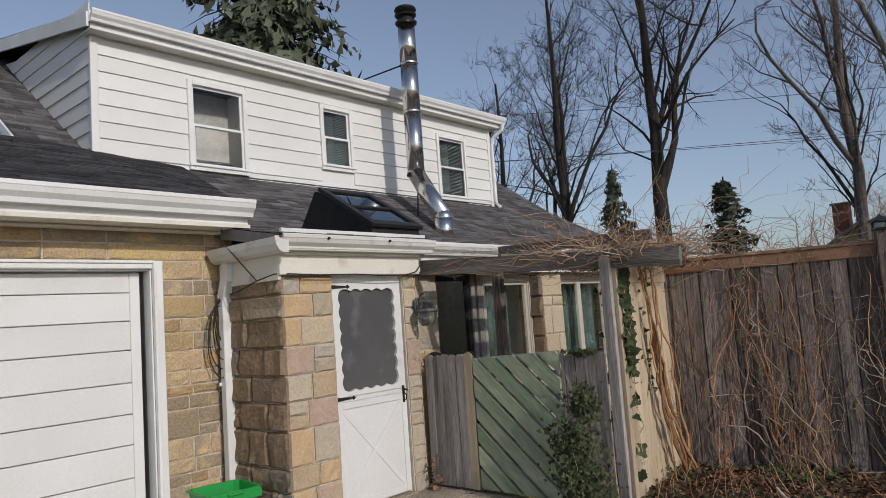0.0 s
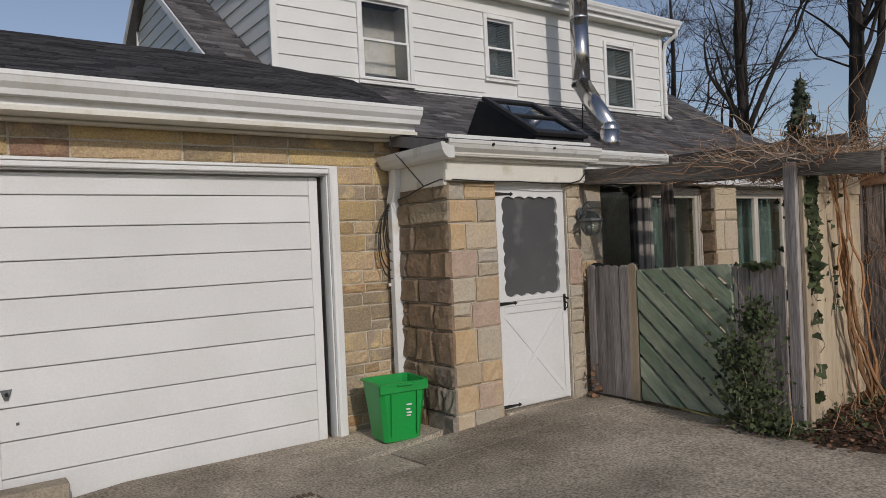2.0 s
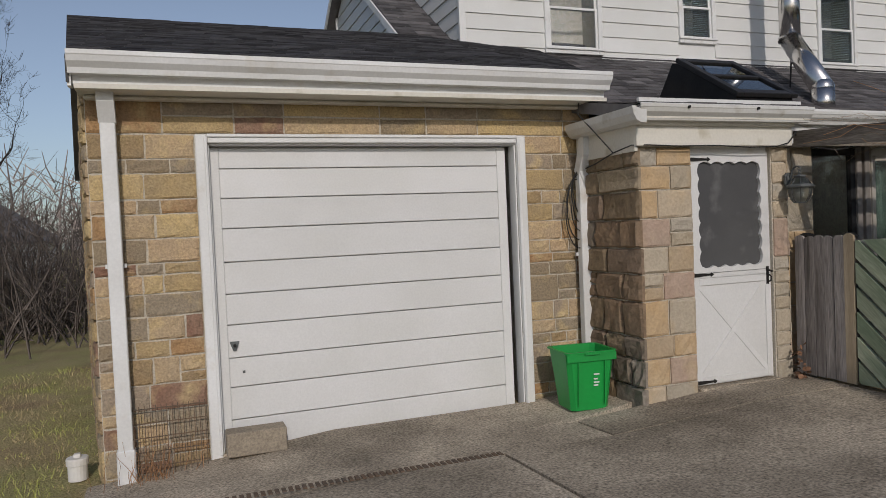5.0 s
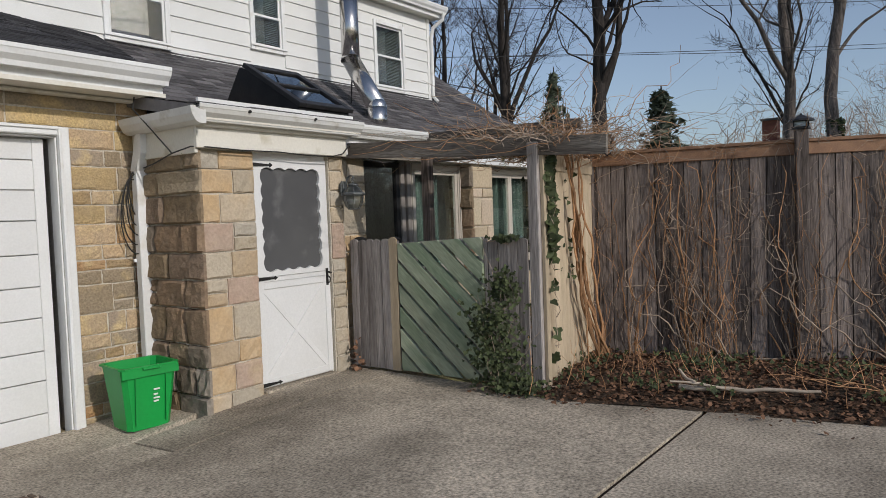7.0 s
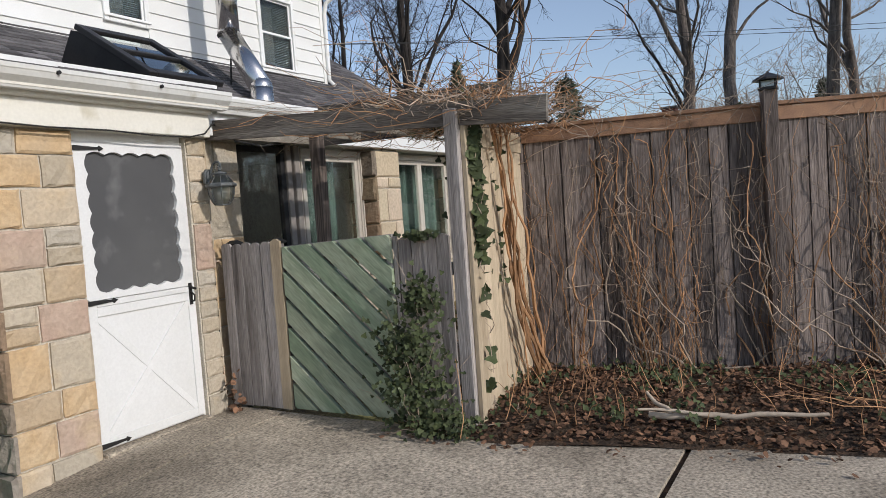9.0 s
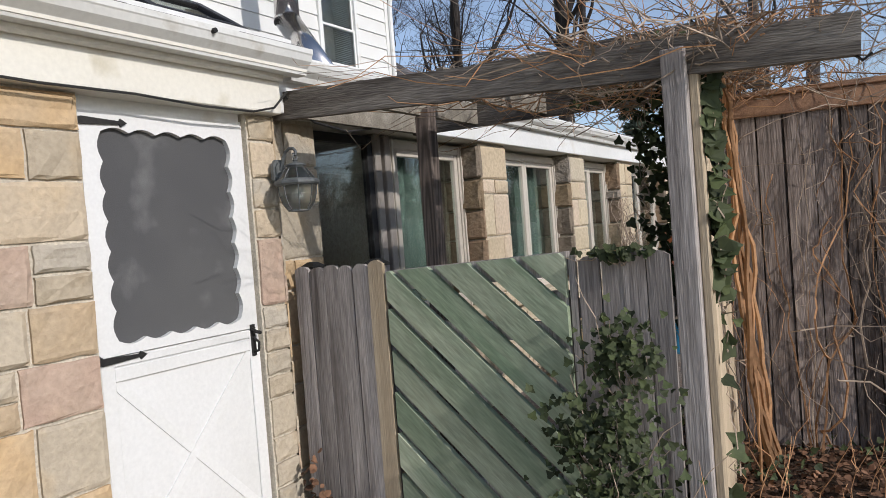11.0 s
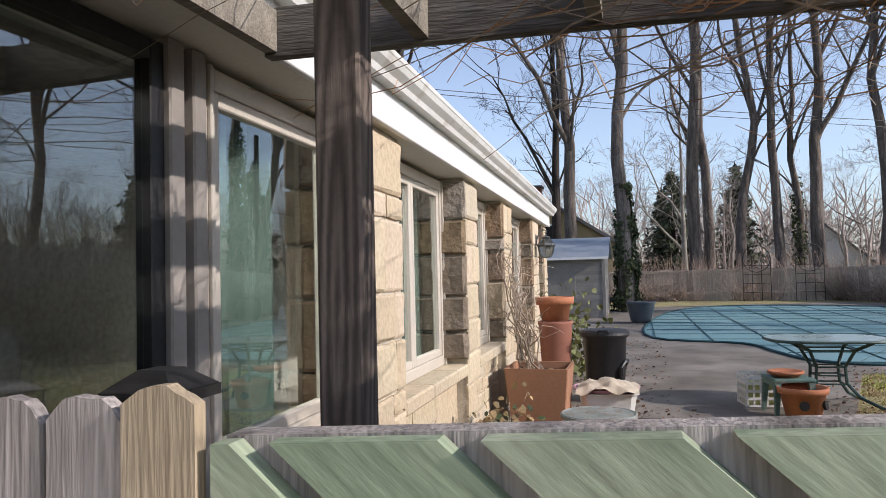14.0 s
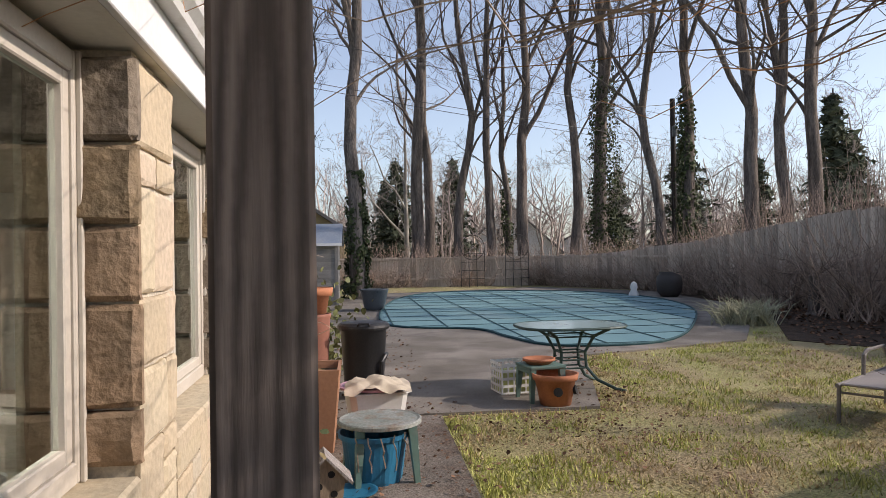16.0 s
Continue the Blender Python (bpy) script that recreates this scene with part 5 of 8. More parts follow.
bw, ga = 0.157, radians(41)
dirv, nrm = Vector((-math.cos(ga), -math.sin(ga))), Vector((-math.sin(ga), math.cos(ga)))
for i in range(-9, 8):
    c = Vector(((G0 + G1) / 2, 0.63)) + nrm * (i * bw + 0.03)
    poly = [c + dirv * 2 + nrm * 0.004, c - dirv * 2 + nrm * 0.004, c - dirv * 2 + nrm * (bw - 0.027), c + dirv * 2 + nrm * (bw - 0.027)]
    for ax, lim, sg in ((0, G0, -1), (0, G1, 1), (1, GZ0, 1), (1, GZ1, -1)):
        if not poly:
            break
        poly = clip_poly(poly, lambda p, ax=ax, lim=lim, sg=sg: sg * (p[ax] - lim) >= 0, lambda q, p, ax=ax, lim=lim: q.lerp(p, (lim - q[ax]) / (p[ax] - q[ax])))
    if poly:
        poly = clip_poly(poly, lambda p: p[1] <= gate_top(p[0]), lambda q, p: q.lerp(p, (gate_top(q[0]) - q[1]) / ((p[1] - q[1]) - (gate_top(p[0]) - gate_top(q[0])))))
    if len(poly) > 2:
        bm = bm_new()
        add_prism(bm, [tuple(p) for p in poly], "x", -0.03 + 0.004 * math.sin(i * 2.1), 0.0)
        part("board", bm, GREEN_PAINT, gate)
for y0, y1 in ((G0 - 0.09, G0 - 0.005), (G1 + 0.005, G1 + 0.09)):
    boxpart("stile", WOOD_OLD, gate, 0.001, 0.035, y0, y1, GZ0, 1.12, 0.004)
boxpart("rail", WOOD_OLD, gate, 0.001, 0.035, G1 + 0.09, G0 - 0.09, 0.9, 0.985, 0.004)
bm = bm_new()
add_prism(bm, [(G0, gate_top(G0) - 0.10), (G0, gate_top(G0) + 0.003), (G1, gate_top(G1) + 0.003), (G1, gate_top(G1) - 0.10)], "x", 0.001, 0.04)
part("top_rail", bm, WOOD_OLD, gate, "dark weathered top rail")
boxpart("rail", WOOD_OLD, gate, 0.001, 0.035, G1 + 0.09, G0 - 0.09, 0.15, 0.235, 0.004)

pf2 = thing("picket_panel", "weathered grey picket panel overgrown with ivy", "fence", (GXL + 0.02, 0, 0))
for i in range(4):
    picket(pf2, -1.672 - i * 0.099, -1.764 - i * 0.099, 1.272 + 0.008 * (i % 3), WOOD_OLD, 120 + i)
picket(pf2, -1.632, -1.662, 1.28, WOOD_OLD, 125, name="end_strip")
for z in (0.28, 1.0):
    boxpart("rail", WOOD_OLD, pf2, 0.0, 0.04, -2.06, -1.65, z, z + 0.085, 0.006)

perg = thing("pergola", "weathered grey timber pergola over the gate", "pergola", (1.2, 0, 0))


def timber(name, a, b, w, h, mat, parent, label=""):
    """A squared beam from a to b, w wide and h high, with worn edges and slightly bowed."""
    a, b = Vector(a), Vector(b)
    d = b - a
    ln = d.length
    m = Matrix.Translation(a) @ d.to_track_quat("Y", "Z").to_matrix().to_4x4()
    bm = bm_new()
    n = 8
    rings = []
    for i in range(n + 1):
        y = ln * i / n
        dz = 0.006 * noise.noise((y * 1.3, ln, 2))
        rings.append([bm.verts.new((x, y, z + dz)) for x, z in ((-w / 2, -h / 2), (w / 2, -h / 2), (w / 2, h / 2), (-w / 2, h / 2))])
    for p, q in zip(rings, rings[1:]):
        for k in range(4):
            bm.faces.new((p[k], p[(k + 1) % 4], q[(k + 1) % 4], q[k]))
    bm.faces.new(rings[0][::-1]), bm.faces.new(rings[-1])
    bmesh.ops.bevel(bm, geom=[e for e in bm.edges if len(e.link_faces) == 2 and e.calc_face_angle(0) > 0.8], offset=0.006, segments=1, affect="EDGES")
    o = part(name, bm, mat, parent, label)
    o.matrix_local = m
    return o


timber("front_beam", (-0.01, 0.03, 2.165), (0.07, -2.75, 1.99), 0.045, 0.15, WOOD_BEAM, perg)
timber("inner_beam", (1.243, -0.034, 2.165), (1.243, -2.30, 2.115), 0.045, 0.15, WOOD_BEAM, perg)
timber("middle_beam", (0.66, -0.562, 2.283), (0.66, -2.25, 2.25), 0.04, 0.095, WOOD_BEAM, perg)
for y, z0, z1 in ((-0.055, 2.165, 2.165), (-0.535, 2.155, 2.155), (-1.022, 2.13, 2.148), (-1.505, 2.09, 2.135)):
    timber("rafter", (0.036 + 0.012 * -y, y, z0), (1.22, y, z1), 0.04, 0.13, WOOD_RAFTER, perg)
boxpart("corner_post", WOOD_OLD, perg, 0.0, 0.09, -2.165, -2.07, -0.02, 2.06, 0.006)
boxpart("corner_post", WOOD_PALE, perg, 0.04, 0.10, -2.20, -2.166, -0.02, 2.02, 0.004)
bm = bm_new()
add_prism(bm, [(-0.046, -0.15), (0.046, -0.15), (0.046, 2.088), (-0.004, 2.088), (-0.004, 2.125), (-0.046, 2.135)], "x", -0.046, 0.046)
bevel_all(bm, 0.006)
o = part("inner_post", bm, POST_FIGURED, perg, "dark brown square post with coarse grain")
o.matrix_local = pose(0.60, -0.556, 0, 0, 0, 4)
boxpart("far_post", WOOD_OLD, perg, 0.615, 0.705, -2.09, -2.0, -0.15, 2.205, 0.006)
bm = bm_new()
add_tube(bm, [(0.07, -2.7, 1.98), (0.07, -2.72, 1.93), (0.07, -2.75, 1.90), (0.07, -2.78, 1.92)], 0.006, 5)
part("hook", bm, IRON, perg)

# ---- driveway fence ----
F = [Vector((2.56, -1.93)), Vector((3.0, -3.8)), Vector((3.65, -5.3)), Vector((5.0, -8.2)), Vector((6.2, -11.0))]
fence = thing("fence", "tall brown weathered close-board fence with cap rail", "fence", (0, 0, 0))
bi = 0
for a, b in zip(F, F[1:]):
    d = (b - a).normalized()
    ln = (b - a).length
    ang = math.degrees(math.atan2(d.y, d.x))
    u = 0.0
    r = rng_of(int(a.x * 100))
    while u < ln - 0.05:
        w = min(r.uniform(0.125, 0.15), ln - u)
        bm = bm_new()
        add_box(bm, 0.004, w - 0.005, -0.012 - r.uniform(0, 0.007), 0.009, 0.0, 1.93 + r.uniform(-0.008, 0.008))
        o = part("board", bm, WOOD_FENCE, fence)
        p = a + d * u
        o.matrix_local = pose(p.x, p.y, 0.02, r.uniform(-0.2, 0.2), r.uniform(-0.15, 0.15), ang)
        u += w
    bm = bm_new()
    add_box(bm, 0.0, ln, 0.0115, 0.02, 0.0, 1.9)
    o = part("backing_sheet", bm, WOOD_FENCE, fence)
    o.matrix_local = pose(a.x, a.y, 0.02, 0, 0, ang)
    for z, mat, y0, y1, h in ((1.905, WOOD_CAP, -0.035, -0.013, 0.105), (2.0, WOOD_CAP, -0.05, 0.05, 0.03), (0.35, WOOD_FENCE, 0.022, 0.06, 0.09), (1.2, WOOD_FENCE, 0.022, 0.06, 0.09)):
        bm = bm_new()
        add_box(bm, 0.0, ln, y0, y1, 0, h)
        bevel_all(bm, 0.004)
        o = part("cap_rail" if mat is WOOD_CAP else "rail", bm, mat, fence)
        o.matrix_local = pose(a.x, a.y, z + (0.012 if h == 0.03 else 0), 0, 0, ang)
# fence posts, one with a glass lantern cap
for i, p in enumerate(F[1:4]):
    q = p + Vector((-0.065, -0.02))
    bm = bm_new()
    add_box(bm, -0.05, 0.05, -0.05, 0.05, 0.0, 2.12)
    bevel_all(bm, 0.005)
    o = part("post", bm, WOOD_FENCE, fence)
    o.matrix_local = pose(q.x, q.y, 0.0, 0, 0, -70)
    cap = thing("post_lantern", "small dark metal lantern cap on the fence post", "lantern", (q.x, q.y, 2.12))
    bm = bm_new()
    add_box(bm, -0.065, 0.065, -0.065, 0.065, 0.0, 0.02)
    part("base", bm, DARKMETAL, cap)
    bm = bm_new()
    add_box(bm, -0.045, 0.045, -0.045, 0.045, 0.02, 0.065)
    part("glass", bm, LAMP_GLASS, cap)
    for sx in (-1, 1):
        for sy in (-1, 1):
            boxpart("corner_bar", DARKMETAL, cap, sx * 0.05 - 0.006, sx * 0.05 + 0.006, sy * 0.05 - 0.006, sy * 0.05 + 0.006, 0.02, 0.07)
    bm = bm_new()
    add_lathe(bm, [(0.11, 0.07), (0.10, 0.085), (0.05, 0.11), (0.012, 0.125), (0.004, 0.14)], sides=8)
    part("lid", bm, DARKMETAL, cap)
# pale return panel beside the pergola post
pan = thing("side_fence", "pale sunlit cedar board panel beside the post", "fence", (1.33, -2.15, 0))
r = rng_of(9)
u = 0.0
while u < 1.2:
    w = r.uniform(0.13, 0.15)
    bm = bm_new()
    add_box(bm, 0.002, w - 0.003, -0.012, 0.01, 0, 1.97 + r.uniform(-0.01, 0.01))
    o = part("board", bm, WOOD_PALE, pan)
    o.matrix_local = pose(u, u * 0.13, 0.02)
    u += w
bm = bm_new()
add_box(bm, 0, 1.22, -0.035, -0.013, 0, 0.13)
o = part("top_board", bm, WOOD_PALE, pan)
o.matrix_local = pose(0, 0, 1.83, 0, 0, math.degrees(math.atan(0.13)))
boxpart("end_post", WOOD_FENCE, pan, 1.20, 1.28, 0.12, 0.24, 0, 2.0, 0.005)

# ---- vines ----
def fence_at(s):
    for a, b in zip(F, F[1:]):
        ln = (b - a).length
        if s <= ln:
            d = (b - a) / ln
            return a + d * s, d
        s -= ln
    return F[-1], d


r = rng_of(31)
vines = thing("dead_vines", "tangle of bare orange brown vines climbing the fence", "vine", (0, 0, 0))
s1, s2 = Soup(), Soup()
roots = [0.2, 0.45, 0.95, 1.0, 1.05, 1.28, 1.32, 1.85, 1.95, 2.6, 2.7, 2.75, 2.8, 2.85, 3.1, 3.9, 4.6]
for i in range(165):
    s0 = r.choice(roots) + r.gauss(0, 0.06)
    se = max(-0.1, s0 + r.gauss(0.0, 0.24))
    p0, d0 = fence_at(max(0, s0))
    p1, d1 = fence_at(max(0, se))
    n0 = Vector((d0.y, -d0.x))
    z1 = min(2.12, max(0.6, r.gauss(1.9, 0.4)))
    off = r.uniform(0.03, 0.14)
    a = Vector((p0.x + n0.x * off * 1.3, p0.y + n0.y * off * 1.3, 0.03))
    b = Vector((p1.x + n0.x * off * 0.5, p1.y + n0.y * off * 0.5, z1))
    pts = wander(a, b, 22, r.uniform(0.12, 0.30), r)
    rad = r.choice((0.0022, 0.003, 0.0035, 0.0045, 0.0075))
    (s1 if r.random() < 0.7 else s2).tube(pts, [rad * (1 - 0.55 * k / 22) for k in range(23)], 4)
    for j in range(r.choice((0, 1, 2, 3))):
        k = r.randrange(4, 21)
        q = pts[k]
        e = q + Vector((d0.x * r.gauss(0, 0.4), d0.y * r.gauss(0, 0.4), r.gauss(0.1, 0.35))) + Vector((n0.x, n0.y, 0)) * r.uniform(0, 0.12)
        s2.tube(wander(q, e, 8, 0.16, r), [rad * 0.6 * (1 - 0.6 * j / 8) for j in range(9)], 3)
for i in range(9):
    s0 = r.choice([1.0, 1.3, 2.75, 3.0]) + r.gauss(0, 0.1)
    p0, d0 = fence_at(s0)
    n0 = Vector((d0.y, -d0.x))
    a = Vector((p0.x + n0.x * 0.15, p0.y + n0.y * 0.15, 0.05))
    e = a + Vector((d0.x, d0.y, 0)) * r.choice((-1, 1)) * r.uniform(0.3, 1.2) + Vector((n0.x, n0.y, 0)) * r.uniform(0, 0.2) + Vector((0, 0, r.uniform(0.3, 0.9)))
    s2.tube(wander(a, e, 10, 0.16, r), [0.010 * (1 - 0.6 * j / 10) for j in range(11)], 5)
soup_part("stem", s1, VINE, vines, stuff=True)
soup_part("grey_stem", s2, VINE_GREY, vines, stuff=True)

# climbing stems on the pale panel and the mop of twigs above the pergola
climber = thing("climber", "bare climbing stems matted over the pergola corner", "vine", (1.3, -2.2, 0))
s1, s2 = Soup(), Soup()
for i in range(8):
    x = r.uniform(0.25, 1.15)
    a = Vector((0.95 + r.gauss(0, 0.12), -0.02 + r.uniform(-0.03, 0.02), 0.02))
    m = Vector((0.75 + r.gauss(0, 0.12), -0.01, 0.7 + r.gauss(0, 0.1)))
    b = Vector((0.25 + r.uniform(0, 0.5), 0.0, 2.0))
    pts = wander(a, m, 6, 0.05, r)[:-1] + wander(m, b, 10, 0.07, r)
    rad = r.uniform(0.006, 0.016)
    s1.tube(pts, [rad * (1 - 0.5 * k / len(pts)) for k in range(len(pts))], 5)
for i in range(350):
    a = Vector((r.uniform(-0.15, 0.85), r.gauss(0.05, 0.30), 2.02 + r.uniform(-0.08, 0.12)))
    far = r.random()
    e = a + Vector((r.gauss(0.2, 0.55), r.gauss(0.25, 0.55), abs(r.gauss(0.08, 0.24))))
    if far < 0.22:
        e = a + Vector((r.gauss(0.8, 0.7), r.gauss(0.7, 0.9), r.uniform(-0.05, 0.35)))
    rad = r.uniform(0.002, 0.005)
    (s2 if r.random() < 0.6 else s1).tube(wander(a, e, 9, 0.20, r), [rad * (1 - 0.5 * k / 9) for k in range(10)], 3)
for i in range(80):
    p, d = fence_at(r.uniform(0, 4.6))
    a = Vector((p.x - 1.3, p.y + 2.2, 2.0))
    e = a + Vector((r.gauss(-0.1, 0.3), r.gauss(-0.2, 0.5), r.uniform(0.04, 0.5)))
    s2.tube(wander(a, e, 9, 0.22, r), [0.0032 * (1 - 0.6 * k / 9) for k in range(10)], 3)
soup_part("stem", s1, VINE, climber, stuff=True)
soup_part("twig", s2, VINE_GREY, climber, stuff=True)

IVYSHAPE = ((0, 0), (0.34, -0.05), (0.5, 0.28), (0.26, 0.5), (0.16, 0.72), (0, 1.0), (-0.16, 0.72), (-0.26, 0.5), (-0.5, 0.28), (-0.34, -0.05))


def ivy(name, label, at, clusters, seed, size=(0.035, 0.07), parent_stem=True):
    """Leaves gathered round the given clumps (x, y, z, spread in x, y, z, count)."""
    rr = rng_of(seed)
    ob = thing(name, label, "ivy", at)
    lv, st = Soup(), Soup()
    for x, y, z, sx, sy, sz, n in clusters:
        base = Vector((x, y, max(0.0, z - sz * 1.5)))
        for i in range(max(2, n // 22)):
            e = Vector((x + rr.gauss(0, sx * 0.8), y + rr.gauss(0, sy * 0.8), z + rr.gauss(0, sz * 0.8)))
            st.tube(wander(base, e, 6, 0.05, rr), [0.004 * (1 - 0.6 * k / 6) for k in range(7)], 3)
        for i in range(n):
            p = Vector((x + rr.gauss(0, sx * 0.55), y + rr.gauss(0, sy * 0.55), max(0.02, z + rr.gauss(0, sz * 0.55))))
            lv.leaf(p, rr.uniform(*size), rr, shape=IVYSHAPE, facing=Vector((-0.8, -0.6, 0.45)))
    soup_part("stem", st, VINE_GREY, ob, stuff=True)
    soup_part("foliage", lv, IVY, ob, stuff=True)
    return ob


ivy("ivy_bush", "dark green ivy bush smothering the pickets", (1.06, -1.85, 0),
    [(0.02, -0.02, 0.88, 0.05, 0.15, 0.14, 260), (-0.05, 0.05, 0.58, 0.11, 0.22, 0.18, 430), (-0.08, -0.02, 0.30, 0.13, 0.22, 0.2, 520), (-0.06, -0.15, 0.08, 0.13, 0.27, 0.08, 420), (0.10, 0.0, 1.27, 0.035, 0.13, 0.025, 80)], 71, (0.022, 0.046))
ivy("ivy", "strand of large ivy leaves up the pergola post", (1.275, -2.23, 0),
    [(0.04, 0.0, z, 0.04, 0.02, 0.09, 11) for z in (1.15, 1.28, 1.4, 1.52, 1.64, 1.76, 1.88, 1.98)] + [(0.06, 0.0, z, 0.04, 0.02, 0.1, 2) for z in (0.25, 0.5, 0.75, 0.95)], 72, (0.06, 0.115))
ivy("ivy", "ivy hanging from the inner side of the pergola", (1.80, -1.97, 0),
    [(0.0, 0.0, z, 0.10, 0.13, 0.13, 120) for z in (1.0, 1.2, 1.4, 1.6, 1.8, 1.95, 2.1)] + [(0.02, 0.16, 1.75, 0.05, 0.08, 0.16, 20), (0, 0.3, 2.02, 0.05, 0.2, 0.05, 30)] + [(0.06, 0.20 + 0.03 * math.sin(3 * k), 1.92 - 0.1 * k, 0.015, 0.03, 0.05, 5) for k in range(7)], 73, (0.03, 0.062))
cl = []
rr = rng_of(74)
for i in range(60):
    y = -1.9 - rr.random() ** 0.8 * 6.0
    cl.append((bed_edge(y) - 1.2 + rr.uniform(0.15, 1.5), y + 3.5, 0.11, 0.22, 0.25, 0.05, 44))
ivy("ivy_groundcover", "low ivy spreading through the leaf bed", (1.2, -3.5, 0), cl, 75, (0.022, 0.046))

# fallen leaves
r = rng_of(81)
lit = Soup()
for i in range(12500):
    y = -1.55 - r.random() * 7
    e = bed_edge(y)
    x = e + r.uniform(-0.04, 1.75) if r.random() < 0.965 else e - abs(r.gauss(0, 0.14))
    lit.leaf((x, y, (bed_z(x, y) if x > e - 0.05 else drive_z(x, y)) + r.uniform(0.006, 0.035)), r.uniform(0.016, 0.044), r, facing=Vector((0, 0, 1.2)))
for i in range(1100):
    x, y = r.uniform(2.0, 8.5), r.uniform(-1.7, -0.05)
    lit.leaf((x, y, -0.055 + r.uniform(0, 0.012)), r.uniform(0.012, 0.038), r, facing=Vector((0, 0, 1.5)))
for i in range(60):
    x, y = -0.62 + r.gauss(0, 0.25), 0.62 + r.gauss(0, 0.12)
    if x < -0.6 and y < 0.75:
        lit.leaf((x, y, drive_z(x, y) + 0.02), r.uniform(0.02, 0.05), r, facing=Vector((0, 0, 1.5)))
for i in range(40):
    lit.leaf((1.04 + r.uniform(-0.06, 0.03), -0.16 - r.random() * 0.1, 0.02 + r.random() ** 2 * 0.3), r.uniform(0.02, 0.05), r)
for i in range(1500):
    x = r.uniform(11.3, 22)
    lit.leaf((x, r.uniform(-12.3, -8.2 - 0.45 * (x - 12)), -0.06), r.uniform(0.04, 0.09), r, facing=Vector((0, 0, 1.5)))
for i in range(900):
    x = r.uniform(7.9, 16)
    lit.leaf((x, r.uniform(-1.5, 0.0) if i % 2 else -3.0 - 0.29 * (x - 7.9) + r.gauss(0, 0.25), -0.045), r.uniform(0.02, 0.05), r, facing=Vector((0, 0, 1.5)))
ll = new("leaf_litter", lit.mesh("leaf_litter", LITTER))
tagged(ll, "brown fallen leaves scattered over bed and path", "leaves", kind="stuff")
# dry stalks standing in the bed
st = Soup()
for i in range(110):
    y = -2.2 - r.random() * 5
    x = bed_edge(y) + r.uniform(0.1, 1.5)
    if r.random() < 0.12:
        y, x = -2.55 + r.gauss(0, 0.25), 1.55 + r.gauss(0, 0.25)
    a = Vector((x, y, 0.04))
    st.tube(wander(a, a + Vector((r.gauss(0, 0.14), r.gauss(0, 0.14), r.uniform(0.1, 0.5))), 5, 0.05, r), [0.0035 - 0.0005 * k for k in range(6)], 3)
for i in range(50):
    y = -4.4 - r.random() * 2.5
    a = Vector((bed_edge(y) + r.uniform(0.3, 1.4), y, 0.08))
    st.tube(wander(a, a + Vector((r.gauss(0, 0.3), r.gauss(0, 0.6), r.uniform(0.02, 0.3))), 6, 0.08, r), [0.006 - 0.0008 * k for k in range(7)], 3)
so = new("dry_stalks", st.mesh("dry_stalks", VINE))
tagged(so, "dry reddish stalks and twigs in the leaf bed", "twigs", kind="stuff")
br = thing("fallen_branch", "bleached fallen branch lying on the leaves", "branch", (1.52, -3.45, 0.10))
s1 = Soup()
s1.tube(wander((-0.02, 0.25, 0), (0.1, -0.72, 0.03), 8, 0.04, r), [0.022 - 0.0014 * k for k in range(9)], 7)
s1.tube(wander((0.0, 0.12, 0.01), (0.10, 0.30, 0.09), 4, 0.03, r), [0.018 - 0.002 * k for k in range(5)], 5)
s1.tube(wander((0.02, -0.1, 0.01), (-0.1, 0.3, 0.05), 4, 0.03, r), [0.016 - 0.002 * k for k in range(5)], 5)
soup_part("wood", s1, DRIFT, br, smooth=True)

# ---- things on the roof ----
flue = thing("flue_pipe", "tall polished steel double-wall flue pipe with rain cap", "flue", (5.05, 3.56, 0))
R = 0.155


kn2 = Vector((0, 0, 4.22))
base = Vector((-0.50, -1.01, 3.15))
kn1 = Vector((-0.50, -1.01, 3.24))
for name, a, b, rad in (("base_section", base - Vector((0, 0, 0.3)), kn1, R), ("elbow_section", kn1, kn2, R), ("lower_section", kn2, Vector((0, 0, 5.35)), R), ("upper_section", Vector((0, 0, 5.35)), Vector((0, 0, 6.25)), R), ("top_section", Vector((0, 0, 6.25)), Vector((0, 0, 7.0)), R * 1.0)):
    bm = bm_new()
    add_tube(bm, [a, b], rad, 28)
    o = part(name, bm, STEEL, flue)
    me = o.data
    me.polygons.foreach_set("use_smooth", [len(p.vertices) == 4 for p in me.polygons])
for z in (5.35, 6.25, 4.25):
    bm = bm_new()
    add_lathe(bm, [(R + 0.002, -0.02), (R + 0.012, -0.012), (R + 0.012, 0.012), (R + 0.002, 0.02)], (0, 0, z), 28)
    part("joint_band", bm, STEEL, flue)
for c in (kn1, kn2):
    bm = bm_new()
    bmesh.ops.create_uvsphere(bm, u_segments=24, v_segments=12, radius=R * 1.005, matrix=Matrix.Translation(c))
    part("elbow_joint", bm, STEEL, flue, smooth=True)
bm = bm_new()
add_lathe(bm, [(R * 0.85, 6.98), (R * 1.25, 7.0), (R * 1.3, 7.03), (R * 0.95, 7.06), (R * 0.8, 7.12), (R * 1.2, 7.14), (R * 1.3, 7.17), (R * 0.9, 7.20), (R * 1.15, 7.23), (R * 1.32, 7.26), (R * 1.2, 7.30), (0.02, 7.33)], (0, 0, 0), 28)
part("rain_cap", bm, DARKMETAL, flue, "dark stacked rain cap")
bm = bm_new()
add_tube(bm, [(-0.1, 0.05, 6.23), (-0.45, 2.2, 6.10)], 0.014, 6)
part("stay_rod", bm, IRON, flue)
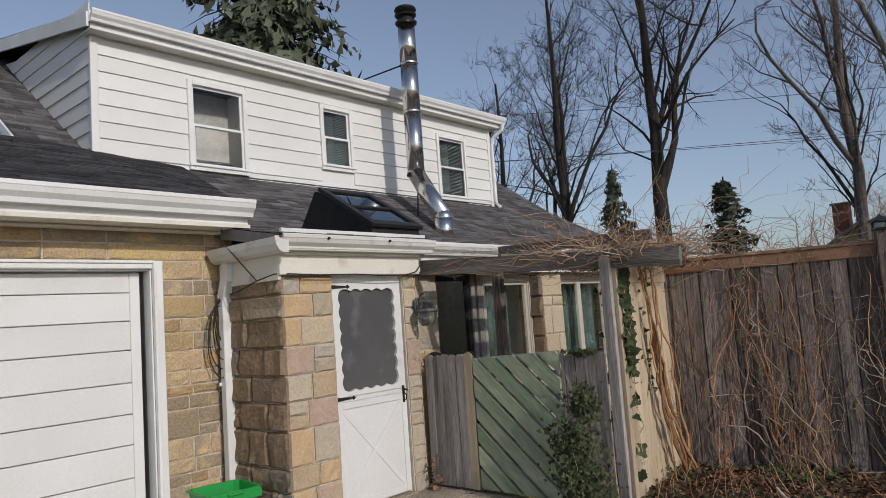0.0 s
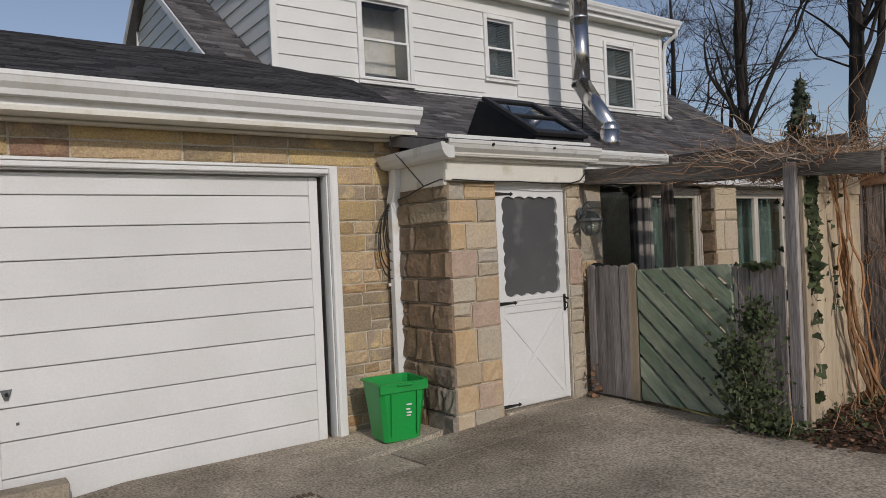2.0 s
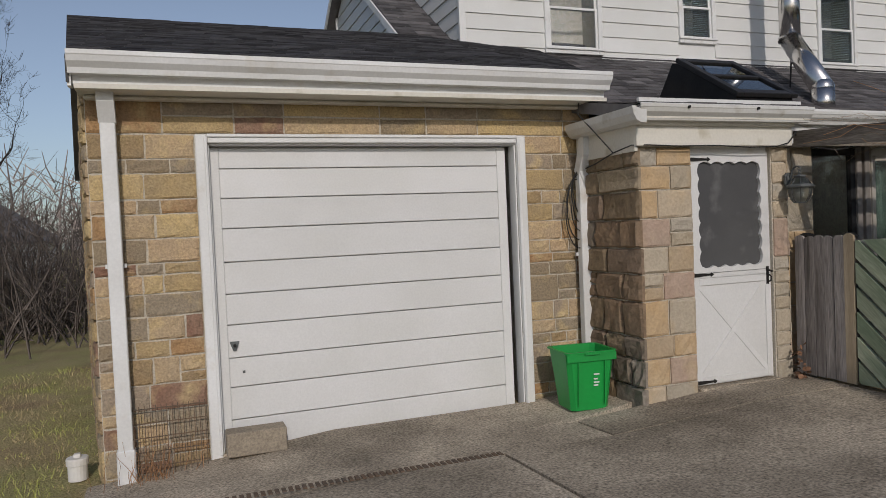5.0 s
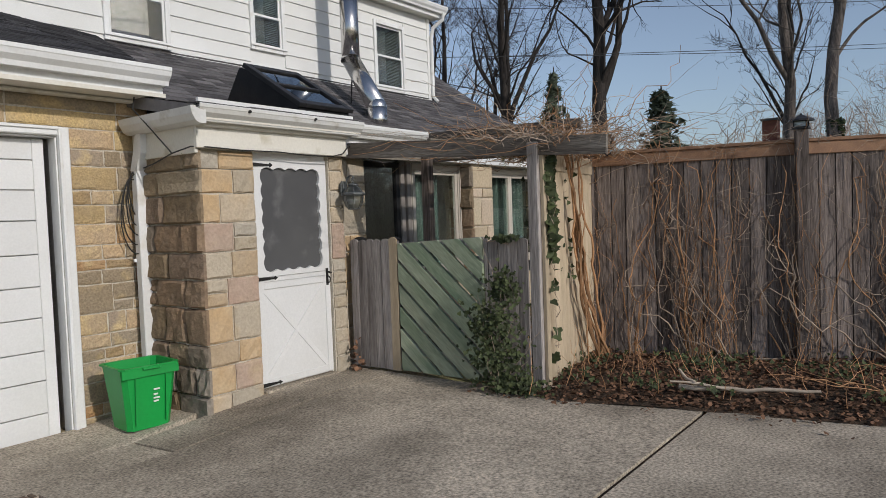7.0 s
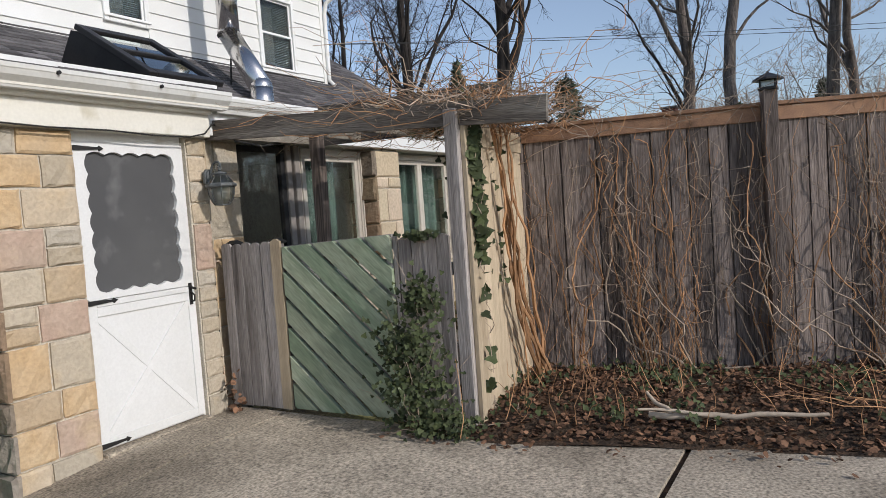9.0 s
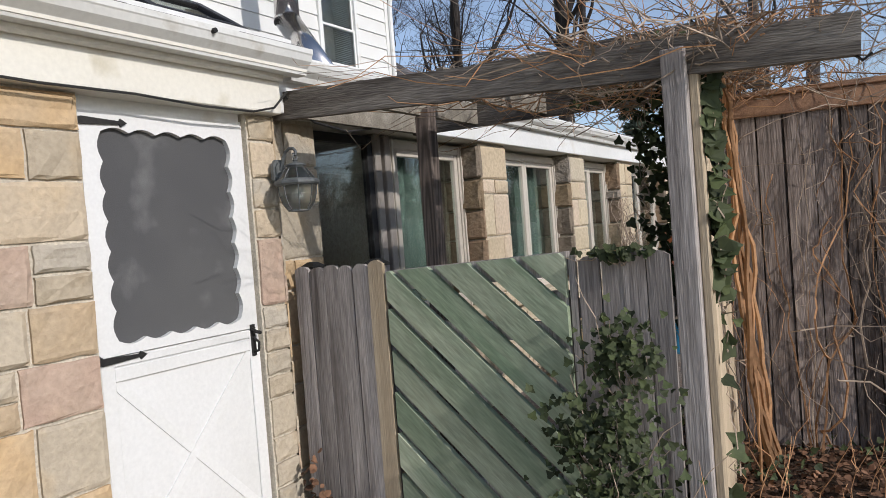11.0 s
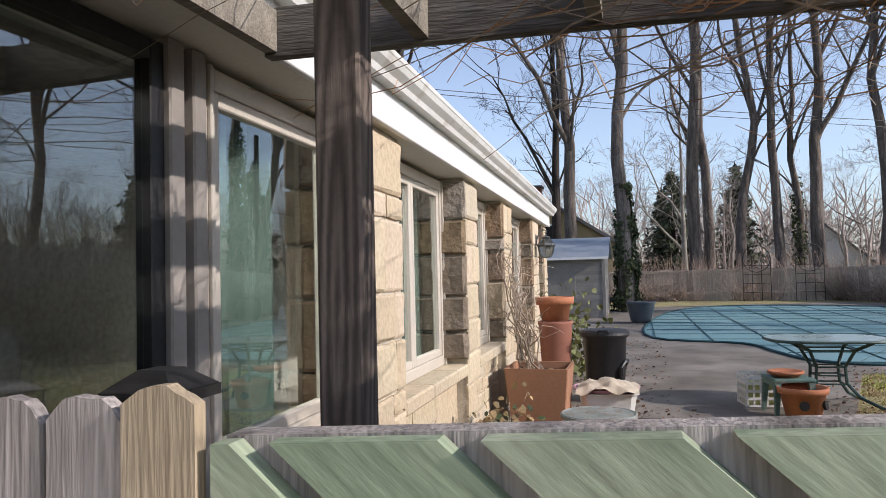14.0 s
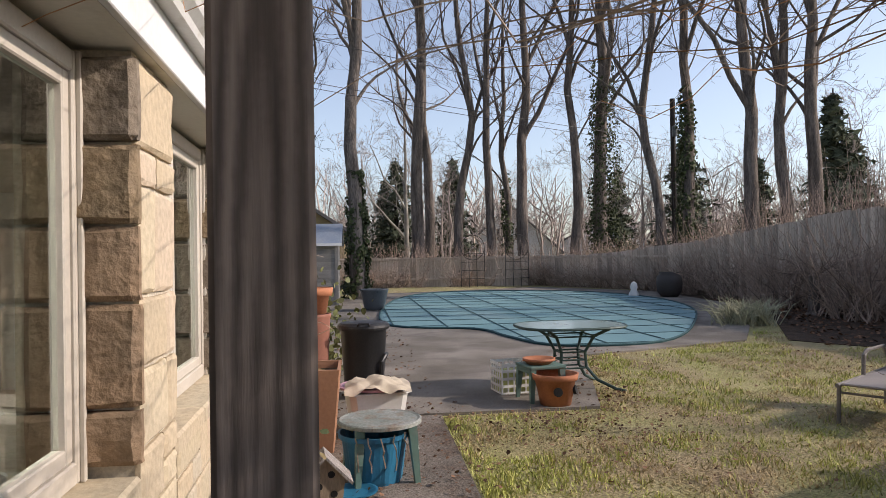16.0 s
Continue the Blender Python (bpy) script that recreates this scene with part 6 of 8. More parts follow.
bm = bm_new()
add_tube(bm, [(-0.05, -0.08, 4.15), (-0.42, -0.35, 3.15)], 0.014, 6)
part("strut", bm, IRON, flue)
bm = bm_new()
add_lathe(bm, [(R + 0.012, 0), (R + 0.02, 0.03), (R + 0.004, 0.05)], kn2 + Vector((0, 0, -0.04)), 24)
part("clamp", bm, IRON, flue)

skl = thing("skylight", "dark bronze framed roof skylight with glass panes", "skylight", (1.24, 0, 0))
side = [(0.70, 2.58), (0.70, 2.70), (1.55, 3.22), (1.66, 3.25), (1.95, 2.85)]
bm = bm_new()
add_prism(bm, side, "x", 0.0, 0.03)
part("side", bm, DARKMETAL, skl)
bm = bm_new()
add_prism(bm, side, "x", 0.72, 0.75)
part("side", bm, DARKMETAL, skl)
bm = bm_new()
add_box(bm, 0.03, 0.72, 0.70, 0.73, 2.55, 2.70)
part("front", bm, DARKMETAL, skl)
bm = bm_new()
add_prism(bm, [(1.62, 3.2), (1.66, 3.22), (1.95, 2.85), (1.9, 2.83)], "x", 0.03, 0.72)
part("back", bm, DARKMETAL, skl)
sl = math.degrees(math.atan2(3.22 - 2.70, 0.85))
for x0, x1, y0, y1 in ((-0.03, 0.06, -0.03, 1.04), (0.69, 0.78, -0.03, 1.04), (0.06, 0.69, -0.03, 0.07), (0.06, 0.69, 0.94, 1.04), (0.06, 0.69, 0.48, 0.53)):
    bm = bm_new()
    add_box(bm, x0, x1, y0, y1, 0.0, 0.05)
    bevel_all(bm, 0.006)
    o = part("frame", bm, DARKMETAL, skl)
    o.matrix_local = pose(0, 0.69, 2.70, sl)
for y0, y1 in ((0.07, 0.48), (0.53, 0.94)):
    bm = bm_new()
    add_box(bm, 0.06, 0.69, y0, y1, 0.02, 0.028)
    o = part("pane", bm, GLASS, skl)
    o.matrix_local = pose(0, 0.69, 2.70, sl)

# ---- things by the garage ----
binx = thing("recycling_bin", "bright green plastic recycling bin standing open", "bin", (-0.925, 0.30, drive_z(-0.92, 0.3) + 0.004), rz=-6)


def open_tub(name, parent, w0, d0, w1, d1, h, t, mat, lip=0.0, bev=0.02):
    """A tapering rectangular tub with walls of thickness t, open above."""
    bm = bm_new()
    rings = [(w0 / 2, d0 / 2, 0), (w1 / 2, d1 / 2, h)]
    if lip:
        rings += [(w1 / 2 + lip, d1 / 2 + lip, h), (w1 / 2 + lip, d1 / 2 + lip, h + 0.012), (w1 / 2 - t, d1 / 2 - t, h + 0.012)]
    else:
        rings += [(w1 / 2 - t, d1 / 2 - t, h)]
    rings += [(w0 / 2 - t, d0 / 2 - t, t)]
    vv = []
    for a, b, z in rings:
        c = min(bev, a * 0.3)
        vv.append([bm.verts.new(p) for p in ((-a + c, -b, z), (a - c, -b, z), (a, -b + c, z), (a, b - c, z), (a - c, b, z), (-a + c, b, z), (-a, b - c, z), (-a, -b + c, z))])
    for p, q in zip(vv, vv[1:]):
        for k in range(8):
            bm.faces.new((p[k], p[(k + 1) % 8], q[(k + 1) % 8], q[k]))
    bm.faces.new(vv[0][::-1]), bm.faces.new(vv[-1])
    return part(name, bm, mat, parent)


open_tub("body", binx, 0.34, 0.31, 0.44, 0.40, 0.49, 0.008, GREEN_PLASTIC, 0.018, 0.035)
boxpart("rim_skirt", GREEN_PLASTIC, binx, -0.225, 0.225, -0.214, -0.206, 0.42, 0.49, 0.003)
for x in (-0.12, 0.12):
    bm = bm_new()
    add_prism(bm, [(-0.185, 0.05), (-0.178, 0.05), (-0.205, 0.43), (-0.214, 0.43)], "x", x - 0.006, x + 0.006)
    part("rib", bm, GREEN_PLASTIC, binx)
for z, w in ((0.30, 0.05), (0.26, 0.035), (0.23, 0.05), (0.205, 0.04)):
    bm = bm_new()
    y = -0.162 - 0.102 * z
    add_box(bm, 0.02, 0.02 + w, y - 0.003, y - 0.001 + 0.004, z, z + 0.012)
    part("printed_mark", bm, WHITE_PLASTIC, binx, "faint white printed mark")
boxpart("handle", GREEN_PLASTIC, binx, -0.07, 0.07, -0.236, -0.218, 0.475, 0.495, 0.004)

blk = thing("concrete_block", "tan concrete block lying before the garage door", "block", (-3.64, 0.66, drive_z(-3.6, 0.66) + 0.004))
boxpart("block", CINDER, blk, -0.225, 0.225, -0.09, 0.09, 0, 0.185, 0.008)
# wire rack against the wall
rack = thing("wire_rack", "rusty wire rack leaning on the stone wall", "rack", (-4.28, 0.68, -0.32))
for i in range(15):
    bm = bm_new()
    x = -0.27 + i * 0.039
    add_tube(bm, [(x, -0.02, 0.0), (x, 0.05, 0.58)], 0.004, 4)
    part("wire", bm, RUST, rack)
for j in range(6):
    bm = bm_new()
    z = 0.03 + j * 0.105
    add_tube(bm, [(-0.28, -0.022 + 0.07 * z / 0.58, z), (0.29, -0.022 + 0.07 * z / 0.58, z)], 0.005, 4)
    part("cross_wire", bm, RUST, rack)
r = rng_of(91)
wd = Soup()
for i in range(60):
    a = Vector((-4.4 + r.gauss(0, 0.14), 0.62 + r.gauss(0, 0.05), -0.33))
    wd.tube(wander(a, a + Vector((r.gauss(0, 0.08), r.gauss(0, 0.05), r.uniform(0.1, 0.4))), 4, 0.04, r), [0.003 - 0.0005 * k for k in range(5)], 3)
tagged(new("dry_weeds", wd.mesh("dry_weeds", VINE)), "dry weeds at the wall's foot", "weeds", kind="stuff")
pt = thing("cleanout_cap", "white plastic pipe cap in the grass", "pipe cap", (-4.98, 1.35, -0.40))
bm = bm_new()
add_lathe(bm, [(0.075, 0), (0.075, 0.12), (0.085, 0.125), (0.085, 0.17), (0.08, 0.18)], sides=20)
part("pipe", bm, WHITE_PLASTIC, pt)
boxpart("plug", WHITE_PLASTIC, pt, -0.025, 0.025, -0.025, 0.025, 0.18, 0.21, 0.004)
# coiled cable on a hook beside the downspout
cab = thing("cable_coil", "coiled black cable hung on the wall", "cable", (-0.62, 0.71, 1.95))
for i in range(5):
    bm = bm_new()
    rx, rz_, c = 0.075 + 0.012 * i, 0.20 + 0.03 * i, -0.18 - 0.05 * i
    add_tube(bm, [(rx * math.cos(a) - 0.01 * i, 0.008 * math.sin(3 * a + i) - 0.012 * (i % 3), c + rz_ * math.sin(a)) for a in lin(0, 2 * math.pi, 22)], 0.0055, 5, False)
    part("loop", bm, CABLE, cab)
bm = bm_new()
add_tube(bm, [(0.0, -0.01, 0.0), (0.02, -0.02, -0.35), (0.05, -0.02, -0.62), (0.09, -0.01, -0.66)], 0.005, 5)
part("loose_end", bm, CABLE, cab)
bm = bm_new()
add_box(bm, -0.01, 0.035, -0.035, -0.02, -0.02, 0.05)
part("plug", bm, WHITE_PLASTIC, cab)
wire = thing("eave_wire", "black wire strung along the porch eave", "wire", (0, 0, 0))
bm = bm_new()
add_tube(bm, [(-0.58, 0.68, 1.98), (-0.64, 0.4, 2.0), (-0.66, 0.1, 2.06), (-0.62, -0.10, 2.10), (-0.50, -0.165, 2.095), (-0.2, -0.17, 2.085), (0.2, -0.17, 2.09), (0.55, -0.17, 2.075), (0.85, -0.17, 2.08), (0.98, -0.18, 2.11), (1.10, -0.16, 2.21), (1.16, -0.10, 2.22)], 0.006, 5)
part("strand", bm, CABLE, wire)
bm = bm_new()
add_tube(bm, [(-0.66, 0.1, 2.06), (-0.72, 0.2, 2.2), (-0.74, 0.5, 2.45), (-0.66, 0.6, 2.6)], 0.006, 5)
part("strand", bm, CABLE, wire)
bm = bm_new()
add_tube(bm, [(1.16, -0.09, 2.2), (1.4, -0.06, 2.09), (1.7, -0.05, 2.06), (1.95, -0.04, 2.10)], 0.008, 5)
part("strand", bm, CABLE, wire)


# ---- yard: things along the sunroom wall ----
YZ = -0.068


def lathe_pot(name, label, category, at, prof, mat, sides=28, group=""):
    ob = thing(name, label, category, at, group)
    bm = bm_new()
    add_lathe(bm, prof, sides=sides)
    part("body", bm, mat, ob, smooth=False)
    for p in ob.children:
        p.data.polygons.foreach_set("use_smooth", [len(q.vertices) == 4 for q in p.data.polygons])
    return ob


def pot_profile(r0, r1, h, rim, t=0.015):
    return [(r0, 0), (r1 * 0.97, h - rim), (r1 * 1.06, h - rim), (r1 * 1.10, h), (r1 * 1.10 - t, h), (r1 * 0.97 - t, h - rim), (r0 * 0.9, t + h * 0.55)]


TALLX, TALLY = 8.75, -0.16
lathe_pot("tall_planter", "tall dull red clay planter on the path", "planter", (TALLX, TALLY, YZ), [(0.14, 0), (0.145, 0.02), (0.19, 0.88), (0.20, 0.90), (0.20, 0.93), (0.18, 0.93), (0.17, 0.7)], TERRA_DULL)
lathe_pot("terracotta_pot", "orange terracotta pot standing in the tall planter", "pot", (TALLX, TALLY, YZ + 0.931), [(0.15, 0), (0.185, 0.19), (0.215, 0.19), (0.225, 0.275), (0.205, 0.275), (0.175, 0.18), (0.13, 0.15)], TERRA)
pl = thing("planter_box", "square tan clay planter box with dry stems", "planter", (6.95, -0.22, YZ))
open_tub("body", pl, 0.44, 0.44, 0.56, 0.56, 0.65, 0.025, PLANTER, 0.0, 0.01)
bm = bm_new()
add_box(bm, -0.24, 0.24, -0.24, 0.24, 0.55, 0.59)
part("soil", bm, SOIL, pl)
r = rng_of(201)
st, lv = Soup(), Soup()
for i in range(19):
    a = Vector((-0.1 + r.gauss(0, 0.05), 0.05 + r.gauss(0, 0.05), 0.53))
    b = Vector((r.gauss(0.15, 0.25), 0.28 + r.uniform(-0.05, 0.05), r.uniform(1.0, 1.85)))
    pts = wander(a, b, 10, 0.16, r)
    st.tube(pts, [0.0105 * (1 - 0.6 * k / 10) for k in range(11)], 4)
    for j in range(3):
        q = pts[r.randrange(4, 11)]
        st.tube(wander(q, q + Vector((r.gauss(0.15, 0.25), r.gauss(-0.08, 0.14), r.gauss(0.1, 0.2))), 6, 0.09, r), [0.0045 * (1 - 0.6 * k / 6) for k in range(7)], 3)
for i in range(40):
    lv.leaf((r.uniform(-0.2, 0.25), r.uniform(-0.2, 0.2), 0.55 + r.uniform(0, 0.06)), r.uniform(0.04, 0.07), r)
soup_part("climbing_stem", st, VINE_GREY, pl, stuff=True)
soup_part("dry_foliage", lv, DRYLEAF, pl, stuff=True)

bin2 = lathe_pot("trash_can", "black plastic trash can with domed lid", "trash can", (8.9, -0.70, YZ), [(0.20, 0), (0.205, 0.02), (0.25, 0.74), (0.265, 0.75)], BLACK_PLASTIC, 32)
bm = bm_new()
add_lathe(bm, [(0.275, 0.74), (0.285, 0.765), (0.28, 0.79), (0.25, 0.815), (0.23, 0.81), (0.12, 0.825), (0.02, 0.83)], sides=32)
part("lid", bm, BLACK_PLASTIC, bin2)
bm = bm_new()
add_tube(bm, [(-0.27, -0.06, 0.80), (-0.31, -0.05, 0.82), (-0.31, 0.05, 0.82), (-0.27, 0.06, 0.80)], 0.014, 6)
part("lid_handle", bm, BLACK_PLASTIC, bin2)
bm = bm_new()
add_tube(bm, [(-0.16, -0.17, 0.18), (-0.19, -0.19, 0.40), (-0.12, -0.225, 0.46), (0.05, -0.25, 0.46), (0.14, -0.21, 0.36), (0.15, -0.18, 0.12)], 0.022, 6)
part("side_moulding", bm, BLACK_PLASTIC, bin2)

tub = thing("laundry_tub", "white and pink plastic tub heaped with beige cloth", "tub", (7.38, -0.78, YZ), rz=8)
open_tub("body", tub, 0.42, 0.40, 0.52, 0.50, 0.36, 0.012, WHITE_PLASTIC, 0.02, 0.05)
bm = bm_new()
add_lathe(bm, [(0.28, 0.375), (0.31, 0.38), (0.315, 0.40), (0.29, 0.405), (0.27, 0.39)], (0.03, 0, 0), 28)
part("pink_rim", bm, PINK_PLASTIC, tub, "pink plastic basin rim")
for i, z in enumerate((0.05, 0.12, 0.19)):
    boxpart("rib", WHITE_PLASTIC, tub, -0.235 - 0.02 * i, -0.222 - 0.02 * i, -0.19, 0.19, z, z + 0.03, 0.003)
cl = thing("cloth", "crumpled beige canvas cloth in the tub", "cloth", (7.32, -0.80, YZ + 0.40))
bm = bm_new()
n = 22
vs = [[None] * (n + 1) for _ in range(n + 1)]
for i in range(n + 1):
    for j in range(n + 1):
        x, y = -0.27 + 0.5 * i / n, -0.28 + 0.56 * j / n
        q = math.hypot(x, y)
        z = 0.10 * max(0, 1 - q / 0.34) + 0.05 * noise.noise((x * 7, y * 7, 1)) + 0.03 * noise.noise((x * 16, y * 16, 4)) - 0.25 * max(0, q - 0.27)
        vs[i][j] = bm.verts.new((x, y, z))
for i in range(n):
    for j in range(n):
        bm.faces.new((vs[i][j], vs[i + 1][j], vs[i + 1][j + 1], vs[i][j + 1]))
part("fold", bm, CLOTH, cl, smooth=True)

bk = thing("bucket", "ribbed blue plastic bucket under the side table", "bucket", (6.02, -0.74, YZ))
bm = bm_new()
sd = 40
rings = []
for rr_, z in ((0.185, 0), (0.19, 0.02), (0.225, 0.30), (0.245, 0.30), (0.25, 0.33), (0.235, 0.33), (0.215, 0.28), (0.18, 0.03)):
    rings.append([bm.verts.new(((rr_ - (0.006 if k % 4 < 2 and z < 0.3 else 0)) * math.cos(2 * math.pi * k / sd), (rr_ - (0.006 if k % 4 < 2 and z < 0.3 else 0)) * math.sin(2 * math.pi * k / sd), z)) for k in range(sd)])
for a, b in zip(rings, rings[1:]):
    for k in range(sd):
        bm.faces.new((a[k], a[(k + 1) % sd], b[(k + 1) % sd], b[k]))
bm.faces.new(rings[0][::-1]), bm.faces.new(rings[-1])
part("body", bm, BLUE_PLASTIC, bk)
bm = bm_new()
add_tube(bm, [(0.05, -0.245, 0.27), (0.05, -0.29, 0.24), (0.05, -0.30, 0.18), (0.05, -0.25, 0.15)], 0.012, 6)
part("rope_handle", bm, WHITE_PLASTIC, bk, "white rope handle")
for k in range(5):
    a = 2.6 + k * 0.35
    bm = bm_new()
    add_tube(bm, wander((0.26 * math.cos(a), 0.26 * math.sin(a), 0.34), (0.25 * math.cos(a + 0.1), 0.25 * math.sin(a + 0.1), 0.12), 5, 0.03, r), 0.006, 4)
    part("dry_stem", bm, VINE_GREY, bk)


def side_table(name, label, at, w, h, mat, round_top, rz=0):
    ob = thing(name, label, "table", at, "", "", rz)
    bm = bm_new()
    if round_top:
        add_lathe(bm, [(w / 2 - 0.012, h - 0.035), (w / 2, h - 0.03), (w / 2, h - 0.008), (w / 2 - 0.012, h), (w / 2 - 0.03, h - 0.006), (0.01, h - 0.006)], sides=32)
    else:
        add_box(bm, -w / 2, w / 2, -w / 2, w / 2, h - 0.035, h)
        bevel_all(bm, 0.012, 2)
    part("tabletop", bm, SAGE_WORN if round_top else mat, ob)
    for k in range(4):
        a = math.pi / 4 + k * math.pi / 2
        x, y = math.cos(a) * w * (0.46 if round_top else 0.6), math.sin(a) * w * (0.46 if round_top else 0.6)
        bm = bm_new()
        m0 = 0.03
        poly = [bm.verts.new((x * 1.08 + dx * 0.6, y * 1.08 + dy * 0.6, 0)) for dx, dy in ((-m0, -m0), (m0, -m0), (m0, m0), (-m0, m0))]
        top = [bm.verts.new((x * 0.94 + dx, y * 0.94 + dy, h - 0.03)) for dx, dy in ((-m0, -m0), (m0, -m0), (m0, m0), (-m0, m0))]
        bm.faces.new(poly[::-1]), bm.faces.new(top)
        for q in range(4):
            bm.faces.new((poly[q], poly[(q + 1) % 4], top[(q + 1) % 4], top[q]))
        part("leg", bm, mat, ob)
    if not round_top:
        for q in ((-w / 2 + 0.02, w / 2 - 0.02, -w / 2 + 0.005, -w / 2 + 0.02), (-w / 2 + 0.02, w / 2 - 0.02, w / 2 - 0.02, w / 2 - 0.005)):
            boxpart("apron", mat, ob, *q, h - 0.075, h - 0.036)
    return ob


side_table("side_table", "round sage plastic side table strewn with leaves", (6.05, -0.78, YZ), 0.58, 0.41, SAGE_PLASTIC, True, 12)
bh = thing("birdhouse", "small weathered wooden birdhouse on the ground", "birdhouse", (5.62, -0.42, YZ), rz=6)
bm = bm_new()
add_prism(bm, [(-0.10, 0), (0.10, 0), (0.12, 0.16), (0.0, 0.29), (-0.12, 0.16)], "x", -0.09, 0.09)
part("box", bm, BIRDWOOD, bh)
for s in (1, -1):
    bm = bm_new()
    add_prism(bm, [(0, 0.292), (s * 0.16, 0.125), (s * 0.168, 0.14), (0, 0.312)], "x", -0.12, 0.12)
    part("roof_board", bm, WOOD_OLD, bh)
# black discs on the closed front stand in for the dark entrance holes
for y, z in ((-0.035, 0.19), (0.04, 0.12), (-0.05, 0.07)):
    bm = bm_new()
    add_tube(bm, [(-0.0925, y, z), (-0.0905, y, z)], 0.022, 12)
    part("entrance_hole", bm, IRON, bh)
bm = bm_new()
add_lathe(bm, [(0.10, 0), (0.15, 0.02), (0.155, 0.03), (0.14, 0.03), (0.09, 0.012)], sides=24)
dish = thing("dish", "blue plant saucer beside the bucket", "saucer", (5.72, -0.60, YZ))
part("body", bm, BLUE_PLASTIC, dish)
# leafy shrub against the wall
sh = thing("hydrangea", "yellowing leafy shrub with dry leaves at the wall", "shrub", (5.15, 0.0, YZ))
r = rng_of(203)
st, lv, lg = Soup(), Soup(), Soup()
for i in range(64):
    a = Vector((r.uniform(-0.6, 0.65), r.gauss(-0.03, 0.03), 0))
    e = a + Vector((r.gauss(0, 0.12), -abs(r.gauss(0.10, 0.10)), r.uniform(0.14, 0.34) + 0.22 * clamp01(a.x / 0.5)))
    st.tube(wander(a, e, 5, 0.05, r), [0.005 - 0.0006 * k for k in range(6)], 3)
    for j in range(13):
        p = a.lerp(e, r.uniform(0.3, 1.05)) + Vector((r.gauss(0, 0.06), r.gauss(0, 0.06), r.gauss(0, 0.05)))
        (lv if r.random() < 0.88 else lg).leaf(p, r.uniform(0.035, 0.068), r, facing=Vector((-0.5, -0.5, 0.6)))
soup_part("stem", st, VINE_GREY, sh, stuff=True)
soup_part("dry_foliage", lv, DRYLEAF, sh, stuff=True)
soup_part("green_foliage", lg, IVY, sh, stuff=True)
sh2 = thing("shrub", "small green shrub behind the tall planter", "shrub", (10.6, -0.25, YZ))
lv = Soup()
for i in range(420):
    lv.leaf((r.gauss(0, 0.3), r.gauss(0, 0.25), abs(r.gauss(0.45, 0.38))), r.uniform(0.05, 0.1), r)
soup_part("foliage", lv, mk("olive shrub leaf", (0.10, 0.12, 0.04), (0.15, 0.15, 0.06), 4, 20, 0.7, 0.2, spread=0.4, island=True), sh2, stuff=True)

# ---- patio furniture ----
tb = thing("patio_table", "oval glass patio table with curved green legs", "table", (8.98, -3.03, PATIO_Z - 0.02), rz=4)
bm = bm_new()
prof = []
for k in range(40):
    a = 2 * math.pi * k / 40
    c, s = math.cos(a), math.sin(a)
    prof.append((0.50 * math.copysign(abs(c) ** 0.7, c), 0.60 * math.copysign(abs(s) ** 0.7, s)))
lo, hi = [bm.verts.new((x, y, 0.712)) for x, y in prof], [bm.verts.new((x, y, 0.722)) for x, y in prof]
bm.faces.new(lo[::-1]), bm.faces.new(hi)
for k in range(40):
    bm.faces.new((lo[k], lo[(k + 1) % 40], hi[(k + 1) % 40], hi[k]))
part("glass_top", bm, TABLE_TOP, tb)
bm = bm_new()
add_tube(bm, [(x * 1.01, y * 1.01, 0.713) for x, y in prof + prof[:1]], 0.016, 6, False)
part("rim", bm, TABLE_GREEN, tb)
for sx in (-1, 1):
    for sy in (-1, 1):
        bm = bm_new()
        add_tube(bm, [(sx * 0.30, sy * 0.36, 0.69), (sx * 0.18, sy * 0.22, 0.60), (sx * 0.11, sy * 0.14, 0.42), (sx * 0.11, sy * 0.15, 0.25), (sx * 0.19, sy * 0.25, 0.11), (sx * 0.34, sy * 0.40, 0.03), (sx * 0.42, sy * 0.48, 0.012)], 0.018, 7)
        part("leg", bm, TABLE_GREEN, tb)
for z, s in ((0.60, 0.2), (0.42, 0.12), (0.33, 0.11), (0.24, 0.12)):
    bm = bm_new()
    add_tube(bm, [(s, s * 1.2, z), (-s, s * 1.2, z), (-s, -s * 1.2, z), (s, -s * 1.2, z), (s, s * 1.2, z)], 0.010, 5)
    part("brace", bm, TABLE_GREEN, tb)
side_table("plastic_stool", "low square sage plastic table", (8.35, -2.52, PATIO_Z - 0.01), 0.40, 0.38, SAGE_PLASTIC, False, 10)
lathe_pot("saucer", "stacked terracotta saucers on the plastic stool", "saucer", (8.33, -2.50, PATIO_Z + 0.371), [(0.12, 0), (0.16, 0.035), (0.17, 0.035), (0.17, 0.06), (0.155, 0.06), (0.11, 0.02)], TERRA)
lathe_pot("strawberry_pot", "terracotta strawberry pot with side openings", "pot", (8.08, -2.60, PATIO_Z - 0.02), [(0.15, 0), (0.205, 0.27), (0.225, 0.27), (0.235, 0.33), (0.215, 0.33), (0.19, 0.25), (0.14, 0.1)], TERRA)
# the side openings are black discs; their inner shade is only colour
for a in (3.0, 4.2):
    bm = bm_new()
    cxp, cyp = 0.195 * math.cos(a), 0.195 * math.sin(a)
    add_tube(bm, [(cxp * 0.95, cyp * 0.95, 0.17), (cxp * 1.09, cyp * 1.09, 0.175)], 0.045, 12)
    part("pocket", bm, IRON, bpy.data.objects["strawberry_pot"], "black disc for the dark of a side opening")
crate = thing("wire_crate", "white plastic lattice crate with papers", "crate", (8.85, -2.32, PATIO_Z - 0.01), rz=8)
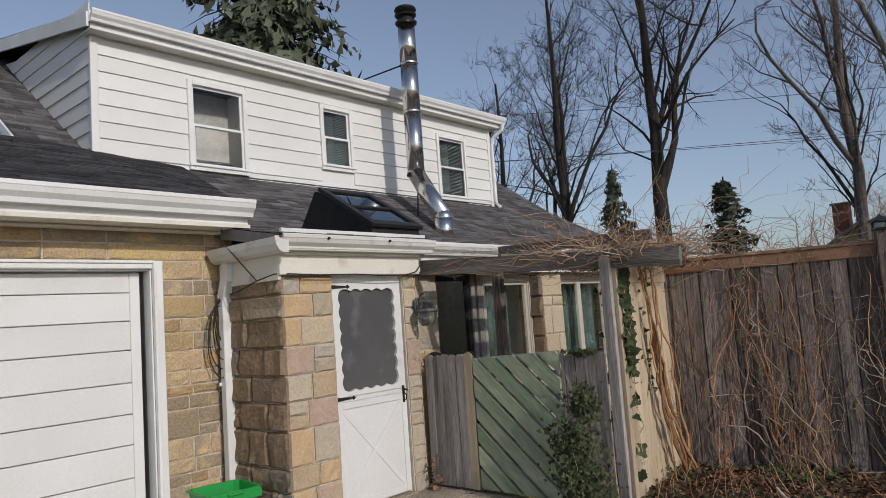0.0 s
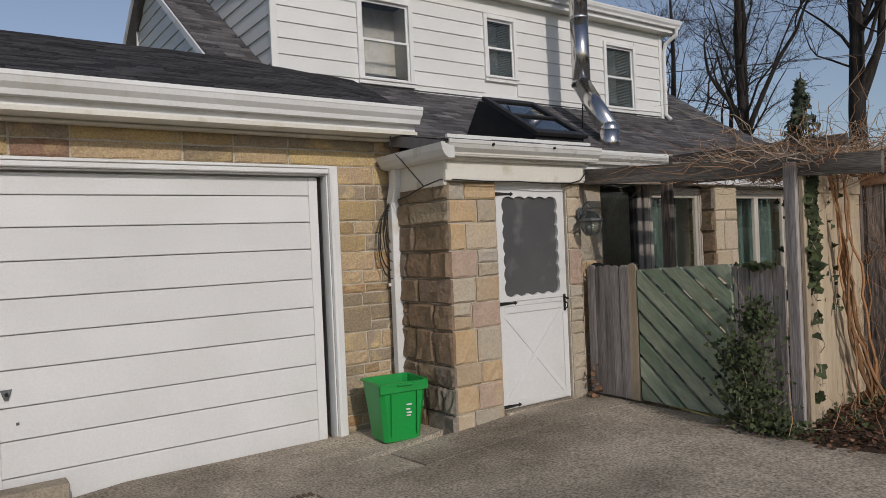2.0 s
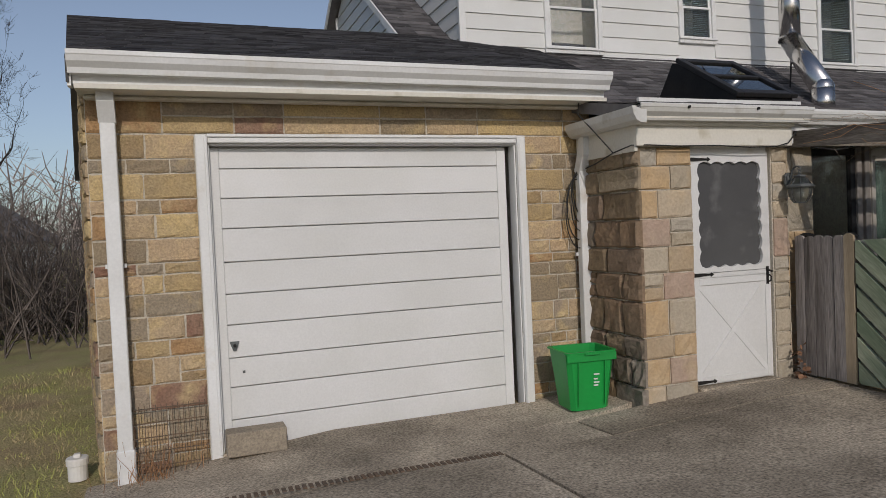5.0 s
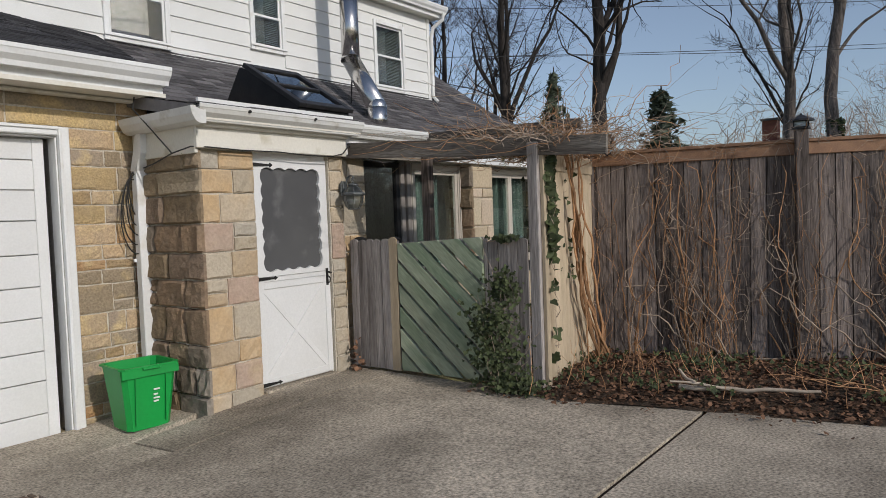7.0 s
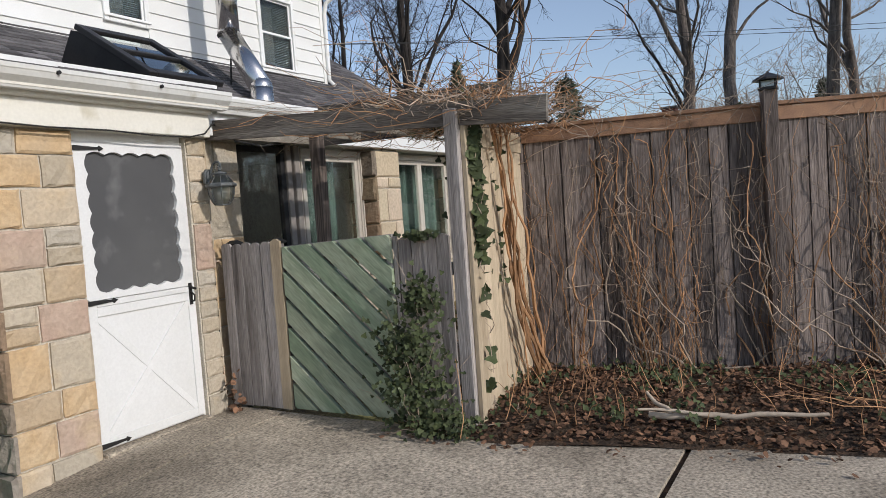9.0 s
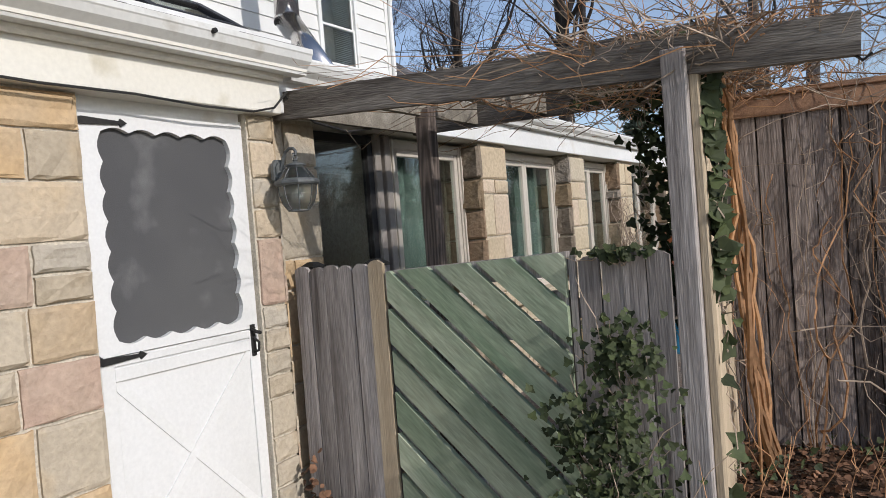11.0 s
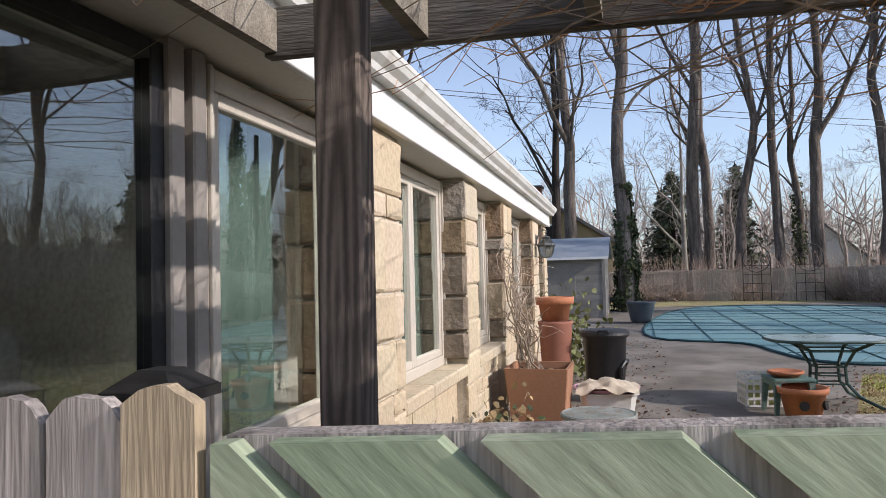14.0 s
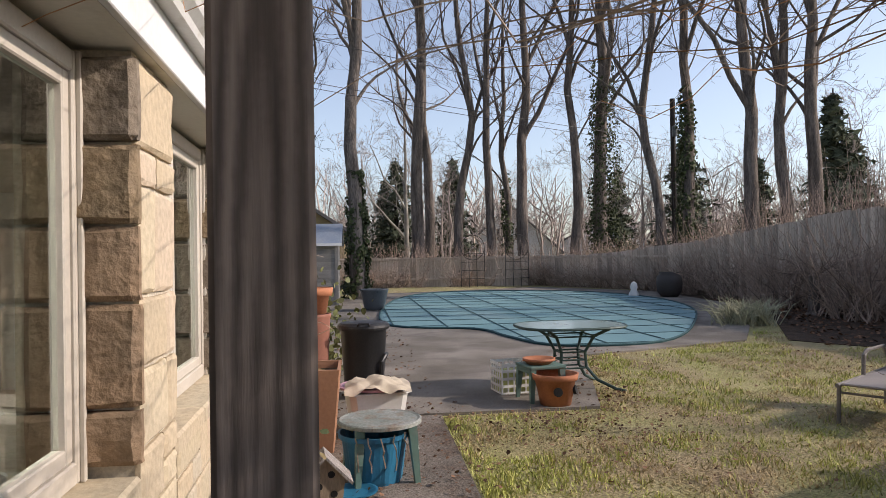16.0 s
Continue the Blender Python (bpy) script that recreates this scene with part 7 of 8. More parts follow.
for k in range(4):
    for i in range(6):
        bm = bm_new()
        u = -0.17 + i * 0.068
        z0, z1 = 0.0, 0.34
        add_box(bm, u - 0.008, u + 0.008, -0.18, -0.17, z0, z1)
        o = part("slat", bm, WHITE_PLASTIC, crate)
        o.matrix_local = pose(0, 0, 0, 0, 0, 90 * k)
    for z in (0.0, 0.08, 0.16, 0.24, 0.31):
        bm = bm_new()
        add_box(bm, -0.18, 0.18, -0.183, -0.181, z, z + 0.03)
        o = part("band", bm, WHITE_PLASTIC, crate)
        o.matrix_local = pose(0, 0, 0, 0, 0, 90 * k)
boxpart("contents", mk("yellow green paper", (0.45, 0.48, 0.12), (0.5, 0.5, 0.3), 9, 30, 0.8, 0.1), crate, -0.15, 0.15, -0.15, 0.15, 0.01, 0.24)
lathe_pot("glazed_planter", "dark grey glazed planter near the pool", "planter", (21.6, -1.12, PATIO_Z), [(0.26, 0), (0.30, 0.1), (0.40, 0.55), (0.44, 0.60), (0.40, 0.60), (0.35, 0.5)], mk("dark glaze", (0.07, 0.08, 0.09), (0.10, 0.11, 0.12), 2, 30, 0.3, 0.05))

lc = thing("lounge_chair", "taupe metal sling lounge chair on the grass", "lounge chair", (7.16, -5.78, -0.085), rz=-56)
bm = bm_new()
add_box(bm, -0.95, 0.3, -0.30, 0.30, 0.34, 0.36)
bevel_all(bm, 0.008)
part("seat", bm, CUSHION, lc)
bm = bm_new()
add_box(bm, 0, 0.75, -0.30, 0.30, 0, 0.02)
o = part("backrest", bm, CUSHION, lc)
o.matrix_local = pose(0.3, 0, 0.36, 0, -55, 0)
for y in (-0.32, 0.32):
    bm = bm_new()
    add_tube(bm, [(-0.98, y, 0.34), (0.3, y, 0.35)], 0.02, 6)
    part("side_rail", bm, TAUPE_METAL, lc)
    bm = bm_new()
    add_tube(bm, [(0.3, y, 0.36), (0.73, y, 0.98)], 0.018, 6)
    part("back_rail", bm, TAUPE_METAL, lc)
    bm = bm_new()
    add_tube(bm, [(-0.35, y, 0.34), (-0.33, y, 0.54), (-0.25, y, 0.58), (0.2, y, 0.58), (0.33, y, 0.44)], 0.018, 6)
    part("armrest", bm, TAUPE_METAL, lc)
    for x in (-0.94, 0.25):
        bm = bm_new()
        add_tube(bm, [(x, y, 0.34), (x - 0.02, y, 0.0)], 0.018, 6)
        part("leg", bm, TAUPE_METAL, lc)
for x in (-0.9, -0.5):
    bm = bm_new()
    add_tube(bm, [(x, -0.32, 0.27), (x, 0.32, 0.27)], 0.012, 6)
    part("crossbar", bm, TAUPE_METAL, lc)

# ---- grass ----
r = rng_of(301)
gs = Soup()


gt = Soup()


def blades(n, xf, yf, zf, h):
    for i in range(n):
        x, y = xf(), yf()
        if not ok_grass(x, y):
            continue
        if noise.noise((x * 0.9, y * 0.9, 7)) < -0.28 and r.random() < 0.75:
            continue
        z = zf(x, y)
        hh, a, b = r.uniform(*h) * (0.8 + 1.0 * max(-0.5, noise.noise((x * 2.5, y * 2.5, 1)) + 0.5 * noise.noise((x * 7, y * 7, 3)))), r.uniform(0, 6.28), r.gauss(0, 0.02)
        w = 0.004 + 0.0004 * max(0.0, x)
        dead = noise.noise((x * 1.1 + 4, y * 1.1, 2)) + 0.6 * noise.noise((x * 3.1, y * 3.1, 5)) + r.gauss(0, 0.22) > -0.10
        out = gt if dead else gs
        if dead:
            hh *= 0.6
        base = len(out.v)
        out.v += [Vector((x - w * math.cos(a), y - w * math.sin(a), z)), Vector((x + w * math.cos(a), y + w * math.sin(a), z)), Vector((x + b + r.gauss(0, 0.02), y + r.gauss(0, 0.02), z + hh))]
        out.f.append((base, base + 1, base + 2))


def ok_grass(x, y):
    if x > 1.5:
        if x > 11.2 and y < -7.9 - 0.55 * (x - 12.4):
            return False
        if y > -1.42 and x < 13.2:
            return False
        if 7.85 < x and y > -3.0 - (x - 7.9) * 0.29 and x < 11.4:
            return False
        if x > 11.3 and y > -4.0 - (x - 11.4) * 2.9 and y > -7.3 - (x - 12.5) * 0.62:
            return False
    return True


blades(135000, lambda: 2.7 + 11 * r.random() ** 1.4, lambda: -1.4 - 8 * r.random() ** 1.3, lambda x, y: -0.088, (0.025, 0.07))
blades(9000, lambda: -4.78 - 3.0 * r.random() ** 1.3, lambda: 0.2 + 7 * r.random(), lambda x, y: ground_z(x, y), (0.03, 0.09))
tagged(new("dead_grass", gt.mesh("dead_grass", GRASS_TAN)), "dry tan dead grass in patches on the lawn", "grass", kind="stuff")
tagged(new("grass", gs.mesh("grass", GRASS)), "short yellow green winter grass blades", "grass", kind="stuff")
tu = Soup()
for i in range(260):
    a = Vector((15.0 + r.gauss(0, 0.25), -8.6 + r.gauss(0, 0.3), -0.08))
    e = a + Vector((r.gauss(0, 0.35), r.gauss(0, 0.35), r.uniform(0.25, 0.6)))
    tu.tube([a, a.lerp(e, 0.5) + Vector((0, 0, 0.12)), e], [0.012, 0.010, 0.002], 3)
tg = thing("ornamental_grass", "pale clump of arching ornamental grass", "grass", (0, 0, 0))
soup_part("blades", tu, mk("pale grass", (0.33, 0.34, 0.22), (0.40, 0.37, 0.24), 2, 20, 0.8, 0, spread=0.25, island=True), tg, stuff=True)

# ---- yard fence and undergrowth ----
YF = [Vector((37.5, 6.0)), Vector((37.0, -3.0)), Vector((36.0, -9.8)), Vector((30.2, -12.3)), Vector((25.7, -13.3)), Vector((18.5, -12.9)), Vector((14.5, -12.6)), Vector((9.0, -12.4))]
yfence = thing("yard_fence", "grey weathered stockade fence around the yard", "fence", (0, 0, 0))
for a, b in zip(YF, YF[1:]):
    d = (b - a).normalized()
    ln = (b - a).length
    ang = math.degrees(math.atan2(d.y, d.x))
    step = 0.30 if a.x > 26 else 0.17
    k = int(ln / step)
    for i in range(k):
        p = a + d * (i * ln / k)
        hgt = 1.5 + 1.0 * clamp01((33 - p.x) / 15) + r.uniform(-0.03, 0.03)
        bm = bm_new()
        add_box(bm, 0.004, ln / k - 0.006, -0.015, 0.015, 0, hgt)
        o = part("board", bm, WOOD_GREY, yfence)
        o.matrix_local = pose(p.x, p.y, -0.09, 0, 0, ang)
    for z in (0.35, 1.35):
        bm = bm_new()
        add_box(bm, 0, ln, -0.06, -0.016, z, z + 0.1)
        o = part("rail", bm, WOOD_GREY, yfence)
        o.matrix_local = pose(a.x, a.y, -0.09, 0, 0, ang)
brush = Soup()


def yf_at(s):
    for a, b in zip(YF, YF[1:]):
        ln = (b - a).length
        if s <= ln:
            return a + (b - a) * (s / ln), (b - a).normalized()
        s -= ln
    return YF[-1], (YF[-1] - YF[-2]).normalized()


total = sum((b - a).length for a, b in zip(YF, YF[1:]))
for i in range(9500):
    p, d = yf_at(r.uniform(4, total))
    nn = Vector((-d.y, d.x)) * (1 if (Vector((20, -5)) - p).dot(Vector((-d.y, d.x))) > 0 else -1)
    side_k = r.random()
    near = clamp01((30 - p.x) / 12)
    offs = r.uniform(0.1, 0.4 + 1.3 * near) if side_k < 0.32 + 0.25 * near else -r.uniform(0.1, 2.8)
    if near < 0.2 and r.random() < 0.5:
        continue
    clump = noise.noise((p.x * 0.55, p.y * 0.55, 9)) + 0.5 * noise.noise((p.x * 1.7, p.y * 1.7, 4))
    if offs > 0 and clump < -0.12 + 0.22 * r.random():
        continue
    hh = r.uniform(0.5, 1.3 + 1.0 * near + 0.8 * max(0.0, clump)) if offs > 0 else r.uniform(1.2, 2.4 + 2.2 * near)
    a = Vector((p.x + nn.x * offs, p.y + nn.y * offs, -0.1))
    e = a + Vector((r.gauss(0, 0.75), r.gauss(0, 0.75), hh))
    pts = wander(a, e, 4, 0.28, r)
    brush.tube(pts, [0.014, 0.011, 0.008, 0.006, 0.003], 3)
    q = pts[2]
    for j in range(2):
        brush.tube([q, q + Vector((r.gauss(0, 0.4), r.gauss(0, 0.4), r.uniform(0.0, 0.5)))], [0.006, 0.002], 3)
tagged(new("undergrowth", brush.mesh("undergrowth", BRUSH)), "bare brown brush growing along the yard fence", "undergrowth", kind="stuff")
for x, y in ((34.9, -6.2), (34.6, -8.3)):
    tr = thing("trellis", "rusty metal garden trellis by the pool", "trellis", (x, y, -0.05), "trellises by the pool", rz=-80)
    for i in range(4):
        bm = bm_new()
        add_tube(bm, [(-0.6 + 0.4 * i, 0, 0), (-0.6 + 0.4 * i, 0, 1.9)], 0.018, 5)
        part("upright", bm, IRON, tr)
    for z in (0.4, 0.8, 1.2, 1.6):
        bm = bm_new()
        add_tube(bm, [(-0.6, 0, z), (0.6, 0, z)], 0.015, 5)
        part("rung", bm, IRON, tr)
    bm = bm_new()
    add_tube(bm, [(0.6 * math.cos(a), 0, 1.9 + 0.6 * math.sin(a)) for a in lin(0, 2 * math.pi, 20)], 0.018, 5, False)
    part("hoop", bm, IRON, tr)
lathe_pot("garden_urn", "large dark round garden urn by the fence", "urn", (24.2, -11.2, -0.08), [(0.26, 0), (0.40, 0.2), (0.44, 0.5), (0.40, 0.72), (0.30, 0.80), (0.34, 0.86), (0.28, 0.86), (0.22, 0.7)], mk("dark urn", (0.045, 0.038, 0.035), (0.06, 0.05, 0.045), 2, 30, 0.6, 0.1))
orn = thing("garden_ornament", "small white garden ornament by the fence", "ornament", (24.6, -10.1, -0.08))
bm = bm_new()
add_lathe(bm, [(0.16, 0), (0.18, 0.12), (0.10, 0.25), (0.13, 0.36), (0.10, 0.48), (0.02, 0.55)], sides=14)
part("body", bm, WHITE_PLASTIC, orn, smooth=True)
stump = thing("stump", "dark stump with bare twigs by the fence", "stump", (16.6, -11.3, -0.1))
bm = bm_new()
add_lathe(bm, [(0.24, 0), (0.17, 0.12), (0.12, 0.6), (0.13, 0.95), (0.08, 1.0)], sides=12)
part("trunk", bm, BARK, stump)
s1 = Soup()
for i in range(48):
    a = Vector((r.gauss(0, 0.08), r.gauss(0, 0.08), 0.95))
    s1.tube(wander(a, a + Vector((r.gauss(0, 0.7), r.gauss(0, 0.7), r.uniform(0.0, 0.7))), 5, 0.1, r), [0.015 - 0.002 * k for k in range(6)], 3)
soup_part("twig", s1, BRUSH, stump, stuff=True)

# ---- shed and far houses ----
shed = thing("shed", "grey clapboard garden shed with blue grey roof", "shed", (24.0, 0, 0))
SX1, SY0, SY1 = 3.2, -0.03, 2.6
bm = bm_new()
add_box(bm, 0.03, SX1, SY0 + 0.03, SY1, -0.1, 1.9)
part("wall", bm, SHED_SIDING, shed)
z = -0.1
while z < 1.85:
    for nm, q in (("clapboard", (0.0, 0.03, SY0, SY1)), ("clapboard", (0.03, SX1, SY0, SY0 + 0.03))):
        boxpart(nm, SHED_SIDING, shed, *q, z, z + 0.125, 0.004)
    z += 0.13
bm = bm_new()
add_prism(bm, [(-0.25, 1.86), (-0.25, 1.92), (1.5, 2.62), (SX1 + 0.2, 1.95), (SX1 + 0.2, 1.88), (1.5, 2.55)], "y", SY0 - 0.15, SY1 + 0.3)
part("roof", bm, SHED_ROOF, shed)
boxpart("corner_board", SHED_SIDING, shed, -0.02, 0.0, SY0 - 0.02, SY0 + 0.08, -0.1, 1.88)
boxpart("door", SHED_SIDING, shed, -0.03, -0.001, 0.9, 1.8, -0.05, 1.75, 0.004)
boxpart("eave_trim", WHITE, shed, -0.27, -0.245, SY0 - 0.15, SY1 + 0.3, 1.84, 1.92)


def far_house(label, at, rz, w, d, h, ridge, wall_mat, chimney=False, wins=()):
    """A gabled house: the gable looks to local -x."""
    ob = thing("house", label, "house", at, "", "", rz)
    bm = bm_new()
    add_prism(bm, [(-w / 2, 0), (w / 2, 0), (w / 2, h), (0, ridge), (-w / 2, h)], "x", 0, d)
    part("wall", bm, wall_mat, ob)
    for s in (1, -1):
        bm = bm_new()
        k = (ridge - h) / (w / 2)
        add_prism(bm, [(0, ridge + 0.02), (s * (w / 2 + 0.35), h - 0.35 * k + 0.02), (s * (w / 2 + 0.35), h - 0.35 * k + 0.22), (0, ridge + 0.22)], "x", -0.3, d + 0.3)
        part("roof", bm, FAR_ROOF, ob)
    for y, z, ww, hh in wins:
        wn_ = boxpart("window", WHITE, ob, -0.05, -0.01, y - ww / 2 - 0.1, y + ww / 2 + 0.1, z - 0.1, z + hh + 0.1)
        boxpart("pane", DARKMETAL, wn_, -0.07, -0.052, y - ww / 2, y + ww / 2, z, z + hh)
    if chimney:
        c = boxpart("chimney", BRICK, ob, 1.5, 2.3, 0.9, 1.7, ridge - 1.0, ridge + 1.3)
        boxpart("chimney_cap", FAR_ROOF, c, 1.42, 2.38, 0.82, 1.78, ridge + 1.3, ridge + 1.42)
    return ob


far_house("tan clapboard house with brick chimney behind the shed", (39, 3.2, -0.2), 0, 6.4, 10, 3.1, 5.2, HOUSE_TAN, True, ((0.4, 3.4, 0.6, 0.8),))
far_house("distant white house with steep grey roof", (62, -14.0, -0.8), -12, 8.5, 12, 2.6, 6.6, FAR_WHITE, False, ((-0.8, 3.6, 0.7, 1.0), (0.8, 3.6, 0.7, 1.0)))
far_house("distant white house beyond the trees", (75, -27.0, -0.8), -20, 10, 12, 3.2, 6.0, FAR_WHITE, False, ((0, 3.2, 0.9, 1.1),))
far_house("distant brick house past the garage lawn", (-22, 44, -1.5), 70, 10, 14, 3.4, 6.5, FAR_WHITE, True, ((-1.5, 1.2, 1, 1.2), (1.5, 1.2, 1, 1.2)))
pole = thing("utility_pole", "dark wooden utility pole behind the yard", "pole", (36.5, -17.2, 0))
bm = bm_new()
add_tube(bm, [(0, 0, -0.3), (0, 0, 9.5)], 0.14, 8)
part("mast", bm, BARK_DARK, pole)
bm = bm_new()
add_lathe(bm, [(0.16, 0), (0.16, 0.5), (0.1, 0.55)], (-0.25, 0, 7.5), 10)
part("transformer", bm, LAMPMETAL, pole)
for k, (z, dy) in enumerate(((7.3, 0), (7.0, 0.2), (8.6, 0))):
    lw = thing("overhead_wire", "sagging black overhead wire across the yard", "wire", (0, 0, 0), "overhead wires")
    bm = bm_new()
    a, b = Vector((36.5, -17.2, z)), Vector((3.0 + 3 * k, 30.0, z + 1.0 + k))
    add_tube(bm, [a.lerp(b, t) - Vector((0, 0, 4 * 0.7 * t * (1 - t))) for t in lin(0, 1, 14)], 0.012, 4)
    part("strand", bm, CABLE, lw)

# ---- trees ----
def bare_tree(name, label, seed, height, rad, mat, fork=0.45, spread=0.5, limbs=13, first=0.4, lean=(0, 0), twig=1.0, crooked=1.0):
    """A leafless tree: tapered trunk, limbs that fork again and again, and fine twigs."""
    rr = rng_of(seed)
    ob = thing(name, label, "tree", (0, 0, -0.3))
    tr, lm, tw = Soup(), Soup(), Soup()
    top = Vector((lean[0] * height, lean[1] * height, height))
    pts = wander((0, 0, 0), top, 12, 0.011 * height * crooked, rr)
    pts[0] = Vector((0, 0, 0))
    rads = [rad * (1.35 if k == 0 else 1.0) * (1 - 0.78 * (k / 12)) for k in range(13)]
    tr.tube(pts, rads, 9)

    def branch(p, d, ln, rd, depth):
        n = 6 if depth < 2 else 4
        q, cur, path = p.copy(), d.normalized(), [p.copy()]
        for k in range(n):
            cur = (cur + Vector((rr.gauss(0, 0.20), rr.gauss(0, 0.20), rr.gauss(0.06, 0.16)))).normalized()
            q = q + cur * (ln / n)
            path.append(q.copy())
        (lm if depth < 2 else tw).tube(path, [max(0.006, rd * (1 - 0.72 * k / n)) for k in range(n + 1)], 6 if depth == 0 else (4 if depth == 1 else 3))
        if depth >= 3:
            return
        kids = (4, 4, int(4 * twig))[depth]
        for k in range(kids):
            i = rr.randrange(2, n + 1)
            side = Vector((rr.gauss(0, 1), rr.gauss(0, 1), rr.gauss(0.25, 0.7))).normalized()
            branch(path[i], (cur * 0.7 + side * 0.8), ln * rr.uniform(0.35, 0.6), max(0.008, rd * 0.5 * (1 - 0.5 * i / n)), depth + 1)

    for i in range(limbs):
        t = first + (1 - first) * (i + rr.random() * 0.7) / limbs
        k = min(11, int(t * 12))
        p = pts[k].lerp(pts[k + 1], t * 12 - k) if t * 12 - k <= 1 else pts[k + 1]
        a = rr.uniform(0, 6.283)
        up = rr.uniform(0.8, 2.3)
        d = Vector((math.cos(a), math.sin(a), up))
        branch(p, d, height * spread * rr.uniform(0.35, 0.62) * (1.15 - 0.55 * t), rads[k] * rr.uniform(0.18, 0.40), 0)
    for f in range(2 if fork else 0):
        k = int(12 * (fork + 0.12 * f))
        a = rr.uniform(0, 6.283)
        d = Vector((math.cos(a) * 0.35, math.sin(a) * 0.35, 1))
        branch(pts[k], d, height * 0.45, rads[k] * 0.62, 0)
    soup_part("trunk", tr, mat, ob, smooth=True)
    soup_part("crown", lm, mat, ob, stuff=True, smooth=True)
    soup_part("twig", tw, mat, ob, stuff=True)
    return ob


def ivy_sleeve(parent, seed, h, rad, n):
    """Leaves in ragged tufts round a trunk, thinning out upwards."""
    rr = rng_of(seed)
    lv = Soup()
    for i in range(n):
        z = h * rr.random() ** 1.15
        a = rr.uniform(0, 6.283)
        tuft = noise.noise((math.cos(a) * 1.4, math.sin(a) * 1.4 + seed, z * 1.1)) + 0.5 * noise.noise((math.cos(a) * 3, math.sin(a) * 3 + seed, z * 2.6))
        if tuft < -0.36 + 0.34 * z / h:
            continue
        q = rad * (0.62 + 0.3 * rr.random()) * (1.15 - 0.55 * z / h) * (1 + 0.75 * tuft)
        lv.leaf((q * math.cos(a), q * math.sin(a), z), rr.uniform(0.07, 0.15), rr, facing=Vector((math.cos(a), math.sin(a), 0.3)))
    return soup_part("ivy_sleeve", lv, IVY, parent, "dark ivy leaves around the trunk", stuff=True)


TREE_LABEL = "tall leafless tree with furrowed grey bark"
t1 = bare_tree("bare_tree", TREE_LABEL, 1, 21, 0.31, BARK, 0.40, 0.50, 10, 0.30, crooked=1.9, twig=1.0)
t2 = bare_tree("bare_tree", TREE_LABEL, 2, 23, 0.27, BARK, 0.45, 0.44, 10, 0.30, crooked=2.2, twig=1.0)
t3 = bare_tree("bare_tree", TREE_LABEL, 3, 20, 0.25, BARK, 0.34, 0.50, 10, 0.28, crooked=2.6, twig=1.0)
t4 = bare_tree("bare_tree", "large dark leafless tree with spreading crown", 4, 19, 0.42, BARK_DARK, 0.38, 0.62, 16, 0.32, twig=2.0)
t5 = bare_tree("bare_tree", "dark leafless tree with fine crown behind the roof", 5, 17, 0.30, BARK_DARK, 0.4, 0.62, 16, 0.30, twig=2.0)
used = {}


def plant(tree, x, y, rz, s=1.0):
    """The tree itself at its first place, copies after that."""
    m = pose(x, y, -0.3, 0, 0, rz) @ Matrix.Scale(s, 4)
    if tree.name in used:
        o = copy_thing(tree, pose(x, y, -0.3, 0, 0, rz))
        o.matrix_basis = m
        return o
    used[tree.name] = 1
    tree.matrix_basis = m
    tree["group"] = "tall bare trees"
    return tree


ROW = [(t1, 31.0, 1.65, 20, 1.0), (t3, 27.8, -0.67, 100, 1.2), (t2, 33.0, -3.4, 200, 1.15), (t1, 36.0, -4.1, 290, 0.9), (t3, 33.0, -5.35, 10, 0.95), (t2, 33.0, -6.75, 45, 0.85), (t3, 34.0, -7.7, 250, 0.75), (t1, 33.0, -8.35, 130, 0.95),
       (t2, 31.5, -10.3, 310, 0.9), (t1, 31.5, -11.6, 60, 1.1), (t3, 29.0, -13.0, 160, 0.95), (t2, 29.0, -14.25, 240, 1.0), (t1, 25.0, -14.7, 340, 0.95), (t3, 25.0, -16.1, 80, 1.0), (t1, 25.0, -17.1, 200, 0.95),
       (t3, 22.0, -20.4, 80, 1.0), (t2, 18.0, -22.0, 15, 1.0), (t3, 15.0, -25.0, 75, 1.0), (t2, 9.5, -38, 170, 0.8), (t2, 2.0, -36, 300, 0.8)]
BACK = 1.22


def behind(x, y):
    """Set the back row past the fence, along the view from the gate."""
    return (1.1 + (x - 1.1) * BACK, -0.65 + (y + 0.65) * BACK, BACK) if x > 30 and y < 1 else (x, y, 1.0)


for tree, x, y, rz, s in ROW:
    x, y, k = behind(x, y)
    plant(tree, x, y, rz, s * k)
plant(t4, 25.6, 8.2, 0, 1.0)
plant(t5, 24.5, 12.4, 40, 1.0)
plant(t4, 30.5, 16.0, 140, 0.8)
plant(t5, 38.0, 3.0, 200, 1.0)
plant(t5, 33.0, 22.0, 90, 1.0)
plant(t5, -14.0, 30.0, 0, 0.8)
plant(t5, -22.0, 26.0, 150, 0.7)
plant(t5, -10.5, 24.0, 250, 0.65)
for x, y, h, rad, n, sd in ((27.8, -0.67, 4.9, 0.50, 4200, 11), (34.0, -7.7, 5.4, 0.36, 1500, 12), (31.5, -11.6, 10.0, 0.85, 6000, 13), (29.0, -14.25, 8.5, 0.50, 3600, 14)):
    x, y, k = behind(x, y)
    iv = thing("ivy_column", "dense dark ivy climbing a tree trunk", "ivy", (x, y, -0.2))
    ivy_sleeve(iv, sd, h * k, rad * k, n)
birch = bare_tree("pale_tree", "pale barked leafless tree beyond the fence", 8, 9.0, 0.16, BARK_PALE, 0.3, 0.7, 14, 0.25)
birch.matrix_basis = pose(47, -3.9, -0.3) @ Matrix.Scale(1.25, 4)
o = copy_thing(birch, pose(48, -17.0, -0.3, 0, 0, 120))


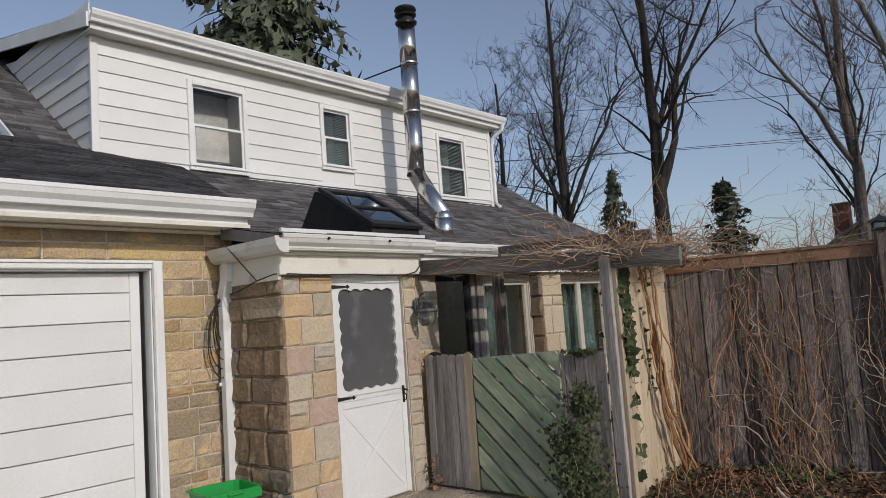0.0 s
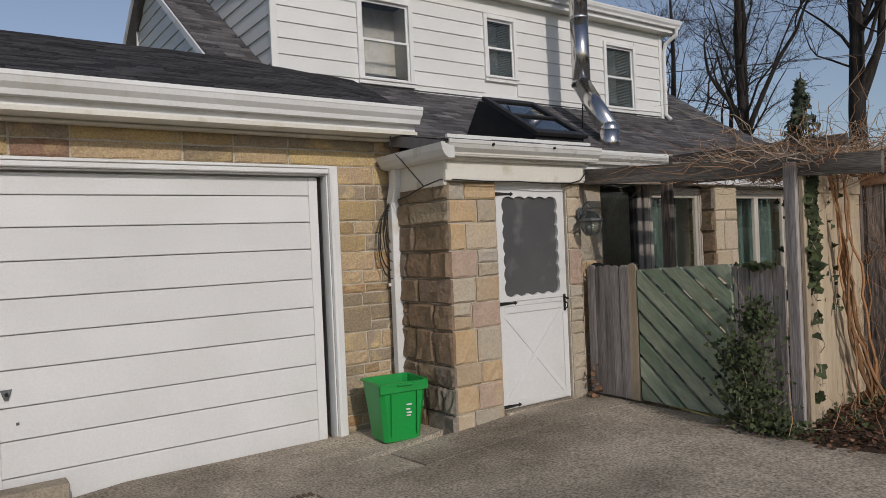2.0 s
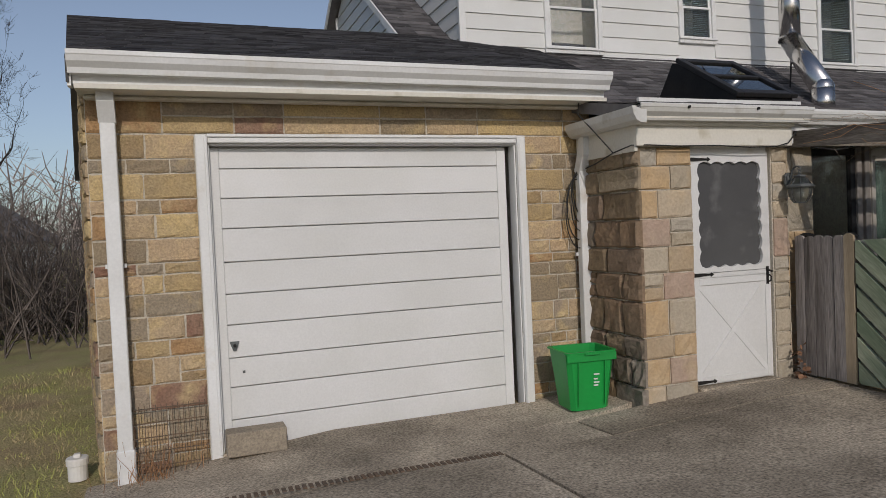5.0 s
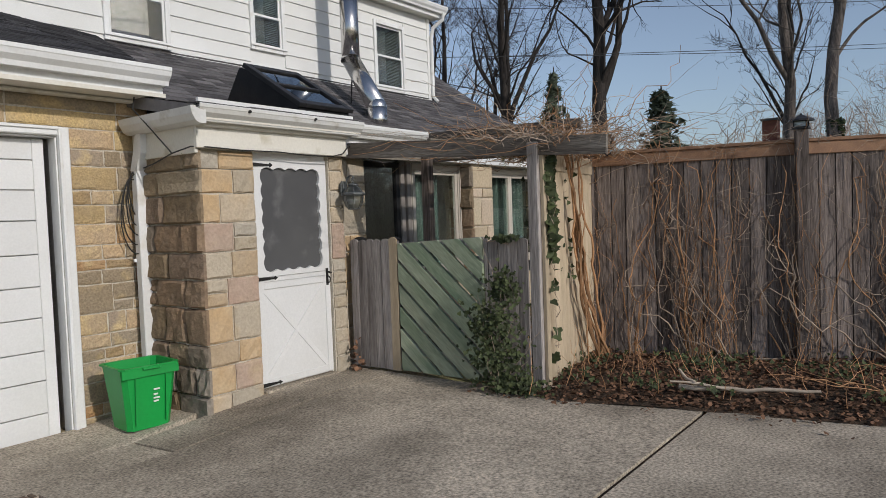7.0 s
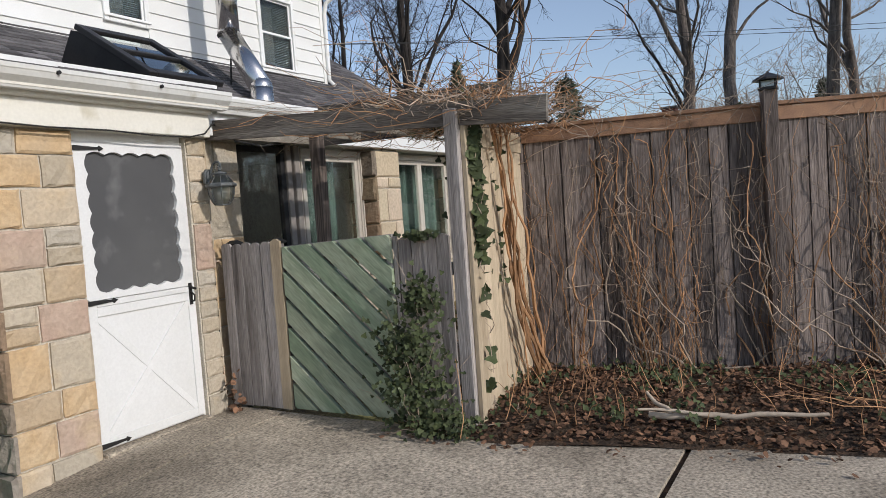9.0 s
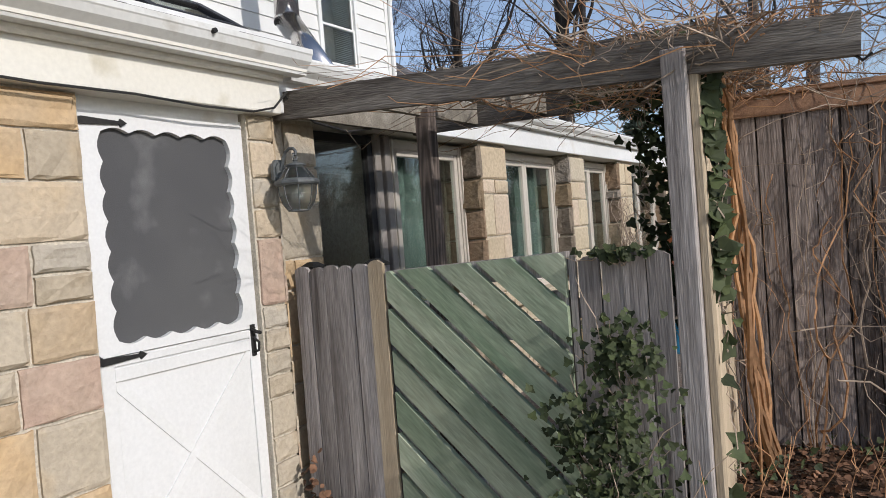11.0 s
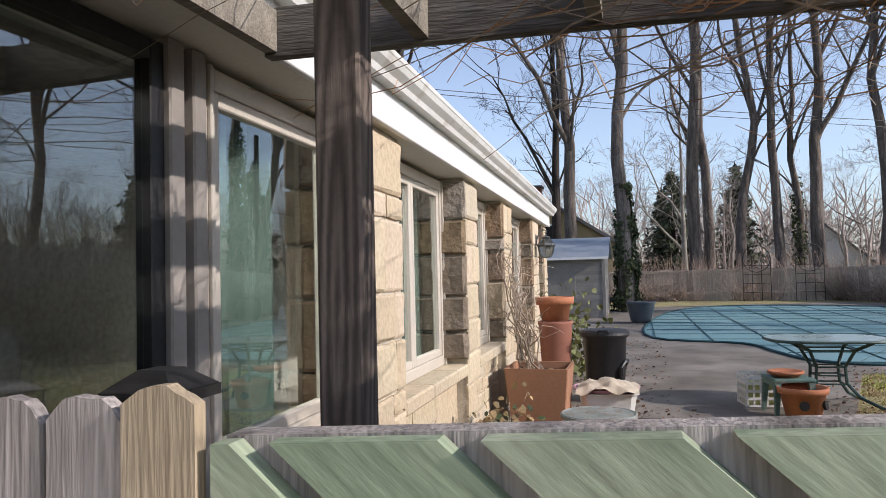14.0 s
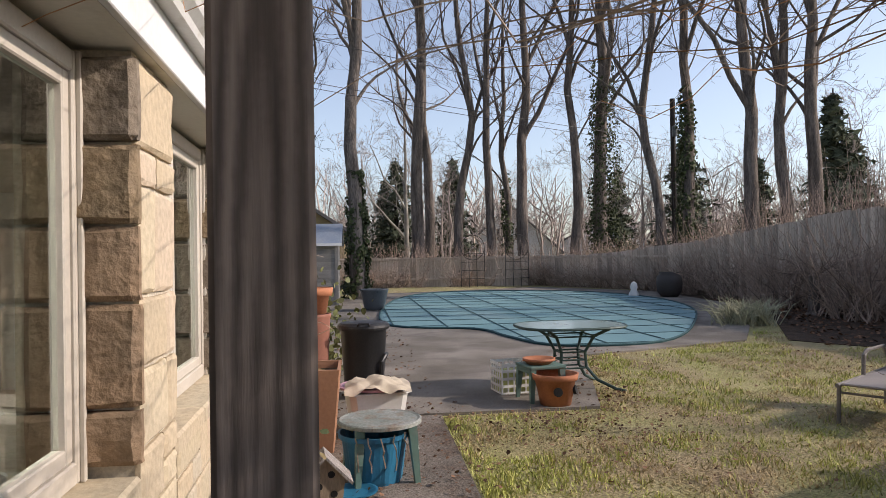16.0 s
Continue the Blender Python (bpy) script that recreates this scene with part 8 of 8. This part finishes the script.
def conifer(name, label, seed, h, w, droop=0.35, tiers=26, per=9, card=0.5):
    """An evergreen: trunk and whorls of sagging boughs hung with needle sprays."""
    rr = rng_of(seed)
    ob = thing(name, label, "conifer", (0, 0, -0.3))
    tr, nd = Soup(), Soup()
    tr.tube([(0, 0, 0), (0, 0, h * 0.5), (0, 0, h)], [h * 0.018, h * 0.011, 0.02], 8)
    for i in range(tiers):
        z = h * (0.10 + 0.89 * i / tiers)
        reach = w * (1 - (i / tiers) ** 1.15) * rr.uniform(0.75, 1.1) + 0.15
        for k in range(per):
            a = rr.uniform(0, 6.283)
            ln = reach * rr.uniform(0.55, 1.1)
            d = Vector((math.cos(a), math.sin(a), 0))
            p = [Vector((0, 0, z)) + d * (ln * t) + Vector((0, 0, -droop * ln * t * t + 0.10 * ln * t)) for t in (0, 0.35, 0.7, 1.0)]
            tr.tube(p, [0.035 * h / 15, 0.025 * h / 15, 0.015 * h / 15, 0.005], 3)
            for j in range(int(8 + ln * 5)):
                t = rr.uniform(0.2, 1.05)
                q = p[0].lerp(p[3], min(1, t)) + Vector((rr.gauss(0, 0.10 * ln * 0.5), rr.gauss(0, 0.10 * ln * 0.5), -droop * ln * t * t * 0.3 - abs(rr.gauss(0, card * 0.35))))
                nd.leaf(q, card * rr.uniform(0.6, 1.3), rr, shape=((0, 0), (0.10, 0.2), (0.20, 0.55), (0.05, 0.6), (0, 1.0), (-0.06, 0.6), (-0.2, 0.5), (-0.08, 0.2)), facing=Vector((math.cos(a), math.sin(a), 0.2)))
    soup_part("trunk", tr, BARK_DARK, ob)
    soup_part("needles", nd, NEEDLE_HAZED, ob, stuff=True)
    return ob


sp = conifer("spruce", "large drooping dark spruce behind the house", 21, 27.0, 8.5, 0.42, 34, 15, 0.95)
sp.matrix_basis = pose(14.5, 21.5, -0.3)
c2 = conifer("small_conifer", "small dark conifer behind the roof", 22, 8.2, 1.7, 0.15, 26, 8, 0.42)
c2.matrix_basis = pose(24.5, 9.9, -0.3)
o = copy_thing(c2, pose(27.0, 5.6, -0.3, 0, 0, 70))
o.matrix_basis = pose(26.5, 5.8, -0.3, 0, 0, 70) @ Matrix.Diagonal((1.5, 1.5, 0.86, 1))
for x, y, s in ((52, -7.6, 1.1), (52, -20, 1.0), (40, -24.0, 0.9), (36, -27, 1.0), (58, -3, 1.0), (-30, 40, 0.9), (50, -3.4, 1.05), (44, -21.5, 1.15), (34, -24.5, 1.2)):
    o = copy_thing(c2, pose(x, y, -0.3, 0, 0, x * 31))
    o.matrix_basis = pose(x, y, -0.3, 0, 0, x * 31) @ Matrix.Diagonal((1.5 * s, 1.5 * s, 1.0 * s, 1))
# bare bushes past the garage
bu = Soup()
r = rng_of(333)
for i in range(520):
    a = Vector((-7.6 + r.gauss(0, 1.1), 13.5 + r.gauss(0, 2.0), -0.5))
    e = a + Vector((r.gauss(0, 1.1), r.gauss(0, 1.1), r.uniform(1.0, 3.6)))
    pts = wander(a, e, 6, 0.35, r)
    bu.tube(pts, [0.022 - 0.003 * k for k in range(7)], 3)
    for j in range(3):
        q = pts[r.randrange(2, 7)]
        bu.tube([q, q + Vector((r.gauss(0, 0.5), r.gauss(0, 0.5), r.uniform(0.1, 0.7)))], [0.009, 0.003], 3)
tagged(new("bare_bushes", bu.mesh("bare_bushes", BARK)), "leafless tangled bushes beside the lawn", "bushes", kind="stuff")
lf = Soup()
for i in range(1700):
    x, y = r.uniform(2.5, 13), -1.4 - 7 * r.random() ** 1.2
    if i < 900:
        x, y = 7.6 + r.gauss(0, 0.9), -2.6 + r.gauss(0, 0.55)
    elif i < 2000 and noise.noise((x * 0.9, y * 0.9, 7)) > -0.1:
        continue
    if ok_grass(x, y):
        lf.leaf((x, y, -0.06 + r.uniform(0, 0.02)), r.uniform(0.015, 0.038), r, facing=Vector((0, 0, 1.5)))
tagged(new("lawn_leaves", lf.mesh("lawn_leaves", LITTER)), "scattered dead leaves on the lawn", "leaves", kind="stuff")
# far woods close the horizon
fw = Soup()
r = rng_of(401)
for i in range(1500):
    a = radians(r.uniform(-100, 150))
    dd = r.uniform(55, 110)
    x, y = dd * math.cos(a), dd * math.sin(a)
    hgt = r.uniform(5, 11)
    p = Vector((x, y, -1))
    fw.tube([p, p + Vector((r.gauss(0, 0.4), r.gauss(0, 0.4), hgt * 0.6)), p + Vector((r.gauss(0, 1), r.gauss(0, 1), hgt))], [0.16, 0.10, 0.03], 3)
    for k in range(9):
        q = p + Vector((0, 0, hgt * r.uniform(0.25, 0.9)))
        e = q + Vector((r.gauss(0, 1.3), r.gauss(0, 1.3), r.uniform(0.5, 2.6)))
        fw.tube([q, q.lerp(e, 0.5) + Vector((r.gauss(0, 0.2), r.gauss(0, 0.2), 0)), e], [0.06, 0.045, 0.02], 3)
tagged(new("far_woods", fw.mesh("far_woods", WOODS_HAZED)), "distant leafless grey brown woods", "woods", kind="stuff")

# leafless trees past the fence, seen between the trunks
r = rng_of(402)
wt = [bare_tree("small_tree", "small leafless grey brown tree past the fence", 31 + k, 10.0, 0.13, WOODS_HAZED, 0.22, 0.85, 14, 0.12, twig=0.75, crooked=2.5) for k in range(2)]
for k in range(27):
    a = radians(-52 + 60 * (k + r.random()) / 27)
    dd = r.uniform(41, 60)
    x, y, sc = dd * math.cos(a), dd * math.sin(a), r.uniform(0.55, 1.0)
    if y > 0.5 and x < 50:
        x += 14
    m = pose(x, y, -0.6, 0, 0, r.uniform(0, 360))
    o = wt[k] if k < 2 else copy_thing(wt[k % 2], m)
    o.matrix_basis = m @ Matrix.Diagonal((sc * 1.2, sc * 1.2, sc, 1))
    o["group"] = "small trees past the fence"


# ---- pieces of walls and roofs ----
for parent, rects, m, seed, depth, mat, rough in STONES:
    r = rng_of(seed)
    for x0, x1, z0, z1 in rects:
        d = depth * r.uniform(0.75, 1.15)
        ob = part("stone", stone_mesh(x1 - x0, z1 - z0, d, r, rough), mat, parent)
        ob.matrix_local = m @ pose(x0, 0, z0)

for ob, a, b, c, d, n, mat, tab, seed in SHINGLES:
    r = rng_of(seed)
    rows = max(1, int(round(((d - a).length + (c - b).length) / 2 / tab[1])))
    bm = bm_new()
    for j in range(rows):
        t0, t1 = j / rows, min(1.0, (j + 1.35) / rows)
        p0, p1 = a.lerp(d, t0), b.lerp(c, t0)
        q0, q1 = a.lerp(d, t1), b.lerp(c, t1)
        ln = (p1 - p0).length
        u = -r.random() * tab[0]
        while u < ln - 0.01:
            w = tab[0] * r.uniform(0.9, 1.1)
            s, e = max(0.0, u) / ln, min(ln, u + w - 0.006) / ln
            u += w
            if e <= s:
                continue
            h = 0.010 + r.uniform(0, 0.006)
            v = [bm.verts.new(p0.lerp(p1, s) + n * h), bm.verts.new(p0.lerp(p1, e) + n * h),
                 bm.verts.new(q0.lerp(q1, e) + n * 0.003), bm.verts.new(q0.lerp(q1, s) + n * 0.003),
                 bm.verts.new(p0.lerp(p1, s)), bm.verts.new(p0.lerp(p1, e))]
            bm.faces.new((v[0], v[1], v[2], v[3]))
            bm.faces.new((v[4], v[5], v[1], v[0]))
    me = bpy.data.meshes.new("shingles")
    bm.to_mesh(me)
    bm.free()
    me.materials.append(mat)
    sh = new("shingles", me)
    sh.parent = ob
    sh["kind"] = "stuff"
